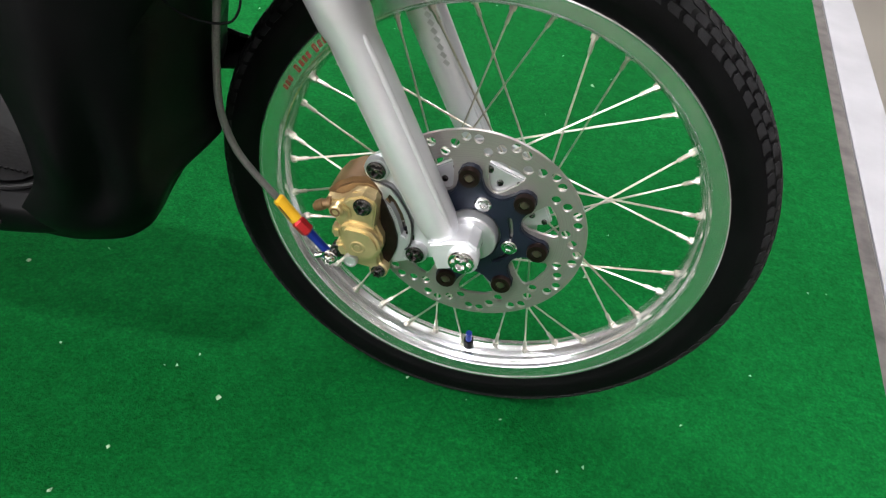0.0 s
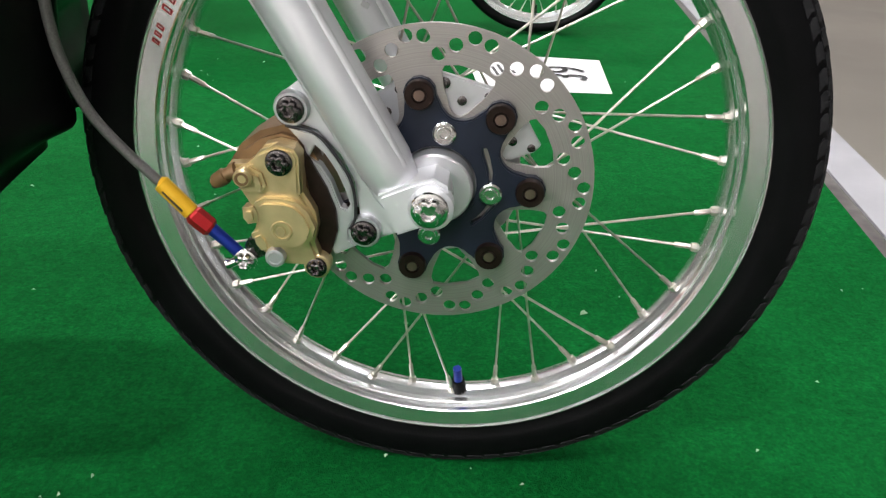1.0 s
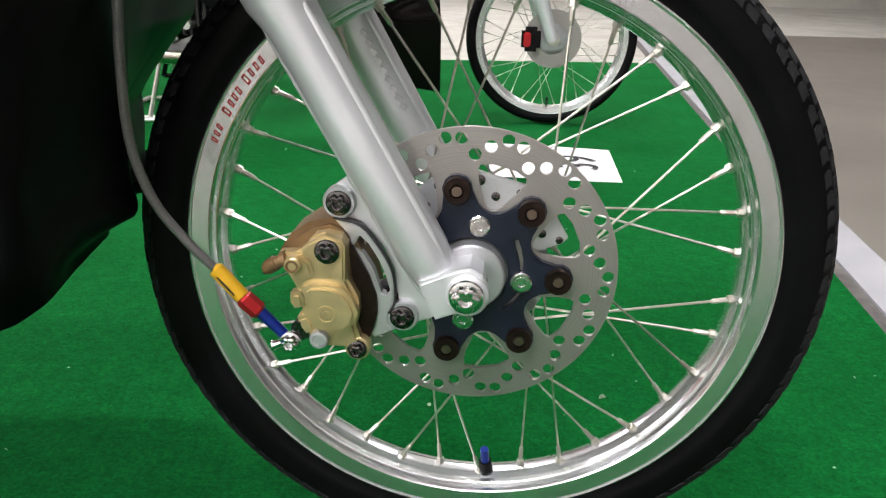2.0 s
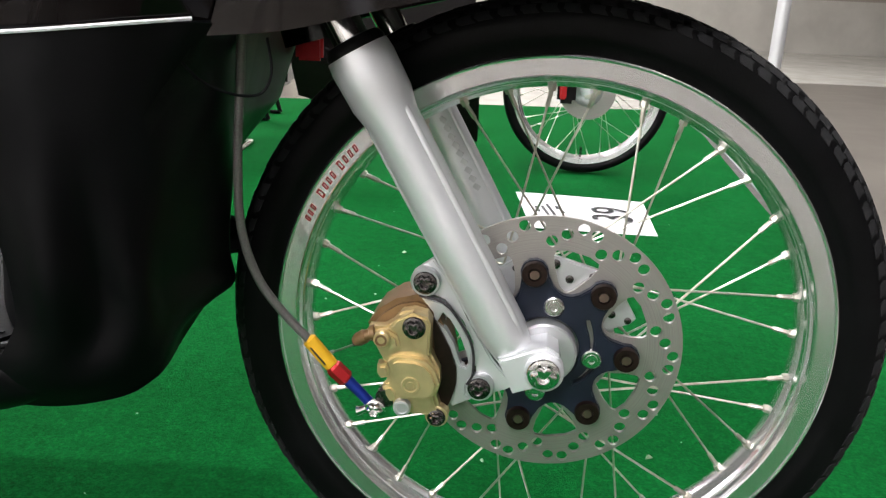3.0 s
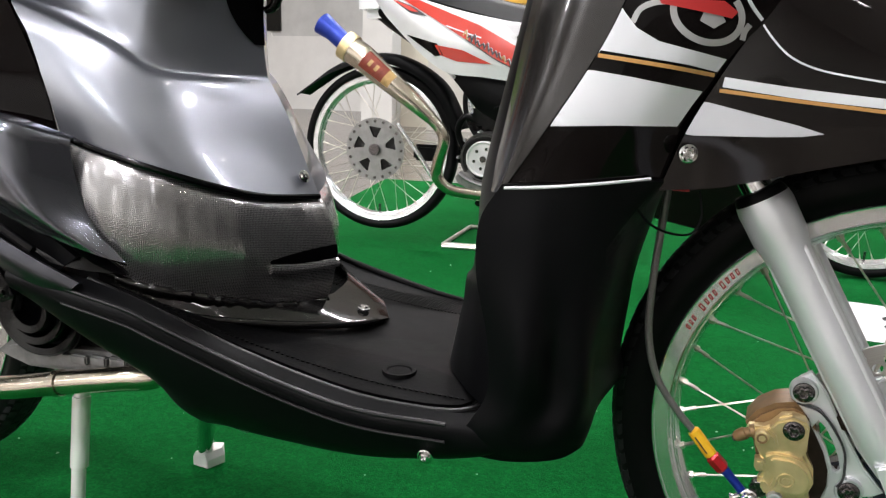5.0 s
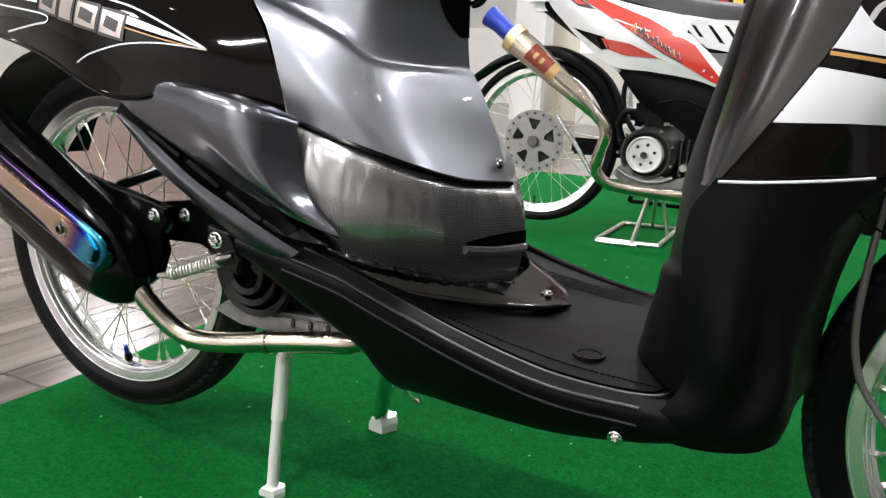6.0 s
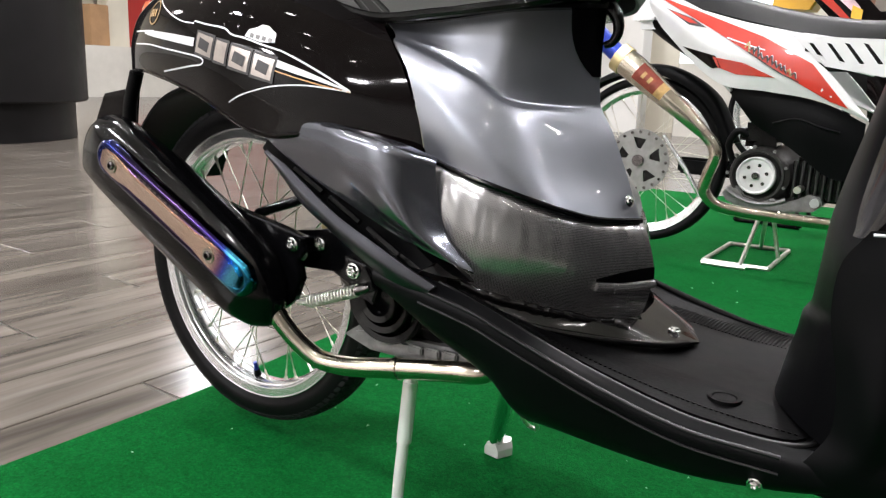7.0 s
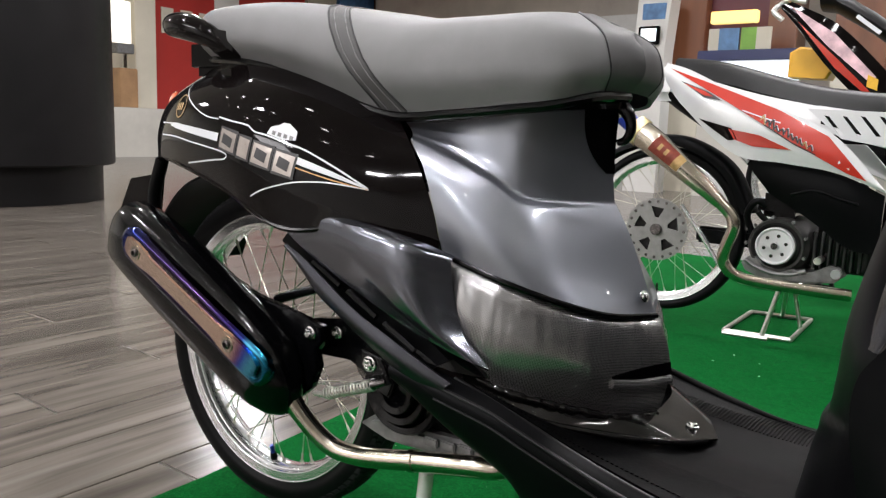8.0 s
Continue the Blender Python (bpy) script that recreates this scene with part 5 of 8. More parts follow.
# ---- metallic cover under the seat ----
silver_rows = [
    [(-0.838, -0.104, 0.522), (-0.790, -0.100, 0.507), (-0.735, -0.087, 0.491), (-0.690, -0.056, 0.474), (-0.658, -0.008, 0.459), (-0.630, NB, 0.451)],
    [(-0.850, -0.108, 0.572), (-0.800, -0.103, 0.550), (-0.752, -0.089, 0.527), (-0.714, -0.058, 0.510), (-0.686, -0.008, 0.501), (-0.650, NB, 0.498)],
    [(-0.872, -0.103, 0.622), (-0.825, -0.094, 0.602), (-0.782, -0.079, 0.584), (-0.745, -0.057, 0.565), (-0.715, -0.008, 0.556), (-0.675, NB, 0.553)],
    [(-0.902, -0.091, 0.655), (-0.848, -0.081, 0.634), (-0.795, -0.071, 0.610), (-0.758, -0.054, 0.585), (-0.727, -0.008, 0.579), (-0.690, NB, 0.577)],
    [(-0.907, -0.081, 0.660), (-0.852, -0.069, 0.640), (-0.800, -0.060, 0.617), (-0.766, -0.047, 0.594), (-0.735, -0.006, 0.587), (-0.695, NB, 0.586)],
    [(-0.920, -0.070, 0.670), (-0.858, -0.057, 0.662), (-0.806, -0.052, 0.648), (-0.769, -0.042, 0.640), (-0.738, -0.005, 0.640), (-0.700, NB, 0.640)],
    [(-0.945, -0.064, 0.686), (-0.870, -0.051, 0.690), (-0.810, -0.045, 0.697), (-0.769, -0.035, 0.704), (-0.738, -0.002, 0.707), (-0.698, NB, 0.708)],
]
under_seat = part("under_seat_cover", sheet(whole(surface(silver_rows, 80, 44), NB), 0.004, (-0.6, 0.8, 0)), silver, scooter, "metallic grey cover below the seat with a pressed fold")
part("cover_seam", tube([Vector(p) + Vector((0.002, -0.0015, -0.002)) for p in silver_rows[0]], 0.0035, 8, 40), dark_metal, scooter, "dark seam below the grey cover")
cap_bolt(scooter, -0.6405, 0.052, 0.4735, 0.006, (0.85, -0.3, 0.35))
# bag hook, and a black sheet laid on for the shade of its recess
seat_tree = skin(under_seat)
recess = []
for k in range(9):
    z = 0.705 - 0.0105 * k
    half = 0.042 * (1 - (k / 8.6) ** 3) + 0.003
    row = []
    for q in range(9):
        hit = seat_tree.ray_cast(Vector((-0.3, NB - half + half * q / 4, z)), Vector((-1, 0, 0)))[0]
        row.append(tuple(hit + Vector((0.0015, 0, 0))))
    recess.append(row)
part("hook_recess", sheet(np.array(recess), 0.002, (-1, 0, 0)), dark_metal, scooter, "black rounded sheet that stands for the shaded recess behind the bag hook")
part("bag_hook", tube([(-0.702, NB, 0.712), (-0.690, NB, 0.702), (-0.682, NB, 0.690), (-0.680, NB, 0.676), (-0.686, NB, 0.664), (-0.696, NB, 0.660)], [0.010, 0.009, 0.0075, 0.0065, 0.0055, 0.0045], 12, 30), dark_metal, scooter, "black bag hook")

# ---- tail cover ----
tail_rows = [
    [(-0.940, -0.074, 0.686), (-0.888, -0.100, 0.636), (-0.853, -0.108, 0.575), (-0.838, -0.108, 0.520)],
    [(-1.035, -0.078, 0.724), (-1.002, -0.128, 0.665), (-0.975, -0.148, 0.604), (-0.955, -0.148, 0.544)],
    [(-1.150, -0.080, 0.752), (-1.125, -0.142, 0.692), (-1.105, -0.166, 0.622), (-1.062, -0.164, 0.534)],
    [(-1.255, -0.072, 0.760), (-1.255, -0.130, 0.704), (-1.245, -0.150, 0.642), (-1.205, -0.150, 0.578)],
    [(-1.370, -0.044, 0.748), (-1.385, -0.094, 0.704), (-1.390, -0.110, 0.650), (-1.365, -0.114, 0.604)],
    [(-1.455, 0.000, 0.716), (-1.490, -0.034, 0.690), (-1.505, -0.044, 0.648), (-1.505, -0.048, 0.606)],
    [(-1.480, YC, 0.706), (-1.525, YC, 0.688), (-1.548, YC, 0.648), (-1.550, YC, 0.606)],
]
tail = part("tail_cover", sheet(whole(surface(tail_rows, 60, 30), YC, 0), 0.004, (0.3, 0.9, 0)), gloss_black, scooter, "glossy black tail cover with white graphics")
part("tail_edge", tube([Vector(r[-1]) + Vector((0, 0.002, -0.001)) for r in tail_rows[1:6]], 0.004, 8, 50), gloss_black, scooter)
part("tail_lamp", loft([[(x, YC + 0.06 * math.cos(a) * k, 0.690 + 0.030 * math.sin(a) * k) for a in np.linspace(0, 2 * np.pi, 16, endpoint=False)] for x, k in ((-1.45, 1.0), (-1.535, 0.9), (-1.552, 0.5))]), red_anod, scooter, "red tail lamp")
part("turn_lamp", lathe([(1e-5, -0.012), (0.012, -0.011), (0.020, -0.006), (0.024, 0.002), (1e-5, 0.002)], 24), painted("orange_red_lens", (0.55, 0.1, 0.04), 0.12, coat=0.8, amount=0.3, scale=120), scooter, "orange-red turn lamp", pose(-1.452, -0.048, 0.694, 0, 0, -38))
# rear mudguard liner and plate carrier
part("inner_mudguard", sheet(surface([[(-1.00, -0.060, 0.560), (-1.00, YC, 0.575), (-1.00, 0.190, 0.560)], [(-1.25, -0.060, 0.590), (-1.25, YC, 0.605), (-1.25, 0.190, 0.590)],
                                      [(-1.42, -0.050, 0.560), (-1.42, YC, 0.575), (-1.42, 0.180, 0.560)], [(-1.52, -0.045, 0.470), (-1.53, YC, 0.475), (-1.52, 0.175, 0.470)],
                                      [(-1.55, -0.040, 0.400), (-1.56, YC, 0.400), (-1.55, 0.170, 0.400)]], 30, 16), 0.004, (0, 0, 1)), matte_black, scooter, "black inner mudguard")
part("plate_carrier", plate([[(-1.50, 0.575), (-1.59, 0.560), (-1.645, 0.470), (-1.655, 0.410), (-1.60, 0.400), (-1.52, 0.46)]], -0.055, -0.040, 0.004), gloss_black, scooter, "black plate carrier")
part("mudguard_stay", tube([(-1.49, -0.052, 0.600), (-1.51, -0.055, 0.540), (-1.515, -0.052, 0.490)], 0.012, 10, 12), matte_black, scooter)

# ---- grey side panel, strips ----
side_rows = [
    [(-1.066, -0.140, 0.530), (-1.031, -0.143, 0.549), (-0.985, -0.146, 0.556), (-0.900, -0.145, 0.547), (-0.846, -0.139, 0.537), (-0.812, -0.112, 0.520)],
    [(-1.062, -0.152, 0.528), (-1.030, -0.153, 0.545), (-0.985, -0.156, 0.551), (-0.900, -0.163, 0.542), (-0.846, -0.162, 0.532), (-0.812, -0.120, 0.516)],
    [(-1.020, -0.152, 0.503), (-0.990, -0.156, 0.514), (-0.950, -0.161, 0.512), (-0.890, -0.168, 0.500), (-0.842, -0.166, 0.490), (-0.806, -0.120, 0.473)],
    [(-0.945, -0.148, 0.467), (-0.920, -0.153, 0.472), (-0.890, -0.156, 0.466), (-0.852, -0.160, 0.455), (-0.818, -0.156, 0.444), (-0.791, -0.119, 0.433)],
    [(-0.840, -0.140, 0.422), (-0.826, -0.143, 0.422), (-0.806, -0.141, 0.415), (-0.785, -0.135, 0.407), (-0.768, -0.126, 0.400), (-0.754, -0.116, 0.394)],
]
part("side_panel", sheet(surface(side_rows, 30, 30), 0.006, (0, 1, 0)), satin_grey, scooter, "satin graphite side panel")
part("panel_back", sheet(surface([[(-1.070, -0.142, 0.540), (-0.90, -0.134, 0.545), (-0.826, -0.112, 0.515)], [(-0.960, -0.138, 0.462), (-0.87, -0.134, 0.462), (-0.806, -0.106, 0.432)],
                                  [(-0.830, -0.138, 0.392), (-0.79, -0.128, 0.385), (-0.760, -0.106, 0.380)]], 24, 16), 0.004, (0, 1, 0)), dark_metal, scooter, "black panel behind the side panel")
strip_rows = [
    [(-1.060, -0.158, 0.508), (-1.056, -0.162, 0.510), (-1.052, -0.160, 0.512)],
    [(-1.028, -0.157, 0.480), (-1.024, -0.163, 0.489), (-1.020, -0.159, 0.496)],
    [(-0.9955, -0.156, 0.450), (-0.993, -0.163, 0.465), (-0.990, -0.158, 0.477)],
    [(-0.945, -0.154, 0.420), (-0.940, -0.162, 0.434), (-0.934, -0.157, 0.443)],
    [(-0.896, -0.150, 0.391), (-0.888, -0.160, 0.407), (-0.880, -0.154, 0.418)],
    [(-0.839, -0.147, 0.365), (-0.830, -0.154, 0.381), (-0.820, -0.150, 0.391)],
    [(-0.800, -0.144, 0.362), (-0.795, -0.149, 0.370), (-0.788, -0.146, 0.377)],
]
part("side_strip", sheet(surface(strip_rows, 40, 12), 0.006, (0, 1, 0)), strip_grey, scooter, "satin grey lower side strip")
part("strip_back", sheet(surface([[(-1.078, -0.145, 0.512), (-1.052, -0.145, 0.540)], [(-0.945, -0.140, 0.415), (-0.895, -0.140, 0.462)], [(-0.866, -0.135, 0.355), (-0.80, -0.135, 0.400)]], 20, 8), 0.008, (0, 1, 0)), matte_black, scooter, "black carrier of the side strip")
# solid dark bars that imitate the shade of three slots
for k in range(3):
    x0, z0 = -1.010 + 0.062 * k, 0.492 - 0.030 * k
    part("panel_slot", tube([(x0, -0.152, z0), (x0 + 0.048, -0.151, z0 - 0.025)], 0.0045, 6), dark_metal, scooter)

# ---- seat ----
seat_rows = [  # along the length: lower edge, flank, shoulder, crown
    [(-1.425, 0.030, 0.775), (-1.435, 0.030, 0.800), (-1.430, 0.040, 0.828), (-1.425, YC, 0.838)],
    [(-1.370, -0.040, 0.772), (-1.378, -0.056, 0.798), (-1.372, -0.044, 0.838), (-1.365, YC, 0.854)],
    [(-1.285, -0.070, 0.768), (-1.288, -0.088, 0.794), (-1.284, -0.074, 0.840), (-1.280, YC, 0.858)],
    [(-1.175, -0.084, 0.753), (-1.175, -0.110, 0.785), (-1.170, -0.088, 0.834), (-1.170, YC, 0.854)],
    [(-1.060, -0.086, 0.722), (-1.060, -0.112, 0.765), (-1.055, -0.090, 0.818), (-1.055, YC, 0.838)],
    [(-0.945, -0.084, 0.690), (-0.945, -0.108, 0.738), (-0.945, -0.088, 0.796), (-0.945, YC, 0.822)],
    [(-0.850, -0.082, 0.693), (-0.850, -0.102, 0.735), (-0.850, -0.082, 0.795), (-0.850, YC, 0.820)],
    [(-0.770, -0.078, 0.700), (-0.765, -0.094, 0.738), (-0.745, -0.072, 0.795), (-0.745, YC, 0.820)],
    [(-0.712, -0.064, 0.707), (-0.700, -0.072, 0.738), (-0.703, -0.050, 0.786), (-0.714, YC, 0.806)],
    [(-0.690, -0.018, 0.718), (-0.676, -0.020, 0.742), (-0.680, -0.006, 0.776), (-0.682, YC, 0.793)],
    [(-0.682, YC, 0.722), (-0.666, YC, 0.744), (-0.670, YC, 0.772), (-0.684, YC, 0.787)],
]
gs = surface(seat_rows, 96, 26)
# the seams sweep forward from the crown to the lower edge
flat = gs.copy()
for j in range(26):
    for i in range(1, 95):
        k = min(94.99, i + (1 - j / 25) ** 1.25 * (21 * math.exp(-((i - 38) / 22) ** 2) + 4 * math.exp(-((i - 84) / 10) ** 2)))
        gs[i, j] = flat[int(k), j] * (1 - k % 1) + flat[int(k) + 1, j] * (k % 1)


def seat_slice(i0, i1, mat, label):
    return part("seat_cover", sheet(whole(gs[i0:i1 + 1], YC), 0.006, (0, 0.6, -0.6)), mat, seat, label)


seat = part("seat", sheet(surface([[(-1.42, -0.03, 0.772), (-1.42, YC, 0.772), (-1.42, 0.16, 0.772)], [(-1.18, -0.082, 0.750), (-1.18, YC, 0.752), (-1.18, 0.212, 0.750)],
                                   [(-0.945, -0.082, 0.686), (-0.945, YC, 0.688), (-0.945, 0.212, 0.686)], [(-0.73, -0.045, 0.703), (-0.69, YC, 0.710), (-0.73, 0.175, 0.703)]], 30, 14), 0.008, (0, 0, -1)), dark_metal, scooter, "long grey vinyl seat with a dark band")
seat_slice(0, 34, vinyl, "grey vinyl rear seat")
seat_slice(34, 38, vinyl_mid, "dark vinyl band across the seat")
seat_slice(38, 84, vinyl, "grey vinyl front seat")
seat_slice(84, 95, vinyl_mid, "dark vinyl seat nose")
for i in (34, 35, 37, 38, 84):
    part("seat_seam", tube([Vector(p) + Vector((0, -0.0006, 0.0006)) for p in whole(gs[i:i + 1], YC)[0][::2]], 0.0009 if i in (35, 37) else 0.0015, 6), vinyl_dark if i not in (35, 37) else vinyl, seat, "stitched seam")
part("seat_piping", tube([Vector(p) + Vector((0, 0.002, -0.006)) for p in gs[4::4, 0]], 0.006, 8, 80), dark_metal, seat, "black lower edge of the seat")
# black grab spoiler behind the seat
arm = [(-1.272, -0.086, 0.782), (-1.30, -0.094, 0.797), (-1.35, -0.096, 0.812), (-1.40, -0.085, 0.818), (-1.44, -0.050, 0.820), (-1.462, 0.005, 0.822)]
rail = arm + [(-1.468, YC, 0.823)] + [(x, 2 * YC - y, z) for x, y, z in arm[::-1]]
rr = [0.011, 0.017, 0.021, 0.019, 0.016, 0.015]
part("grab_rail", tube(rail, rr + [0.015] + rr[::-1], 16, 60), gloss_black, scooter, "glossy black grab rail behind the seat")
part("grab_stem", loft([[(x + hx * sx, y, z + hz * sz) for sx, sz in ((-1, -1), (1, -1), (1, 1), (-1, 1))] for x, y, z, hx, hz in ((-1.262, -0.060, 0.772, 0.026, 0.016), (-1.270, -0.092, 0.786, 0.022, 0.014), (-1.285, -0.100, 0.794, 0.016, 0.010))]), gloss_black, scooter, "black stem of the grab rail")
part("grab_base", box(-1.42, -0.050, 0.742, -1.30, 0.180, 0.806, 0.014), gloss_black, scooter, "black base of the grab rail")

# ---- exhaust ----
exhaust_m = pose(-1.258, -0.118, 0.400, 0, 24.9, 0)     # x runs down the silencer, y out of the flank, z across


def oval(x, hz, hy, zc=0.0, n=32, p=2.6):
    out = []
    for k in range(n):
        a = 2 * math.pi * k / n
        c, s = math.cos(a), math.sin(a)
        out.append((x, hy * math.copysign(abs(c) ** (2 / p), c), zc + hz * math.copysign(abs(s) ** (2 / p), s)))
    return out


sil = [oval(x, hz, hy, zc) for x, hz, hy, zc in ((-0.262, 0.026, 0.016, -0.030), (-0.257, 0.044, 0.029, -0.027), (-0.240, 0.058, 0.039, -0.024), (-0.20, 0.064, 0.043, -0.022), (-0.10, 0.067, 0.046, -0.022), (0.02, 0.067, 0.046, -0.024),
                                                  (0.10, 0.065, 0.046, -0.026), (0.155, 0.057, 0.042, -0.030), (0.190, 0.042, 0.032, -0.036), (0.208, 0.024, 0.020, -0.042), (0.213, 0.014, 0.012, -0.045))]
exhaust = part("exhaust_silencer", loft(sil), dark_metal, scooter, "glossy black oval exhaust silencer", exhaust_m)
tint = heat_tint("heat_tinted_strip", 1.0 / 0.38, ((0.02, (0.10, 0.07, 0.20)), (0.10, (0.5, 0.36, 0.3)), (0.17, (0.78, 0.6, 0.5)), (0.5, (0.8, 0.63, 0.53)), (0.82, (0.78, 0.57, 0.46)),
                                                   (0.87, (0.30, 0.15, 0.25)), (0.91, (0.06, 0.10, 0.55)), (0.95, (0.12, 0.50, 0.70)), (1.0, (0.03, 0.16, 0.28))))
tint_edge = heat_tint("heat_tinted_border", 1.0 / 0.38, ((0.02, (0.012, 0.014, 0.06)), (0.10, (0.02, 0.03, 0.16)), (0.22, (0.022, 0.015, 0.05)), (0.6, (0.024, 0.014, 0.034)), (0.8, (0.022, 0.014, 0.07)), (0.86, (0.024, 0.035, 0.18)),
                                                      (0.92, (0.08, 0.38, 0.58)), (1.0, (0.01, 0.10, 0.16))))


def shield_outline(k):
    ln, wd = 0.192 - k, 0.0275 - k
    pts = []
    for a in np.linspace(-90, 90, 12):
        pts.append((ln - wd + wd * math.cos(radians(a)), wd * math.sin(radians(a))))
    for a in np.linspace(90, 270, 12):
        pts.append((-(ln - wd) + wd * math.cos(radians(a)), wd * math.sin(radians(a))))
    return [(x + 0.192, z) for x, z in pts]


shield_rings = [[(x, y, z) for x, z in shield_outline(k)] for k, y in ((0.0, 0.006), (0.0, -0.003), (0.0016, -0.0055), (0.006, -0.0075), (0.010, -0.0080), (0.0125, -0.007), (0.016, -0.0068))]
heat_shield = part("heat_shield", loft(shield_rings), tint_edge, exhaust, "violet and blue heat-tinted steel shield", pose(-0.190, -0.0455, 0.003))
dumb = []
for sgn in (1, -1):
    row = [(0.020, 0.010), (0.030, 0.0165), (0.052, 0.0190), (0.070, 0.0175), (0.090, 0.0140), (0.15, 0.0128), (0.20, 0.0128), (0.262, 0.0140), (0.283, 0.0175), (0.299, 0.0190), (0.325, 0.0190), (0.350, 0.0175), (0.366, 0.010)]
    dumb += [(x, sgn * h) for x, h in (row if sgn > 0 else row[::-1])]
part("shield_strip", plate([dumb], -0.0115, -0.0066, 0.0022), tint, heat_shield, "straw-coloured raised strip")
for bx in (0.052, 0.299):
    part("shield_washer", lathe([(0.004, -0.001), (0.0118, -0.001), (0.0125, 0.001), (0.0125, 0.003), (0.004, 0.003)], 24), pipe_tint, heat_shield, m=pose(bx, -0.0118, 0.0))
    part("shield_bolt", lathe([(1e-5, -0.001), (0.0036, -0.001), (0.0042, -0.0045), (0.0066, -0.0035), (0.0074, 0.0), (1e-5, 0.001)], 16), dark_bolt, heat_shield, "dark socket bolt", pose(bx, -0.0118, 0.0))
for k in range(8):
    part("stamped_mark", box(-0.0045, -0.0006, -0.004, 0.0045, 0.0, 0.004), dark_bolt, heat_shield, "stamped letters drawn as bars", pose(0.115 + 0.0135 * k, -0.0072, 0.0145), smooth=False)
head = [(-1.098, -0.112, 0.280), (-1.085, -0.108, 0.262), (-1.055, -0.100, 0.232), (-1.025, -0.093, 0.214), (-0.99, -0.089, 0.212), (-0.95, -0.087, 0.218), (-0.88, -0.081, 0.232), (-0.80, -0.075, 0.247), (-0.768, -0.070, 0.252), (-0.750, -0.055, 0.258)]
pipe = part("header_pipe", tube(head, [0.015, 0.0145, 0.014, 0.014, 0.014, 0.014, 0.014, 0.0145, 0.0145, 0.013], 20, 70), pipe_tint, scooter, "straw-coloured stainless exhaust header pipe")
for a, b in (((-1.094, -0.111, 0.274), (-1.086, -0.108, 0.263)), ((-0.893, -0.082, 0.2295), (-0.885, -0.0815, 0.2312))):
    part("pipe_weld", tube([a, b], 0.0158, 20), pipe_tint, pipe)
part("exhaust_hanger", plate([[(-1.22, 0.415), (-1.185, 0.408), (-1.12, 0.398), (-1.08, 0.391), (-1.055, 0.386), (-1.050, 0.366), (-1.066, 0.348), (-1.060, 0.325), (-1.075, 0.290), (-1.10, 0.270), (-1.15, 0.29), (-1.20, 0.34)]], -0.092, -0.080, 0.003), dark_metal, scooter, "black plate that carries the silencer")

# ---- engine and rear suspension seen behind the skirt ----
part("swing_arm", plate([[(-1.285, 0.300), (-1.26, 0.315), (-1.10, 0.385), (-1.03, 0.396), (-0.97, 0.385), (-0.93, 0.335), (-0.94, 0.300), (-1.03, 0.335), (-1.12, 0.330), (-1.25, 0.270), (-1.285, 0.275)]], -0.062, -0.046, 0.004), dark_metal, scooter, "black right swing-arm plate")
for x, y, z, r in ((-1.0756, -0.093, 0.373, 0.0105), (-1.0500, -0.064, 0.373, 0.0098), (-0.9237, -0.134, 0.369, 0.0105)):
    star_bolt(scooter, x, y, z, r, chrome, 0.007)
part("spring_bracket", plate([[(-0.94, 0.385), (-0.905, 0.380), (-0.885, 0.350), (-0.893, 0.330), (-0.915, 0.338), (-0.94, 0.36)]], -0.134, -0.122, 0.002), dark_metal, scooter, "black bracket")
sp = []
for k in range(15 * 14 + 1):
    a = 2 * math.pi * k / 14
    s = k / (15 * 14)
    base = Vector((-0.986, -0.148, 0.3185)).lerp(Vector((-0.901, -0.152, 0.3510)), s)
    ax = (Vector((-0.901, -0.152, 0.3510)) - Vector((-0.986, -0.148, 0.3185))).normalized()
    u = ax.cross(Vector((0, 1, 0))).normalized()
    w = ax.cross(u)
    sp.append(base + (u * math.cos(a) + w * math.sin(a)) * 0.0072)
part("return_spring", tube(sp, 0.0013, 6), steel, scooter, "bright steel coil spring")
part("spring_end", tube([(-1.012, -0.146, 0.312), (-0.994, -0.148, 0.3155), (-0.986, -0.148, 0.3185)], [0.003, 0.0045, 0.0075], 10), steel, scooter)
part("spring_end", tube([(-0.901, -0.152, 0.3510), (-0.893, -0.152, 0.354), (-0.886, -0.148, 0.357)], [0.0075, 0.006, 0.004], 10), dark_bolt, scooter)
part("engine_case", loft([[(x, y0 + hy * math.cos(a), zc + hz * math.sin(a)) for a in np.linspace(0, 2 * np.pi, 28, endpoint=False)] for x, y0, hy, zc, hz in
                          ((-1.08, 0.06, 0.05, 0.335, 0.035), (-1.04, 0.05, 0.085, 0.33, 0.06), (-0.95, 0.04, 0.11, 0.32, 0.085), (-0.85, 0.04, 0.11, 0.32, 0.085), (-0.76, 0.05, 0.09, 0.33, 0.06), (-0.74, 0.05, 0.05, 0.33, 0.03))]),
     dark_metal, scooter, "black engine housing")
for r, y, mat in ((0.062, -0.070, dark_metal), (0.046, -0.078, dark_metal), (0.030, -0.084, dark_metal)):
    part("fan_ring", lathe([(r - 0.010, y + 0.012), (r - 0.008, y), (r, y - 0.002), (r + 0.003, y + 0.004), (r + 0.003, y + 0.03)], 40), mat, scooter, m=pose(-0.925, 0, 0.318))
part("crank_case", plate([[(-1.01, 0.245), (-0.985, 0.262), (-0.95, 0.268), (-0.90, 0.262), (-0.84, 0.266), (-0.80, 0.272), (-0.775, 0.262), (-0.79, 0.246), (-0.84, 0.236), (-0.90, 0.234), (-0.96, 0.232)]], -0.060, 0.10, 0.006), cast_grey, scooter, "grey cast crankcase underside")
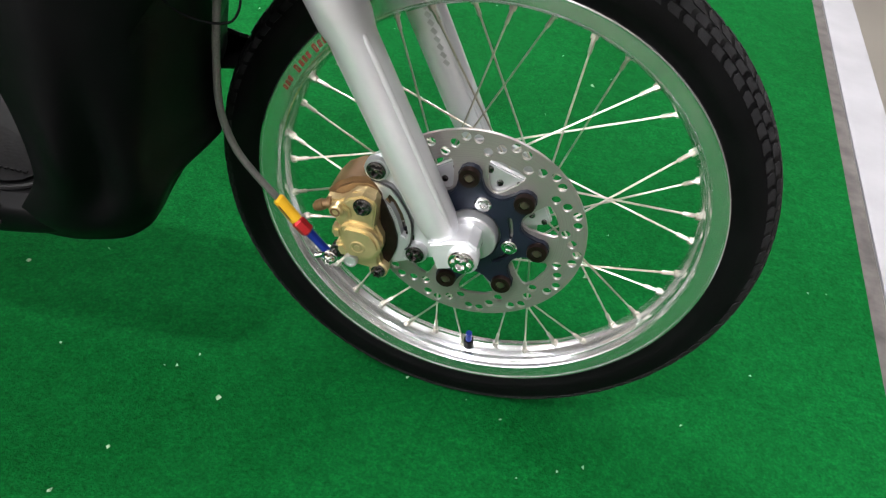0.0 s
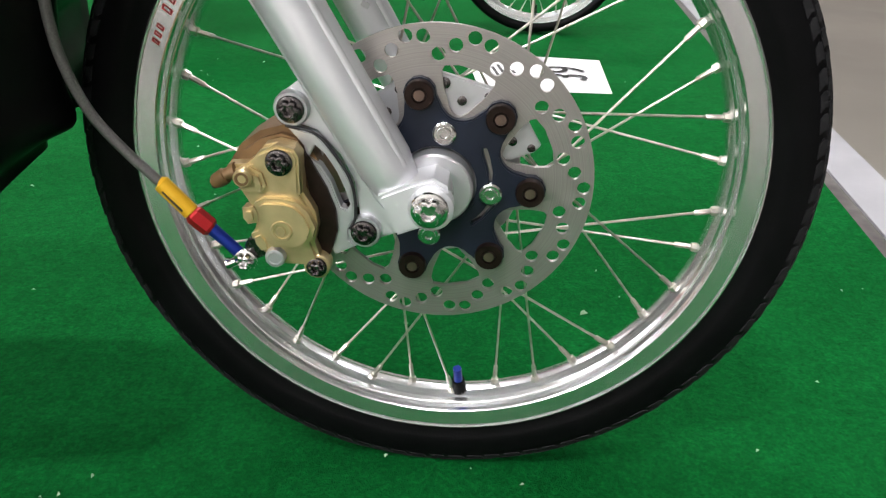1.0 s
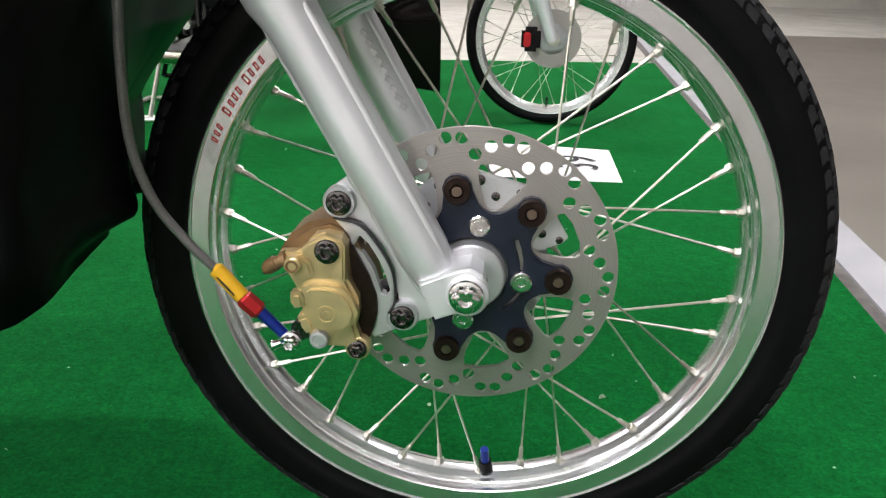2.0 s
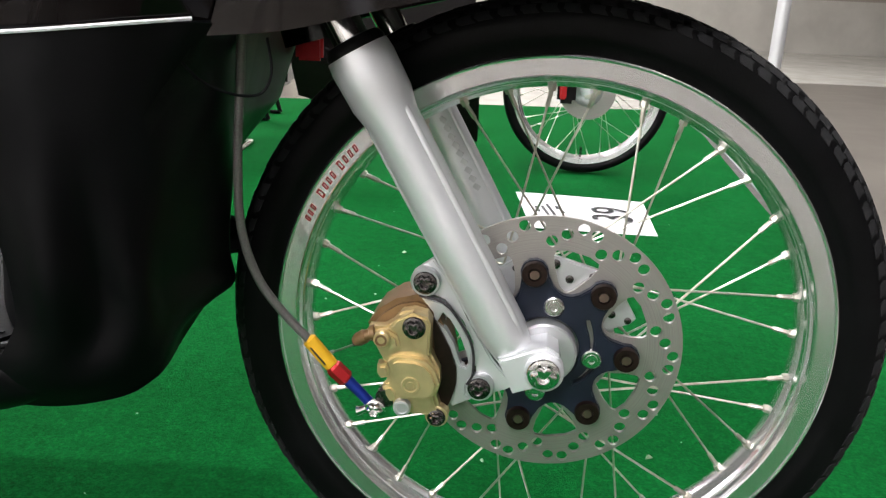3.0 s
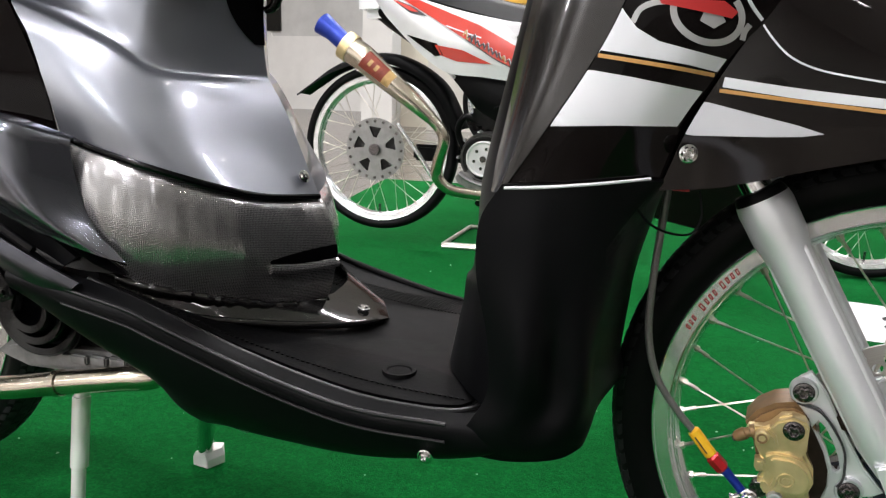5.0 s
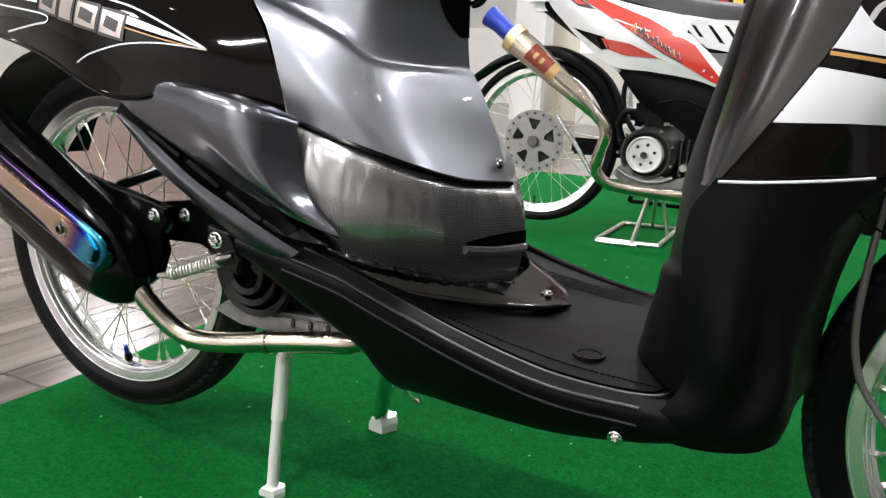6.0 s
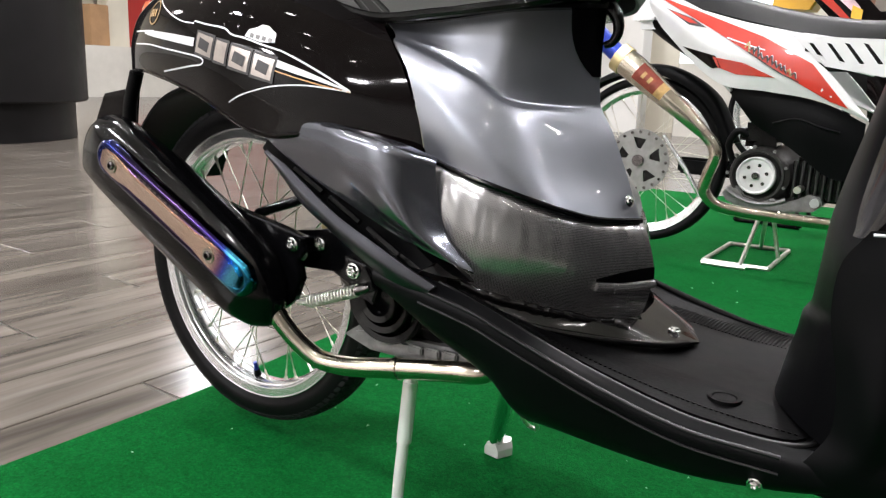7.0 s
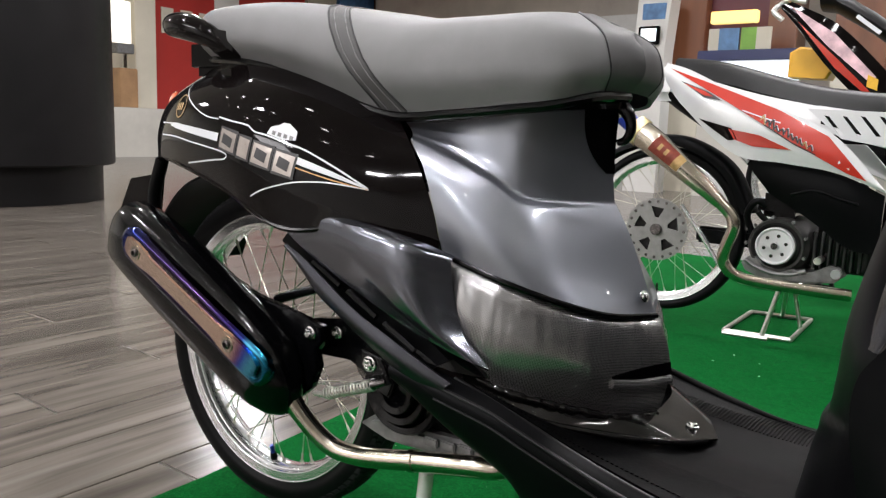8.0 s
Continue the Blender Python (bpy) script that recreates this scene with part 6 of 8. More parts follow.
for k in range(7):
    part("case_fin", box(-0.012, -0.066, -0.006, 0.012, -0.058, 0.006, 0.002), cast_grey, scooter, m=pose(-0.875 + 0.028 * k, 0, 0.255 + 0.002 * k))
part("shock_absorber", tube([(-1.16, 0.075, 0.36), (-1.10, 0.075, 0.56)], 0.016, 16), gold, scooter, "gold rear shock body")
part("brake_drum", lathe([(1e-5, -0.040), (0.03, -0.040), (0.05, -0.034), (0.066, -0.028), (0.07, -0.015), (0.06, 0.0)], 40), cast_grey, scooter, "grey rear drum cover", REAR)
part("axle_nut", lathe([(1e-5, -0.075), (0.009, -0.075), (0.011, -0.070), (0.011, -0.04), (1e-5, -0.04)], 6), steel, scooter, m=REAR, smooth=False)
part("stay_arm", tube([(-1.20, -0.045, 0.395), (-1.13, -0.045, 0.42), (-1.06, -0.045, 0.44), (-0.99, -0.045, 0.425)], 0.008, 10, 16), dark_metal, scooter)
part("frame_rail", tube([(-0.40, 0.02, 0.265), (-0.65, 0.0, 0.265), (-0.80, 0.0, 0.33), (-1.0, 0.0, 0.50)], 0.018, 14, 24), dark_metal, scooter, "black frame tube under the floor")
part("frame_rail", tube([(-0.40, 0.10, 0.265), (-0.65, 0.12, 0.265), (-0.80, 0.12, 0.33), (-1.0, 0.12, 0.50)], 0.018, 14, 24), dark_metal, scooter, "black frame tube under the floor")

# ---- centre stand ----
stand_near = part("stand_leg", tube([(-0.898, -0.036, 0.222), (-0.899, -0.046, 0.15), (-0.900, -0.058, 0.05), (-0.9, -0.062, 0.008)], [0.0085, 0.0085, 0.0085, 0.0085], 14), stand_white, scooter, "chromed centre-stand leg")
part("stand_sleeve", tube([(-0.898, -0.040, 0.196), (-0.8985, -0.051, 0.108)], 0.0108, 14), stand_white, stand_near)
part("stand_foot", loft([[(x, y, z) for x, y in ((-0.912 + k, -0.076), (-0.886 - k, -0.076), (-0.880 - k, -0.060), (-0.888, -0.050), (-0.912 + k, -0.052))] for z, k in ((0.001, 0.0), (0.008, 0.0), (0.013, 0.004))]), stand_white, stand_near, "chromed stand foot", smooth=False)
stand_far = part("stand_leg", tube([(-0.800, 0.085, 0.222), (-0.825, 0.115, 0.16), (-0.868, 0.165, 0.06), (-0.885, 0.185, 0.02)], 0.0125, 14), chrome, scooter, "chromed centre-stand leg")
part("stand_foot", loft([[(x, y, z) for x, y in ((-0.898 + k, 0.172), (-0.870 - k, 0.168), (-0.858 - k, 0.196), (-0.870, 0.212), (-0.894 + k, 0.206))] for z, k in ((0.001, 0.0), (0.014, 0.0), (0.024, 0.005))]), stand_white, stand_far, "chromed stand foot", smooth=False)
part("stand_bar", tube([(-0.90, -0.040, 0.216), (-0.865, 0.02, 0.220), (-0.80, 0.09, 0.218)], 0.010, 12), dark_metal, scooter, "black cross bar of the stand")
chain = []
for k in range(9 * 10 + 1):
    s = k / 90
    a = 2 * math.pi * k / 10
    base = Vector((-0.770, 0.08, 0.235)).lerp(Vector((-0.790, 0.110, 0.165)), s)
    chain.append(base + Vector((0.006 * math.cos(a), 0.006 * math.sin(a), 0)))
part("stand_spring", tube(chain, 0.0016, 5), steel, scooter, "rusty stand spring")
part("stand_tang", tube([(-0.790, 0.110, 0.165), (-0.815, 0.135, 0.12), (-0.835, 0.195, 0.065), (-0.822, 0.205, 0.055), (-0.812, 0.185, 0.075), (-0.80, 0.12, 0.14)], 0.0035, 8, 24), steel, scooter, "bent steel stand tang")

# ---- graphics on the bodywork ----
shield_trees = [skin(shield_up)]
fender_trees = [skin(fender)]
tail_trees = [skin(tail)]
LIFT = 0.0012
part("white_stripe", sticker(shield_trees, [(-0.271, 0.642), (-0.259, 0.628), (-0.243, 0.619), (-0.222, 0.614), (-0.1945, 0.608), (-0.2005, 0.5985), (-0.221, 0.603), (-0.289, 0.6125)], 0.0016, 0.005), white_foil, scooter, "white foil stripe")
part("orange_stripe", ribbon(shield_trees, [(-0.288, 0.6085), (-0.240, 0.602), (-0.202, 0.5962)], 0.0030, LIFT), orange_foil, scooter, "thin orange stripe")
part("white_panel", sticker(shield_trees, [(-0.294, 0.598), (-0.260, 0.593), (-0.2095, 0.584), (-0.2175, 0.571), (-0.2255, 0.557), (-0.267, 0.557), (-0.3185, 0.5545)], 0.0016, 0.005), white_foil, scooter, "white foil panel")
ring = [(-0.211 + 0.024 * math.cos(a), 0.639 + 0.0195 * math.sin(a) - 0.004 * math.cos(a)) for a in np.linspace(radians(150), radians(400), 24)]
part("badge_ring", ribbon(shield_trees, ring, 0.0048, LIFT, 50), grey_foil, scooter, "silver ring of a badge")
part("badge_core", sticker(shield_trees, [(-0.216, 0.634), (-0.206, 0.629), (-0.198, 0.634), (-0.203, 0.642), (-0.213, 0.643)]), grey_foil, scooter, "silver heart of a badge")
part("badge_bar", sticker(shield_trees, [(-0.247, 0.650), (-0.243, 0.645), (-0.194, 0.6365), (-0.190, 0.641), (-0.200, 0.648)], 0.0018), red_foil, scooter, "red bar of a badge")
part("badge_hook", ribbon(shield_trees, [(-0.2625, 0.632), (-0.258, 0.641), (-0.249, 0.6455), (-0.236, 0.647)], 0.0042, LIFT, 20), grey_foil, scooter, "silver stroke of a badge")
part("badge_hook", ribbon(shield_trees, [(-0.185, 0.622), (-0.184, 0.628), (-0.181, 0.633)], 0.0042, LIFT, 12), grey_foil, scooter, "silver stroke of a badge")
part("pin_line", ribbon(shield_trees, [(-0.190, 0.660), (-0.181, 0.646), (-0.170, 0.634)], 0.0025, LIFT, 20), white_foil, scooter)
part("shield_line", tube([(-0.354, -0.1455, 0.5035), (-0.322, -0.1475, 0.5065), (-0.278, -0.1395, 0.5115), (-0.242, -0.1195, 0.5155)], 0.0014, 6, 30), white_foil, scooter, "white line between upper and lower shield")
# fender
part("white_stripe", ribbon(fender_trees, [(-0.201, 0.5922), (-0.141, 0.5845), (-0.060, 0.577), (0.004, 0.570), (0.060, 0.562), (0.092, 0.5575)], [0.0075, 0.0075, 0.007, 0.0055, 0.0035, 0.001], LIFT, 50), white_foil, scooter, "white foil stripe")
part("orange_stripe", ribbon(fender_trees, [(-0.203, 0.5857), (-0.141, 0.579), (-0.060, 0.571), (0.004, 0.5645), (0.071, 0.5565)], [0.0028, 0.0028, 0.0027, 0.0025, 0.0015], LIFT, 50), orange_foil, scooter, "thin orange stripe")
part("silver_wedge", sticker(fender_trees, [(-0.2105, 0.5775), (-0.172, 0.5685), (-0.139, 0.561), (-0.119, 0.555), (-0.135, 0.5525), (-0.158, 0.5515), (-0.2205, 0.5505)], 0.0014, 0.006), pale_foil, scooter, "silver foil wedge")
part("pin_line", ribbon(fender_trees, [(-0.176, 0.640), (-0.164, 0.624), (-0.150, 0.611), (-0.130, 0.6025), (-0.100, 0.597), (-0.056, 0.591), (0.012, 0.580), (0.050, 0.571), (0.080, 0.562)], 0.0015, LIFT, 70), white_foil, scooter, "white pin line")
# tail
part("white_stripe", ribbon(tail_trees, [(-1.365, 0.661), (-1.330, 0.659), (-1.262, 0.653), (-1.197, 0.6465)], [0.002, 0.008, 0.0105, 0.0115], LIFT, 40), white_foil, scooter, "white foil stripe")
part("pin_line", ribbon(tail_trees, [(-1.415, 0.664), (-1.365, 0.6635), (-1.325, 0.663)], 0.0022, LIFT, 20), white_foil, scooter)
part("pin_line", ribbon(tail_trees, [(-1.410, 0.645), (-1.340, 0.6435), (-1.286, 0.638), (-1.220, 0.6315), (-1.184, 0.627), (-1.171, 0.6225), (-1.176, 0.6175), (-1.207, 0.6145), (-1.260, 0.609), (-1.298, 0.605)], 0.0023, LIFT, 80), white_foil, scooter, "white pin line with a hairpin end")
part("pin_line", ribbon(tail_trees, [(-1.330, 0.738), (-1.350, 0.728), (-1.322, 0.706), (-1.275, 0.686), (-1.235, 0.675), (-1.203, 0.672)], 0.0019, LIFT, 50), white_foil, scooter, "curved white pin line")
part("pin_line", ribbon(tail_trees, [(-1.203, 0.675), (-1.172, 0.670), (-1.133, 0.6645), (-1.118, 0.657), (-1.095, 0.653), (-1.062, 0.6445), (-1.028, 0.636), (-0.974, 0.614), (-0.932, 0.593)], 0.0022, LIFT, 80), white_foil, scooter, "white pin line above the lettering")
part("white_stripe", ribbon(tail_trees, [(-1.044, 0.6245), (-1.010, 0.6155), (-0.975, 0.606), (-0.930, 0.592)], [0.009, 0.008, 0.0055, 0.001], LIFT, 40), white_foil, scooter, "white foil stripe")
part("orange_stripe", ribbon(tail_trees, [(-1.046, 0.6155), (-1.010, 0.607), (-0.975, 0.5995), (-0.930, 0.591)], 0.0016, LIFT, 40), orange_foil, scooter, "thin tan line")
part("pin_line", ribbon(tail_trees, [(-1.119, 0.570), (-1.097, 0.579), (-1.075, 0.5855), (-1.037, 0.594), (-0.994, 0.597), (-0.960, 0.595), (-0.930, 0.5915)], 0.0019, LIFT, 60), white_foil, scooter, "white swoosh line")


# the model name, drawn as four plain silver plates with dark borders
for x0, w in ((-1.190, 0.036), (-1.146, 0.022), (-1.115, 0.034), (-1.073, 0.032)):
    z0 = 0.634 - 0.225 * (x0 + 1.191)
    for grow, mat, lift in ((0.0035, dark_foil, 0.0016), (0.0, tan_foil, 0.0022), (-0.0065, dark_foil, 0.0028)):
        if w < 0.03 and grow < 0:
            continue
        pts = [(x0 - grow, z0 - grow), (x0 + w + grow, z0 - 0.22 * w - grow), (x0 + w + grow + 0.003, z0 + 0.026 - 0.22 * w + grow), (x0 - grow + 0.003, z0 + 0.026 + grow)]
        part("name_plate", sticker(tail_trees, pts, lift, 0.006), mat, scooter, "plain silver plate of the model lettering")
part("badge_plate", sticker(tail_trees, [(-1.094, 0.655), (-1.090, 0.664), (-1.078, 0.6665), (-1.072, 0.670), (-1.062, 0.6685), (-1.047, 0.659), (-1.045, 0.6475), (-1.066, 0.6475)], 0.0016), white_foil, scooter, "small white badge")
for k in range(4):
    x0 = -1.085 + 0.010 * k
    part("badge_bar", sticker(tail_trees, [(x0, 0.6595 - 0.002 * k), (x0 + 0.006, 0.658 - 0.002 * k), (x0 + 0.006, 0.653 - 0.002 * k), (x0, 0.6545 - 0.002 * k)], 0.0024, 0.006), cast_grey, scooter, "grey print on the badge")

badge = [(-1.335 + 0.017 * math.cos(a), 0.690 + 0.017 * math.sin(a)) for a in np.linspace(0, 2 * math.pi, 25)]
part("round_badge", ribbon(tail_trees, badge, 0.0024, LIFT, 60), badge_gold, scooter, "thin gold ring of a round badge")
for k in range(3):
    x0 = -1.3455 + 0.0075 * k
    part("badge_bar", sticker(tail_trees, [(x0, 0.684), (x0 + 0.005, 0.684), (x0 + 0.005, 0.695), (x0, 0.695)], 0.002, 0.006), badge_gold, scooter, "gold print of the round badge")

# ---- paper sheet with a number on the carpet ----
sheet_paper = thing("number_sheet", "white paper sheet printed with the number 39 lying on the carpet", "paper", pose(0, 0, 0))
bm = bmesh.new()
gp = np.array([[(0.104 + 0.366 * u + (0.011 - 0.05 * u) * v, 1.673 - 0.062 * u - (0.392 - 0.045 * u) * v, 0.0022 + 0.0015 * math.sin(3 * u + 2 * v)) for v in np.linspace(0, 1, 8)] for u in np.linspace(0, 1, 8)])
part("sheet", sheet(gp, 0.0006, (0, 0, -1)), paper, sheet_paper)
txt = bpy.data.curves.new("number", "FONT")
txt.body, txt.size, txt.align_x, txt.align_y, txt.extrude = "39", 0.155, "CENTER", "CENTER", 0.0
tob = new("number", txt)
dg = bpy.context.evaluated_depsgraph_get()
tme = bpy.data.meshes.new_from_object(tob.evaluated_get(dg))
bpy.data.objects.remove(tob)
tme.materials.clear()
tme.materials.append(ink)
part("printed_number", tme, None, sheet_paper, "black printed number 39", pose(0.355, 1.445, 0.0052, 0, 0, 83))
for k, (dx, w) in enumerate(((0.0, 0.11), (0.016, 0.12), (0.036, 0.035), (0.046, 0.03), (-0.02, 0.06))):
    part("printed_line", box(-0.004, -w / 2, 0, 0.004, w / 2, 0.0006), ink, sheet_paper, "line of small print", pose(0.170 + dx, 1.45 + 0.02 * (k % 3), 0.0048, 0, 0, 5), smooth=False)

# lint and scraps on the carpet
rng = random.Random(5)
bm = bmesh.new()
for k in range(150):
    x, y = rng.uniform(-1.4, 0.55), rng.uniform(-0.6, 1.6)
    r = rng.uniform(0.0012, 0.0035) * (2.0 if k % 17 == 0 else 1.0)
    a0 = rng.uniform(0, 6)
    n = rng.choice((3, 4, 5))
    ring0 = [bm.verts.new((x + r * rng.uniform(0.5, 1.4) * math.cos(a0 + 6.283 * i / n), y + r * rng.uniform(0.5, 1.4) * math.sin(a0 + 6.283 * i / n), 0.002 + rng.uniform(0, 0.003))) for i in range(n)]
    tip = bm.verts.new((x, y, 0.004 + r * 0.6))
    for i in range(n):
        bm.faces.new((ring0[i], ring0[(i + 1) % n], tip))
tagged(new("carpet_lint", mesh_of("carpet_lint", bm, painted("pale_lint", (0.35, 0.5, 0.32), 0.8, amount=0.4, scale=60), False)), "small pale scraps of lint on the carpet", "lint", kind="stuff")
bm = bmesh.new()
for k in range(70000):
    x, y = rng.uniform(-1.45, 0.62), rng.uniform(-0.75, 1.1)
    if x > 0.55 + 0.168 * y:
        continue
    a, ln, h = rng.uniform(0, 6.283), rng.uniform(0.002, 0.006), rng.uniform(0.001, 0.004)
    c, s = math.cos(a) * ln, math.sin(a) * ln
    w = 0.0004
    v = [bm.verts.new(q) for q in ((x - s / ln * w, y + c / ln * w, 0), (x + s / ln * w, y - c / ln * w, 0), (x + c, y + s, h))]
    bm.faces.new(v)
tagged(new("carpet_pile", mesh_of("carpet_pile", bm, carpet_green, False)), "short fuzzy green carpet fibres", "carpet pile", kind="stuff")

# ---- motorcycle behind: white and red, on a paddock frame ----
def bar(name, pts, r, mat, parent, label="", n=10, smooth=0):
    return part(name, tube(pts, r, n, smooth), mat, parent, label)


moto = thing("motorcycle", "white and red customised motorcycle propped on a wire paddock stand", "motorcycle")
far_tyre = tyre_mesh(0.2585, 0.027, 0.023, "tyre_far", 0.0)
far_rim = rim_mesh("rim_far", 0.046, alu)


def plain_wheel(name, parent, m, label):
    w = part(name, far_rim, None, parent, label, m)
    part("tyre", far_tyre[0], None, w, "black tyre")
    part("hub", lathe([(0.008, -0.02), (0.05, -0.012), (0.056, -0.002), (0.056, 0.05), (0.05, 0.06), (0.008, 0.066)], 32), alu_cast, w, "silver hub")
    base = [spoke_mesh("spoke", math.radians(7 + 10 * k), 1 if k % 2 else -1, -1 if (k // 2) % 2 else 1, 0.023, 0.050, 0.026) for k in range(4)]
    for k in range(36):
        part("spoke", base[k % 4], None, w, m=pose(0, 0, 0, 0, -(k // 4) * 40.0, 0))
    part("valve_cap", tube([(0.0, 0.02, -0.203), (0.0, 0.018, -0.178)], 0.004, 8), dark_bolt, w, "dark valve cap")
    return w


rw = plain_wheel("rear_wheel", moto, pose(-1.325, 1.905, 0.338) @ Matrix.Diagonal((1.165, 1.0, 1.165, 1.0)), "polished spoked rear wheel")
fw = plain_wheel("front_wheel", moto, pose(0.338, 1.985, 0.278, 0, 0, -3) @ Matrix.Diagonal((1.06, 1.0, 1.06, 1.0)), "polished spoked front wheel")
# star-shaped sprocket cover and disc of the rear wheel
loops = [circle(0, 0, 0.098, 64), circle(0, 0, 0.012, 16)]
for k in range(5):
    a = radians(90 + 72 * k)
    loops.append([(0.070 * math.cos(a - 0.30), 0.070 * math.sin(a - 0.30)), (0.076 * math.cos(a + 0.30), 0.076 * math.sin(a + 0.30)), (0.040 * math.cos(a + 0.20), 0.040 * math.sin(a + 0.20)), (0.036 * math.cos(a - 0.12), 0.036 * math.sin(a - 0.12))])
part("brake_disc", plate(loops, -0.034, -0.030), painted("grey_disc", (0.26, 0.255, 0.25), 0.42, metal=0.6, amount=0.15, scale=40), rw, "grey slotted rear disc")
# drilled holes drawn as dark discs, shade in colour only
for k in range(20):
    a = 2 * math.pi * k / 20
    part("disc_hole", lathe(disc_profile(0.005, -0.0352, -0.0335), 8), dark_bolt, rw, m=pose(0.088 * math.cos(a), 0, 0.088 * math.sin(a)))
part("disc_hub", lathe(disc_profile(0.018, -0.045, -0.03), 20), dark_bolt, rw)
part("disc_back", lathe(disc_profile(0.075, -0.026, -0.022), 32), dark_metal, rw)
# front: small disc, fork leg, caliper and black guard
part("brake_disc", plate([circle(0, 0, 0.085, 48), circle(0, 0, 0.045, 32)], -0.034, -0.030), disc_steel, fw, "front disc")
part("axle_nut", lathe(disc_profile(0.02, -0.075, -0.03), 6), steel, fw, smooth=False)
bar("fork_leg", [(0.330, 1.915, 0.275), (0.245, 1.915, 0.520), (0.20, 1.915, 0.66)], [0.020, 0.024, 0.024], alu_paint, moto, "silver fork leg", 16)
bar("fork_leg", [(0.330, 2.100, 0.275), (0.245, 2.100, 0.520), (0.20, 2.100, 0.66)], [0.020, 0.024, 0.024], alu_paint, moto, "silver fork leg", 16)
part("front_caliper", box(0.235, 1.915, 0.24, 0.295, 1.955, 0.315, 0.012), dark_metal, moto, "dark front caliper")
part("caliper_badge", box(0.24, 1.905, 0.255, 0.262, 1.914, 0.30, 0.004), red_anod, moto)
part("front_guard", sheet(surface([[(0.30 + 0.30 * math.cos(a), 1.955, 0.285 + 0.30 * math.sin(a)), (0.30 + 0.315 * math.cos(a), 2.01, 0.285 + 0.315 * math.sin(a)), (0.30 + 0.30 * math.cos(a), 2.065, 0.285 + 0.30 * math.sin(a))] for a in np.linspace(radians(40), radians(150), 7)], 24, 8), 0.003, (0, 0, -1)), gloss_black, moto, "black front mudguard")
# white front-side fairing with red tail
body_rows = [
    [(-1.305, 1.80, 0.925), (-1.22, 1.785, 0.900), (-1.05, 1.755, 0.822), (-0.88, 1.745, 0.760), (-0.74, 1.745, 0.690), (-0.60, 1.75, 0.545)],
    [(-1.310, 1.79, 0.895), (-1.23, 1.765, 0.845), (-1.06, 1.735, 0.735), (-0.90, 1.730, 0.685), (-0.76, 1.735, 0.630), (-0.595, 1.745, 0.538)],
    [(-1.300, 1.80, 0.855), (-1.24, 1.785, 0.785), (-1.04, 1.755, 0.625), (-0.88, 1.745, 0.603), (-0.73, 1.745, 0.582), (-0.59, 1.75, 0.530)],
]
bg = surface(body_rows, 18, 40)
fair = part("side_fairing", sheet(bg, 0.006, (0, 1, 0)), white_paint, moto, "white side fairing with red flashes")
part("side_fairing", sheet(mirrored(bg, 1.95), 0.006, (0, -1, 0)), white_paint, moto, "white side fairing with red flashes")
ft = [skin(fair)]
part("red_flash", sticker(ft, [(-1.285, 0.905), (-1.13, 0.850), (-0.91, 0.768), (-0.76, 0.690), (-0.645, 0.562), (-0.70, 0.582), (-0.83, 0.652), (-1.07, 0.790)], 0.003, 0.03), red_paint, moto, "red flash")
part("red_flash", sticker(ft, [(-1.06, 0.705), (-0.96, 0.688), (-0.86, 0.645), (-0.98, 0.652), (-1.04, 0.672)], 0.003, 0.03), red_paint, moto, "red flash")
part("black_flash", sticker(ft, [(-1.17, 0.738), (-1.05, 0.708), (-1.03, 0.672), (-1.06, 0.668)], 0.003, 0.03), gloss_black, moto, "black flash")
part("tail_flash", sticker(ft, [(-1.24, 0.862), (-1.14, 0.825), (-1.09, 0.795), (-1.15, 0.805)], 0.003, 0.03), dark_foil, moto, "dark flash")
part("tail_flash", sticker(ft, [(-1.23, 0.855), (-1.15, 0.826), (-1.12, 0.808), (-1.15, 0.812)], 0.0045, 0.03), red_paint, moto)
rng_ink = random.Random(5)
# looping script along the red band: pale edge, dark pen strokes, brassy first and last loops
path = [(-0.958 + 0.0145 * k, 0.731 - 0.0078 * k) for k in range(12)]
for k, (x0, z0) in enumerate(path[:-1]):
    up = (0.019, 0.011, 0.021, 0.010, 0.009, 0.018, 0.010, 0.009, 0.012, 0.010, 0.008)[k]
    lean = rng_ink.uniform(0.004, 0.009)
    stroke = [(x0 - 0.002, z0 + up * 0.2), (x0 + lean, z0 + up), (x0 + lean + 0.003, z0 + up * 0.1), (x0 + 0.013, z0 - 0.010)]
    part("script_bar", ribbon(ft, [(x + 0.0015, z + 0.0025) for x, z in stroke], 0.0026, 0.0040, 14), white_foil, moto, "pale edge of a script badge")
    part("script_bar", ribbon(ft, stroke, rng_ink.uniform(0.0036, 0.0050), 0.0052, 14), badge_gold if k in (0, 9) else ink, moto, "pen stroke of a script badge")
part("script_bar", ribbon(ft, [(-0.950, 0.722), (-0.900, 0.692), (-0.850, 0.662), (-0.790, 0.634)], 0.0034, 0.0046, 40), ink, moto, "dark underline of a script badge")
part("white_line", ribbon(ft, [(-1.02, 0.765), (-0.95, 0.742), (-0.90, 0.728)], 0.004, 0.005, 20), white_foil, moto)
part("lower_cover", sheet(surface([[(-1.03, 1.80, 0.618), (-0.87, 1.79, 0.602), (-0.72, 1.79, 0.575), (-0.60, 1.80, 0.52)], [(-0.97, 1.80, 0.550), (-0.83, 1.78, 0.525), (-0.70, 1.78, 0.490), (-0.60, 1.80, 0.44)],
                                   [(-0.93, 1.81, 0.500), (-0.80, 1.79, 0.430), (-0.68, 1.79, 0.350), (-0.60, 1.80, 0.34)]], 14, 20), 0.01, (0, 1, 0)), matte_black, moto, "black lower side cover")
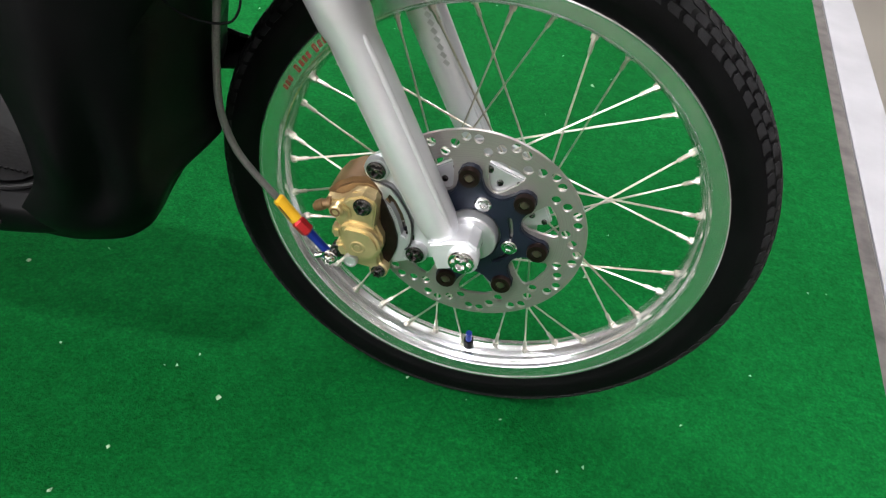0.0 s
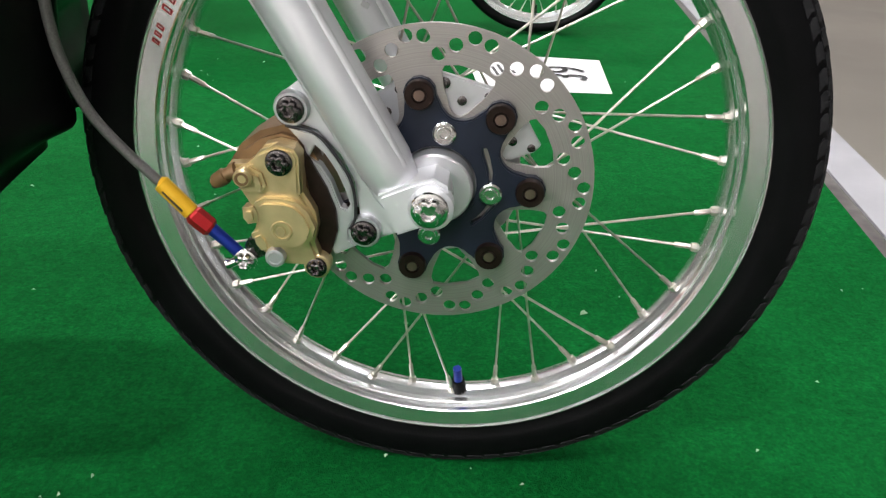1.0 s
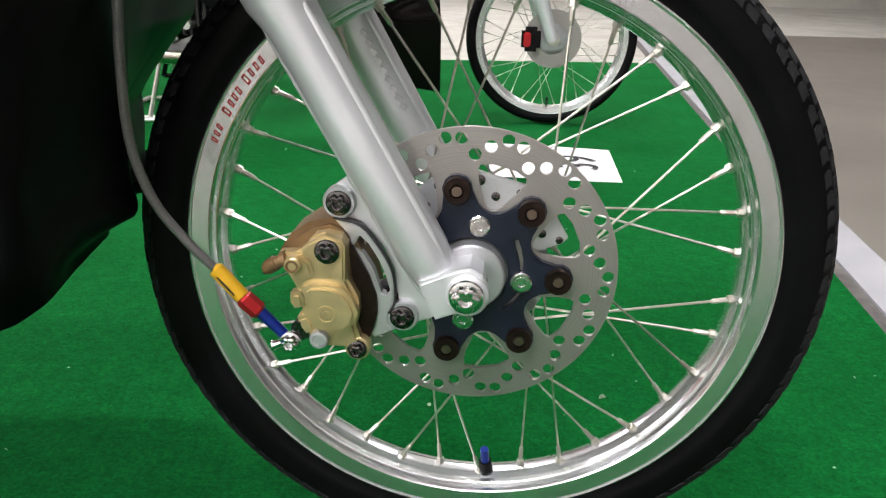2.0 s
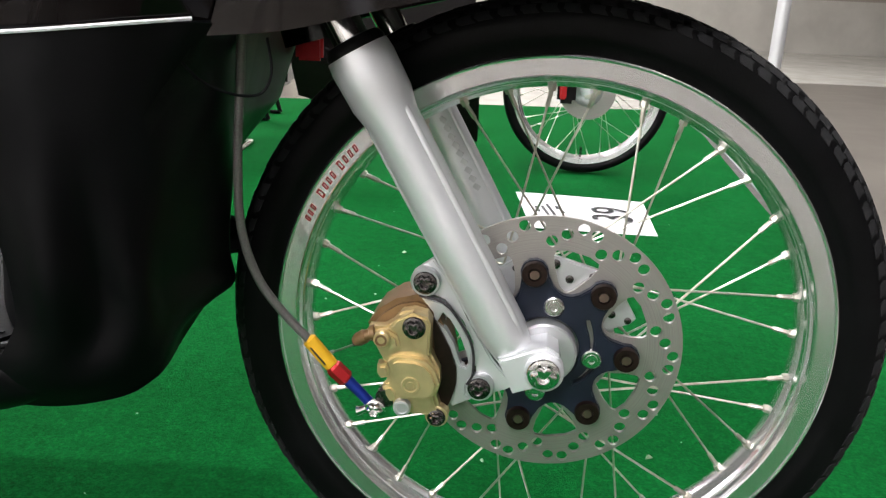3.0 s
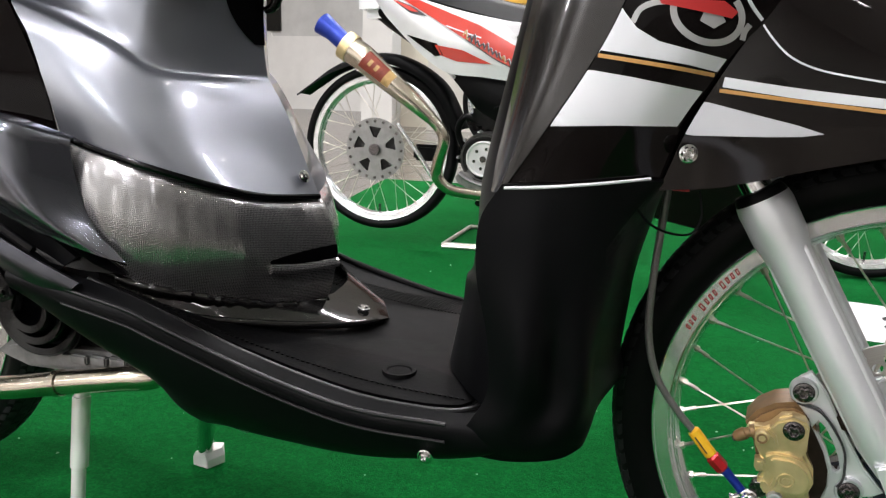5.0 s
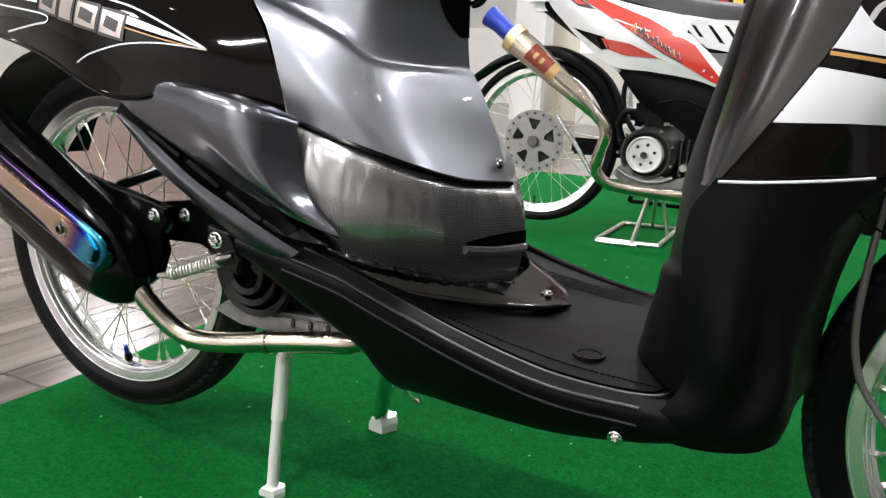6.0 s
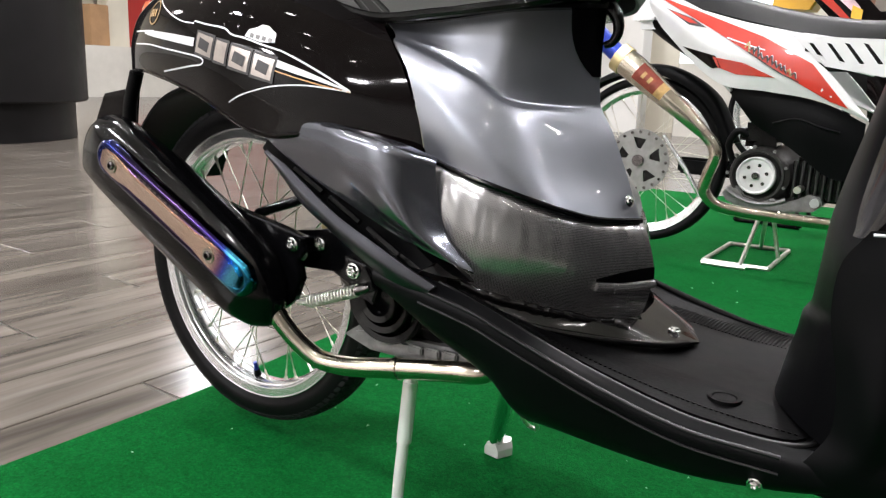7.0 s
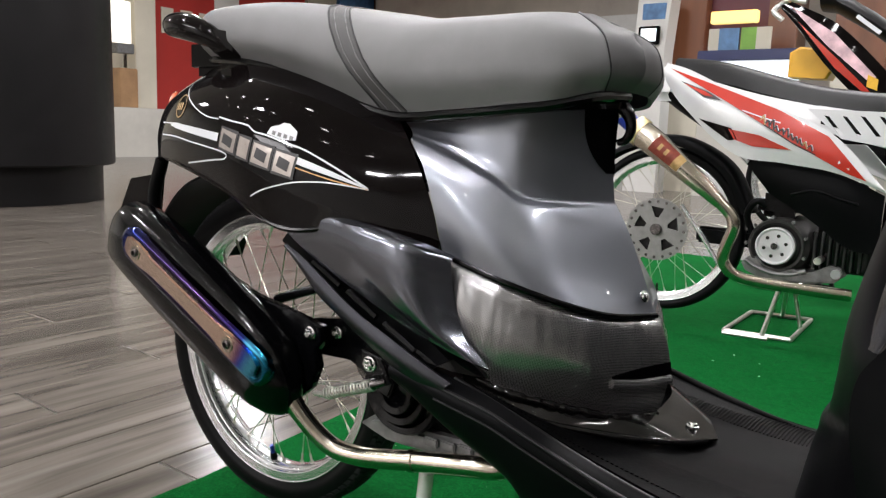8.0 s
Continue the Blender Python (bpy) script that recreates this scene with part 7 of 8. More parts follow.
seat_m = [[(-1.31, 1.88, 0.905), (-1.31, 1.90, 0.945), (-1.31, 1.95, 0.955), (-1.31, 2.0, 0.945), (-1.31, 2.02, 0.905)],
          [(-1.16, 1.85, 0.868), (-1.16, 1.88, 0.925), (-1.16, 1.95, 0.938), (-1.16, 2.02, 0.925), (-1.16, 2.05, 0.868)],
          [(-0.95, 1.83, 0.815), (-0.95, 1.87, 0.868), (-0.95, 1.95, 0.882), (-0.95, 2.03, 0.868), (-0.95, 2.07, 0.815)],
          [(-0.80, 1.83, 0.782), (-0.80, 1.87, 0.835), (-0.80, 1.95, 0.848), (-0.80, 2.03, 0.835), (-0.80, 2.07, 0.782)],
          [(-0.60, 1.85, 0.755), (-0.60, 1.88, 0.815), (-0.60, 1.95, 0.830), (-0.60, 2.02, 0.815), (-0.60, 2.05, 0.755)],
          [(-0.50, 1.88, 0.760), (-0.50, 1.90, 0.83), (-0.50, 1.95, 0.850), (-0.50, 2.0, 0.83), (-0.50, 2.02, 0.760)]]
part("seat", sheet(surface(seat_m, 40, 16), 0.02, (0, 0, -1)), seat_black, moto, "long black seat")
part("seat_print", ribbon([skin(moto.children[-1])], [(-1.12, 0.895), (-1.05, 0.876), (-0.98, 0.858)], 0.014, 0.003, 20), white_foil, moto, "white print on the seat")
part("seat_plinth", sheet(surface([[(-1.28, 1.86, 0.90), (-0.95, 1.83, 0.81), (-0.55, 1.84, 0.75)], [(-1.22, 1.84, 0.84), (-0.95, 1.80, 0.75), (-0.60, 1.80, 0.66)]], 6, 16), 0.006, (0, 1, 0)), white_paint, moto, "white panel below the seat")
foot = plate([[(-0.84, 0.775), (-0.55, 0.765), (-0.52, 0.65), (-0.735, 0.685)]] + [[(x, 0.755), (x + 0.014, 0.752), (x + 0.062, 0.695), (x + 0.048, 0.695)] for x in (-0.79, -0.74, -0.69, -0.64)], 1.795, 1.803)
part("cover_crease", tube([(-0.86, 1.782, 0.505), (-0.79, 1.777, 0.522), (-0.72, 1.777, 0.502), (-0.665, 1.779, 0.490)], 0.004, 8, 24), matte_black, moto, "raised crease of the black cover")
part("slotted_panel", foot, white_paint, moto, "white slotted panel")
part("slot_back", box(-0.80, 1.806, 0.67, -0.55, 1.812, 0.77), dark_metal, moto, smooth=False)
part("tail_unit", box(-1.40, 1.86, 0.80, -1.28, 2.04, 0.92, 0.03), white_paint, moto, "white tail box")
guard_rows = []
for deg, r0, side in ((150, 0.375, 0.004), (140, 0.350, 0.006), (122, 0.336, 0.014), (100, 0.335, 0.024), (75, 0.336, 0.030), (45, 0.336, 0.032), (15, 0.335, 0.030)):
    a = radians(deg)
    guard_rows.append([(-1.325 + r * math.cos(a), y, 0.338 + r * math.sin(a)) for r, y in ((r0 - side, 1.878), (r0, 1.882), (r0 + 0.010, 1.93), (r0, 1.978), (r0 - side, 1.982))])
part("rear_guard", sheet(surface(guard_rows, 30, 16), 0.004, (0, 0, -1)), matte_black, moto, "black rear mudguard with a flicked tip")
bar("grab_strut", [(-1.30, 1.80, 0.905), (-1.16, 1.79, 0.75), (-1.00, 1.78, 0.60)], 0.006, alu_cast, moto, "pale thin strut below the tail", 10, 12)
part("under_tail", loft([[(x, 1.94 + 0.085 * k * math.cos(a), z + 0.062 * k * math.sin(a)) for a in np.linspace(0, 2 * np.pi, 18, endpoint=False)] for x, z, k in ((-1.36, 0.835, 0.4), (-1.30, 0.815, 0.75), (-1.18, 0.755, 1.0), (-1.06, 0.68, 0.9), (-1.02, 0.65, 0.5))]), matte_black, moto, "black under-tail")
bar("megaphone_pipe", [(-1.335, 1.66, 0.690), (-1.28, 1.66, 0.655), (-1.10, 1.66, 0.520), (-1.04, 1.665, 0.468)], [0.046, 0.045, 0.030, 0.021], pipe_tint, moto, "straw stainless megaphone exhaust", 20)
bar("megaphone_tip", [(-1.43, 1.66, 0.765), (-1.39, 1.66, 0.738), (-1.34, 1.66, 0.697)], [0.038, 0.031, 0.030], blue_anod, moto, "blue flared exhaust tip", 20)
bar("megaphone_collar", [(-1.345, 1.66, 0.698), (-1.318, 1.66, 0.680)], 0.049, gold, moto, "gold exhaust collar", 20)
for s0, s1, r0, r1, mat, lab in ((0.0, 0.62, 0.0465, 0.0395, badge_red, "dull red exhaust badge"), (0.62, 0.82, 0.0395, 0.0372, badge_gold, "brassy end of the exhaust badge"), (0.16, 0.24, 0.0452, 0.0444, badge_gold, "pale print of the exhaust badge"), (0.34, 0.42, 0.0434, 0.0426, badge_gold, "pale print of the exhaust badge")):
    a, b = Vector((-1.268, 1.66, 0.646)), Vector((-1.150, 1.66, 0.557))
    ax = (b - a).normalized()
    up = ax.cross(Vector((0, 1, 0))).normalized()
    if up.z < 0:
        up = -up
    wide = 14 if 0.1 < s0 < 0.6 else 42
    rows = [[tuple(a.lerp(b, s) + (Vector((0, -1, 0)) * math.cos(t) + up * math.sin(t)) * (r0 + (r1 - r0) * (s - s0) / (s1 - s0) + (0.001 if 0.1 < s0 < 0.6 else 0))) for t in np.linspace(radians(18 - wide), radians(18 + wide), 9)] for s in np.linspace(s0, s1, 5)]
    part("exhaust_badge", sheet(np.array(rows), 0.001, (0, 1, 0)), mat, moto, lab)
bar("bent_pipe", [(-1.04, 1.665, 0.468), (-1.005, 1.67, 0.430), (-0.995, 1.67, 0.395), (-1.015, 1.68, 0.335), (-1.025, 1.69, 0.285), (-1.00, 1.70, 0.245), (-0.95, 1.72, 0.225), (-0.80, 1.76, 0.212), (-0.66, 1.80, 0.205)], 0.0195, pipe_tint, moto, "bent stainless header pipe", 14, 50)
eng = part("engine", loft([[(cx + r * math.cos(a) * 1.05, y, 0.33 + r * math.sin(a)) for a in np.linspace(0, 2 * np.pi, 28, endpoint=False)] for y, r, cx in ((1.850, 0.064, -0.90), (1.838, 0.072, -0.90), (1.834, 0.084, -0.90), (1.845, 0.092, -0.895), (1.96, 0.10, -0.88), (2.02, 0.08, -0.87))]), cast_dark, moto, "dark oily engine with a white flywheel cover")
part("engine_base", plate([[(-1.005, 0.262), (-0.985, 0.285), (-0.955, 0.290), (-0.93, 0.262), (-0.88, 0.250), (-0.84, 0.262), (-0.81, 0.250), (-0.775, 0.262), (-0.735, 0.285), (-0.700, 0.280), (-0.690, 0.255),
                            (-0.715, 0.232), (-0.78, 0.222), (-0.86, 0.214), (-0.95, 0.222), (-0.99, 0.238)]], 1.826, 2.0, 0.006), cast_grey, eng, "grey cast crankcase edge")
part("case_ring", lathe([(0.076, 1.836), (0.078, 1.828), (0.086, 1.828), (0.089, 1.838)], 36), cast_dark, eng, m=pose(-0.90, 0, 0.331))
for k in range(9):
    a = radians(20 + 40 * k)
    part("case_bolt", lathe([(1e-5, 1.824), (0.005, 1.824), (0.006, 1.828), (0.006, 1.838), (1e-5, 1.838)], 8), cast_grey, eng, m=pose(-0.90 + 0.094 * math.cos(a), 0, 0.331 + 0.094 * math.sin(a)))
for k in range(7):
    part("cylinder_fin", box(-0.79 + 0.022 * k, 1.842, 0.27, -0.782 + 0.022 * k, 1.87, 0.39, 0.002, 1), cast_dark, eng, "dark cooling fin")
part("inlet_hose", tube([(-0.93, 1.88, 0.44), (-0.98, 1.86, 0.47), (-1.01, 1.87, 0.42), (-0.99, 1.88, 0.36)], 0.012, 10, 20), rubber, eng, "black rubber hose")
part("kick_shaft", tube([(-0.765, 1.80, 0.300), (-0.765, 1.86, 0.300)], 0.012, 12), steel, eng, "bright kick-start shaft")
part("case_rib", tube([(-0.99, 1.826, 0.275), (-0.955, 1.824, 0.255), (-0.90, 1.822, 0.240), (-0.84, 1.824, 0.245), (-0.80, 1.826, 0.262)], 0.007, 8, 24), cast_grey, eng, "cast rib of the crankcase")
part("case_lug", lathe(disc_profile(0.015, 1.815, 1.84), 18), alu_cast, eng, "pale bolt lug", pose(-0.712, 0, 0.262))
part("cylinder", box(-0.80, 1.86, 0.26, -0.62, 2.0, 0.40, 0.015), dark_metal, eng, "dark finned cylinder")
fly = lathe([(1e-5, 1.815), (0.012, 1.813), (0.014, 1.818), (0.052, 1.818), (0.058, 1.812), (0.062, 1.816), (0.062, 1.838), (1e-5, 1.838)], 40)
part("flywheel_cover", fly, white_paint, eng, "white drilled flywheel", pose(-0.90, 0, 0.331))
# dark discs take the place of the flywheel's shaded holes
for k in range(6):
    a = radians(60 * k + 15)
    part("flywheel_hole", lathe(disc_profile(0.006, 1.8165, 1.8195), 10), dark_bolt, eng, m=pose(-0.90 + 0.035 * math.cos(a), 0, 0.331 + 0.035 * math.sin(a)))
part("flywheel_nut", lathe(disc_profile(0.011, 1.807, 1.82), 12), dark_bolt, eng, m=pose(-0.90, 0, 0.331))
part("carburettor", box(-0.98, 1.86, 0.42, -0.84, 1.98, 0.50, 0.02), dark_metal, eng, "black inlet parts")
bar("brace_rod", [(-1.235, 1.86, 0.435), (-1.15, 1.86, 0.33), (-1.085, 1.86, 0.235)], 0.008, alu, moto, "silver brace rod")
part("chain_cover", box(-1.20, 1.93, 0.30, -0.98, 1.96, 0.36, 0.01), matte_black, moto)
part("leg_panel", sheet(surface([[(-0.60, 1.82, 0.50), (-0.30, 1.82, 0.50), (-0.05, 1.82, 0.60)], [(-0.60, 1.82, 0.36), (-0.30, 1.80, 0.33), (-0.02, 1.80, 0.36)], [(-0.58, 1.84, 0.24), (-0.30, 1.82, 0.17), (-0.015, 1.83, 0.12)]], 12, 16), 0.01, (0, 1, 0)), gloss_black, moto, "black lower body panel")
part("head_panel", sheet(surface([[(-0.06, 1.80, 0.62), (0.06, 1.82, 0.60), (0.20, 1.86, 0.66)], [(-0.02, 1.82, 0.85), (0.10, 1.84, 0.85), (0.24, 1.88, 0.82)], [(0.02, 1.86, 1.0), (0.10, 1.88, 1.0), (0.18, 1.92, 0.98)]], 12, 12), 0.01, (0, 1, 0)), white_paint, moto, "white front panel")

# wire paddock stand
paddock = thing("paddock_stand", "light wire paddock stand under the white motorcycle", "stand")
zz = 0.008
fr = [(-1.055, 1.879, zz), (-0.840, 1.905, zz), (-0.851, 2.286, zz), (-1.063, 2.26, zz), (-1.055, 1.879, zz)]
for a, b in zip(fr, fr[1:]):
    part("foot_rail", tube([a, b], 0.008, 8), steel, paddock)
part("foot_rail", tube([(-1.05, 1.845, zz), (-0.905, 1.862, zz)], 0.008, 8), steel, paddock)
for a, b in (((-0.93, 1.89, zz), (-0.885, 1.93, 0.22)), ((-0.95, 2.27, zz), (-0.885, 2.0, 0.22)), ((-0.85, 2.1, zz), (-0.87, 1.98, 0.22))):
    part("upright", tube([a, b], 0.008, 8), steel, paddock)

# ---- second motorcycle further back ----
moto2 = thing("motorcycle", "black, pink and yellow motorcycle parked behind the white one", "motorcycle")
part("rear_body", sheet(surface([[(-1.16, 2.82, 1.27), (-0.96, 2.80, 1.16), (-0.70, 2.80, 0.90)], [(-1.20, 2.80, 1.25), (-1.02, 2.78, 1.08), (-0.74, 2.78, 0.82)], [(-1.15, 2.82, 1.19), (-1.0, 2.8, 1.0), (-0.74, 2.80, 0.74)]], 12, 16), 0.01, (0, 1, 0)), gloss_black, moto2, "black tail panel with pink print")
rb = [skin(moto2.children[-1])]
part("pink_flash", sticker(rb, [(-1.165, 1.255), (-0.97, 1.125), (-0.80, 0.945), (-0.80, 0.905), (-1.0, 1.08)], 0.004, 0.03), painted("pink_white_print", (0.62, 0.40, 0.44), 0.4, amount=0.45, scale=14), moto2, "pink and white print")
part("red_line", sticker(rb, [(-1.12, 1.18), (-0.95, 1.02), (-0.78, 0.85), (-0.78, 0.83), (-0.96, 0.985)], 0.004, 0.03), red_paint, moto2, "red line")
part("yellow_mark", sticker(rb, [(-0.83, 0.955), (-0.79, 0.935), (-0.79, 0.89), (-0.83, 0.905)], 0.006, 0.03), yellow, moto2, "yellow print")
part("seat", loft([[(x, 2.95 + 0.09 * math.cos(a), z + 0.045 * math.sin(a)) for a in np.linspace(0, 2 * np.pi, 16, endpoint=False)] for x, z in ((-1.06, 1.285), (-1.0, 1.275), (-0.85, 1.18), (-0.68, 1.05), (-0.5, 1.0))]), seat_black, moto2, "black seat")
part("seat_print", box(-0.06, -0.002, -0.008, 0.06, 0.002, 0.008), white_foil, moto2, "white print", pose(-0.86, 2.855, 1.165, 0, 38, 0))
part("engine_guard", loft([[(-1.16 + k, y, 0.955), (-1.00 - k, y, 0.945), (-0.955 - k, y, 1.02), (-1.0 - k, y, 1.07 - k), (-1.12 + k, y, 1.085 - k), (-1.16 + k, y, 1.06)] for y, k in ((2.86, 0.01), (2.87, 0), (3.0, 0))]), shop_yellow, moto2, "yellow box panel", smooth=False)
part("under_frame", box(-0.92, 3.0, 0.55, -0.60, 3.08, 0.95, 0.03), dark_metal, moto2, "dark frame and engine")
plain_wheel("rear_wheel", moto2, pose(-1.06, 2.93, 0.50), "spoked rear wheel")
plain_wheel("front_wheel", moto2, pose(-0.28, 2.93, 0.264), "spoked front wheel")
bar("fork_leg", [(-0.28, 2.87, 0.264), (-0.42, 2.87, 0.75)], 0.02, alu_paint, moto2, "silver fork leg")
bar("grab_parts", [(-1.20, 2.85, 1.20), (-1.24, 2.85, 1.24), (-1.19, 2.9, 1.29), (-1.12, 2.9, 1.28)], 0.012, steel, moto2, "bare metal grab bar", 10, 16)
part("front_body", sheet(surface([[(-0.70, 2.82, 0.90), (-0.55, 2.82, 0.75), (-0.42, 2.84, 0.95)], [(-0.74, 2.80, 0.72), (-0.6, 2.80, 0.5), (-0.44, 2.84, 0.7)], [(-0.72, 2.82, 0.5), (-0.6, 2.82, 0.4), (-0.46, 2.86, 0.5)]], 12, 16), 0.01, (0, 1, 0)), gloss_black, moto2, "black body panel")

lift_stand = thing("paddock_stand", "dark steel stand that lifts the rear of the second motorcycle", "stand")
for y0 in (2.84, 3.08):
    part("stand_leg", tube([(-1.20, y0, 0.008), (-1.06, y0, 0.49), (-0.92, y0, 0.008)], 0.011, 8), dark_metal, lift_stand)
    part("stand_foot", tube([(-1.20, y0, 0.009), (-0.92, y0, 0.009)], 0.009, 8), dark_metal, lift_stand)
part("stand_axle", tube([(-1.06, 2.84, 0.49), (-1.06, 3.08, 0.49)], 0.010, 8), steel, lift_stand)

# ---- the hall ----
column = thing("column", "round black-clad column with a dark recessed foot", "column", pose(-6.95, 2.05, 0), kind="structure")
part("shaft", lathe([(1e-5, -4.19), (0.88, -4.19), (0.90, -0.30), (0.885, -0.285), (1e-5, -0.285)], 64), column_black, column, "black cladding", pose(0, 0, 0, -90, 0, 0))
part("foot", lathe([(1e-5, -0.285), (0.80, -0.285), (0.80, 0.008), (1e-5, 0.008)], 64), column_black, column, "dark recessed foot", pose(0, 0, 0, -90, 0, 0))

stanchion = thing("metal_post", "brushed steel post standing on the floor", "post", pose(2.075, 4.9, 0))
part("pole", tube([(0, 0, -0.012), (0, 0, 1.9)], 0.045, 20), alu_paint, stanchion)
part("base_plate", lathe([(1e-5, -0.002), (0.16, -0.002), (0.17, 0.008), (0.17, 0.015), (1e-5, 0.015)], 32), dark_metal, stanchion, m=pose(0, 0, 0, 90, 0, 0))

# dark worn strip, white strip beside the carpet
def strip(name, x_off, w, mat, label, z):
    bm = bmesh.new()
    d = Vector((0.168, 1.0, 0))
    a, b = Vector((0.557 + x_off - 0.168 * 2.6, -2.6, z)), Vector((0.557 + x_off + 0.168 * 6.5, 6.5, z))
    n = Vector((w, 0, 0))
    vs = [bm.verts.new(q) for q in (a, a + n, b + n, b)]
    f = bm.faces.new(vs)
    for v in bmesh.ops.extrude_face_region(bm, geom=[f])["geom"]:
        if isinstance(v, bmesh.types.BMVert):
            v.co.z -= 0.006
    return tagged(new(name, mesh_of(name, bm, mat, False)), label, "floor strip", kind="structure")


strip("floor_strip_1", -0.004, 0.034, painted("worn_dark_stone", (0.085, 0.075, 0.072), 0.6, amount=0.5, scale=25), "worn dark stone strip beside the carpet", -0.009)
strip("floor_strip_2", 0.034, 0.088, painted("pale_grey_strip", (0.34, 0.34, 0.36), 0.45, amount=0.1, scale=9), "pale grey marking strip beside the carpet", -0.008)
strip("floor_strip_3", 0.122, 7.9, painted("grey_brown_tile", (0.165, 0.15, 0.13), 0.35, amount=0.15, scale=2), "grey-brown tiled floor", -0.0135)

# shop fronts: red shop to the west, counters to the north
front_w = thing("shop_front", "red and cream shop front with a lit display", "shop front", kind="structure")
part("plinth", box(-13.9, -2, -0.02, -13.0, 15, 0.86), tile_beige, front_w, smooth=False)
part("red_panel", box(-13.75, 7.72, 0.86, -13.5, 11.6, 4.1, 0.01), shop_red, front_w, "red panel")
part("cream_post", box(-13.6, 7.30, 0.86, -13.3, 7.72, 4.1, 0.01), shop_cream, front_w, "cream post")
part("cream_back", box(-13.9, 5.6, 0.86, -13.7, 7.30, 4.1), shop_cream, front_w, smooth=False)
part("lit_display", box(-13.3, 6.80, 1.98, -13.2, 7.16, 2.7, 0.01), sign_glow, front_w, "lit display")
part("display_foot", box(-13.35, 6.86, 1.80, -13.15, 7.18, 1.97, 0.01), cast_grey, front_w)
part("drawer_unit", box(-13.5, 6.92, 0.86, -13.2, 7.27, 1.55, 0.01), painted("drawer_wood", (0.34, 0.2, 0.1), 0.5, amount=0.2, scale=3), front_w, "brown drawer unit")
for k in range(5):
    y0 = 7.95 + 0.42 * k
    part("sign_bar", box(-13.49, y0, 2.28, -13.47, y0 + 0.26, 2.75), shop_cream, front_w, "pale sign letter drawn as a bar", smooth=False)
part("white_poster", box(-13.49, 9.15, 2.75, -13.47, 9.75, 3.6), wall_white, front_w, smooth=False)
for k, (y0, y1, mat) in enumerate(((11.7, 12.6, shop_cream), (12.7, 13.9, shop_blue), (14.0, 14.8, wood_brown))):
    part("shop_panel", box(-13.8, y0, 0.86, -13.5, y1, 4.1, 0.01), mat, front_w)
part("shop_panel", box(-13.8, -2, 0.86, -13.6, 5.5, 4.1), shop_cream, front_w, smooth=False)

front_n = thing("shop_front", "brown and maroon shop fronts with counters and lit signs", "shop front", kind="structure")
part("plinth", box(-5.0, 13.0, -0.02, 11, 15, 0.84), tile_beige, front_n, smooth=False)
part("plinth", box(-13.0, 13.0, -0.02, -5.0, 15, 1.37), wall_white, front_n, smooth=False)
part("back_wall", box(-13.0, 13.4, 0.84, 11, 13.8, 4.1), painted("warm_grey_wall", (0.40, 0.36, 0.31), 0.5, amount=0.15, scale=1.2), front_n, smooth=False)
for x0, x1 in ((-4.30, -3.62), (-2.88, -2.55), (-2.15, -1.6)):
    part("wood_pier", box(x0, 9.0, 1.50, x1, 9.5, 4.15, 0.01), wood_brown, front_n, "reddish-brown veneered pier")
    part("pier_foot", box(x0 + 0.01, 9.01, -0.016, x1 - 0.01, 9.49, 1.50), shop_cream, front_n, "cream foot of the pier", smooth=False)
part("maroon_panel", box(-3.62, 9.2, 1.2, -2.88, 9.3, 4.1), shop_maroon, front_n, "maroon panel", smooth=False)
part("lit_sign", box(-3.49, 8.78, 2.05, -2.95, 8.9, 2.19, 0.01), glow("warm_sign_face", (1.0, 0.72, 0.25), 1.8), front_n, "warm lit sign")
for k, (x0, x1, mat) in enumerate(((-3.40, -3.28, shop_cream), (-3.28, -3.05, shop_blue), (-3.03, -2.86, shop_green), (-2.86, -2.70, shop_cream))):
    part("counter_print", box(x0, 8.5, 1.70, x1, 8.54, 1.95), mat, front_n, smooth=False)
part("counter_top", box(-3.5, 8.45, 1.58, -2.4, 9.0, 1.70, 0.01), painted("navy_counter", (0.02, 0.03, 0.12), 0.35, amount=0.1, scale=3), front_n, "navy counter band")
part("counter_base", box(-3.45, 8.5, -0.016, -2.45, 8.9, 0.85), tile_beige, front_n, smooth=False)
part("counter_front", box(-3.45, 8.5, 0.85, -2.45, 8.9, 1.58), screen_glow, front_n, "lit white counter front", smooth=False)
kiosk = thing("kiosk", "white information kiosk with a small screen", "kiosk", pose(0, 0, 0))
part("body", loft([[(x0, y, z), (x1, y, z), (x1, y + 0.3, z), (x0, y + 0.3, z)] for x0, x1, y, z in ((-4.30, -3.88, 8.4, -0.016), (-4.28, -3.89, 8.4, 1.7), (-4.30, -3.88, 8.5, 2.35))]), wall_white, kiosk, smooth=False)
part("blue_poster", box(-4.22, 8.46, 2.05, -3.93, 8.49, 2.28), shop_blue, kiosk, smooth=False)
part("screen_frame", box(-4.22, 8.36, 1.78, -3.95, 8.40, 2.0, 0.01), dark_metal, kiosk)
part("screen", box(-4.18, 8.35, 1.82, -3.99, 8.37, 1.97), screen_glow, kiosk, smooth=False)
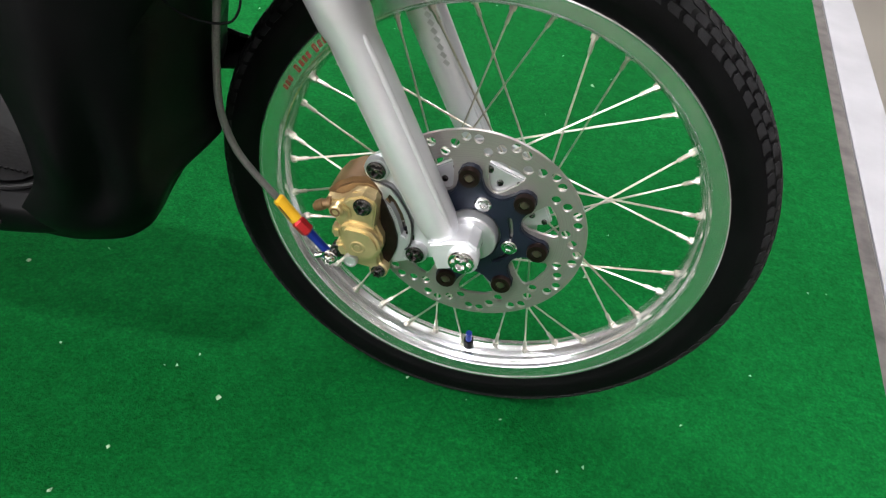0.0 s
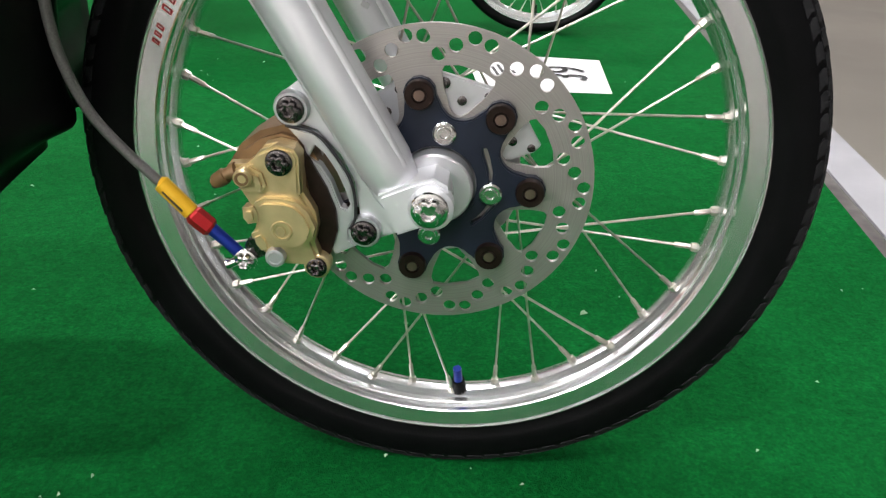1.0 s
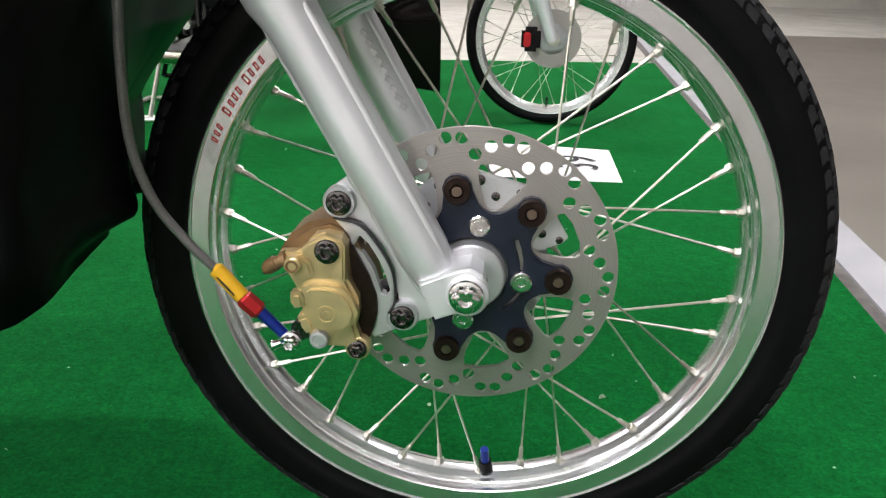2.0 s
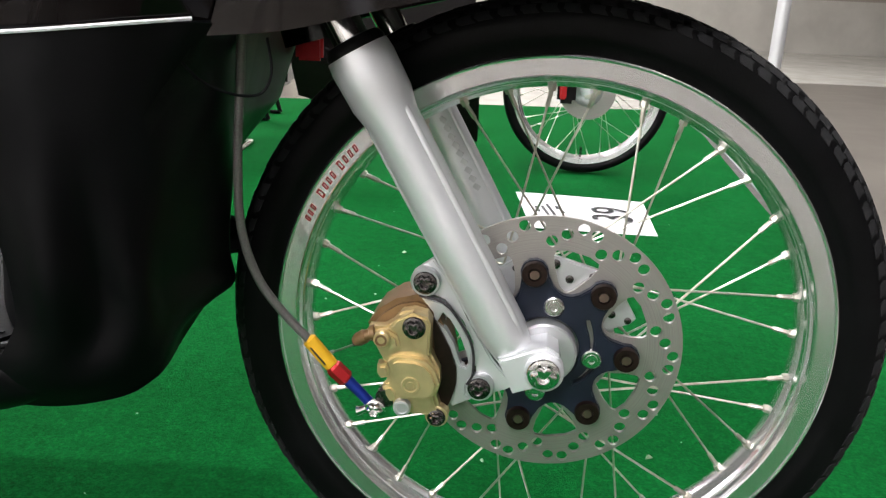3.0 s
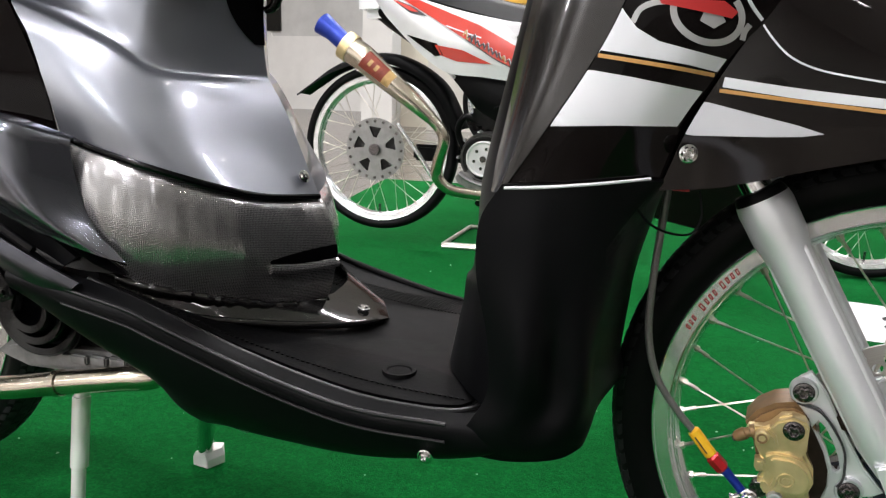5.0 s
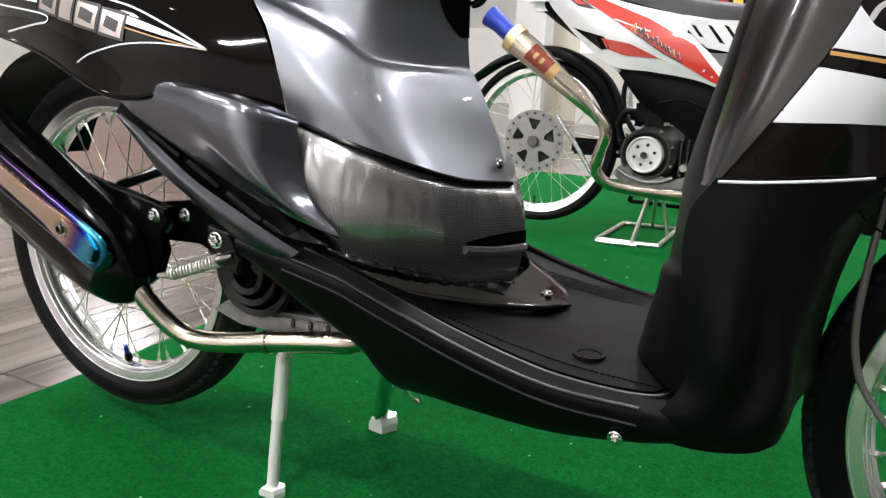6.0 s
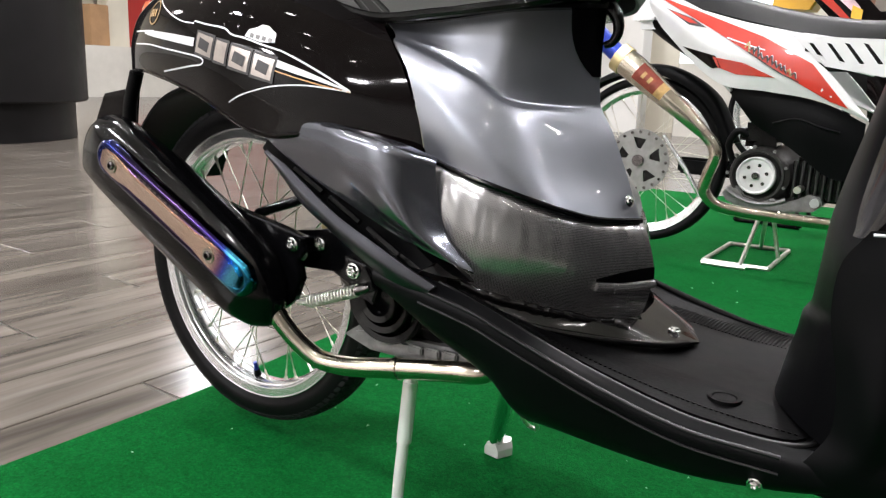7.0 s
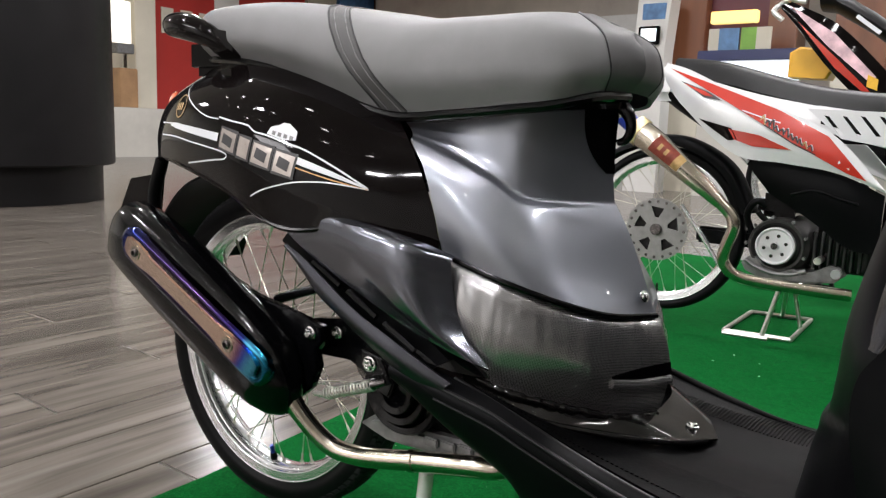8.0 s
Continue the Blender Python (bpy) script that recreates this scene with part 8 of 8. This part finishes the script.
# lime wall graphic, white box and grey shop further along
far_n = thing("shop_front", "lime green and grey shop wall in the distance", "shop front", kind="structure")
part("lime_panel", box(-10.9, 13.0, 1.37, -8.70, 13.2, 2.9), shop_green, far_n, "lime green panel", smooth=False)
part("white_plinth", box(-8.70, 13.0, 1.37, -8.25, 13.3, 1.75, 0.02), wall_white, far_n, "white plinth")
part("dark_door", box(-8.45, 12.97, 1.46, -8.05, 13.05, 2.6), dark_metal, far_n, "dark opening", smooth=False)
part("grey_panel", box(-8.25, 13.02, 1.37, -5.5, 13.3, 2.9), painted("pale_grey_panel", (0.5, 0.5, 0.48), 0.5, amount=0.12, scale=2), far_n, smooth=False)

# ceiling downlights
dl = thing("downlight", "small round recessed downlight", "downlight", pose(0, 0, 0), group="ceiling downlights")
part("lens", lathe([(1e-5, 4.192), (0.055, 4.192), (0.055, 4.199), (1e-5, 4.199)], 12), lamp_glow, dl, m=pose(0, 0, 0, 90, 0, 0), smooth=False)
part("bezel", lathe([(0.055, 4.186), (0.075, 4.188), (0.075, 4.199), (0.055, 4.199)], 16), ceiling_white, dl, m=pose(0, 0, 0, 90, 0, 0))
first = True
for ix in range(9):
    for iy in range(7):
        x, y = -6.6 + 1.35 * ix + 0.2 * (iy % 2), -3.6 + 1.35 * iy
        if first:
            dl.matrix_basis = pose(x, y, 0)
            first = False
        else:
            copy_thing(dl, pose(x, y, 0))

# ---- wood-look planks west of the carpet ----
pw, pl = 0.198, 1.196
plank = mesh_of("plank", box(-pw / 2 + 0.001, -pl / 2 + 0.001, -0.012, pw / 2 - 0.001, pl / 2 - 0.001, -0.0085, 0.0012, 1), plank_grey, False)
count = 0
far_bm = bmesh.new()
for i in range(66):
    x = -0.90 - 0.2 * i
    for j in range(19):
        y = -6.6 + 1.2 * j + 0.4 * (i % 3)
        if x < -13 or y > 14:
            continue
        if count < 260 and -6.6 < x < -1.3 and -2.4 < y < 5.6:
            part("plank", plank, None, ground, m=pose(x, y, 0))
            count += 1
        else:
            box(x - pw / 2, y - pl / 2, -0.012, x + pw / 2, y + pl / 2, -0.0085, 0, bm=far_bm)
for i in range(42):
    x = -0.70 + 0.2 * i
    edge = -0.50 if x < 0.40 else -0.80          # they run on under the carpet, and end straight beside it
    for j in range(-1, 6):
        y = -1.40 - 1.2 * j - 0.4 * (i % 3)
        y0, y1 = y - pl / 2, min(y + pl / 2, edge)
        if y > -7.4 and y1 - y0 > 0.05:
            box(x - pw / 2, y0, -0.0135, x + pw / 2, y1, -0.0100, 0, bm=far_bm)
tagged(part("plank_field", far_bm, plank_grey, ground, "wood-look porcelain planks", smooth=False), kind="stuff")
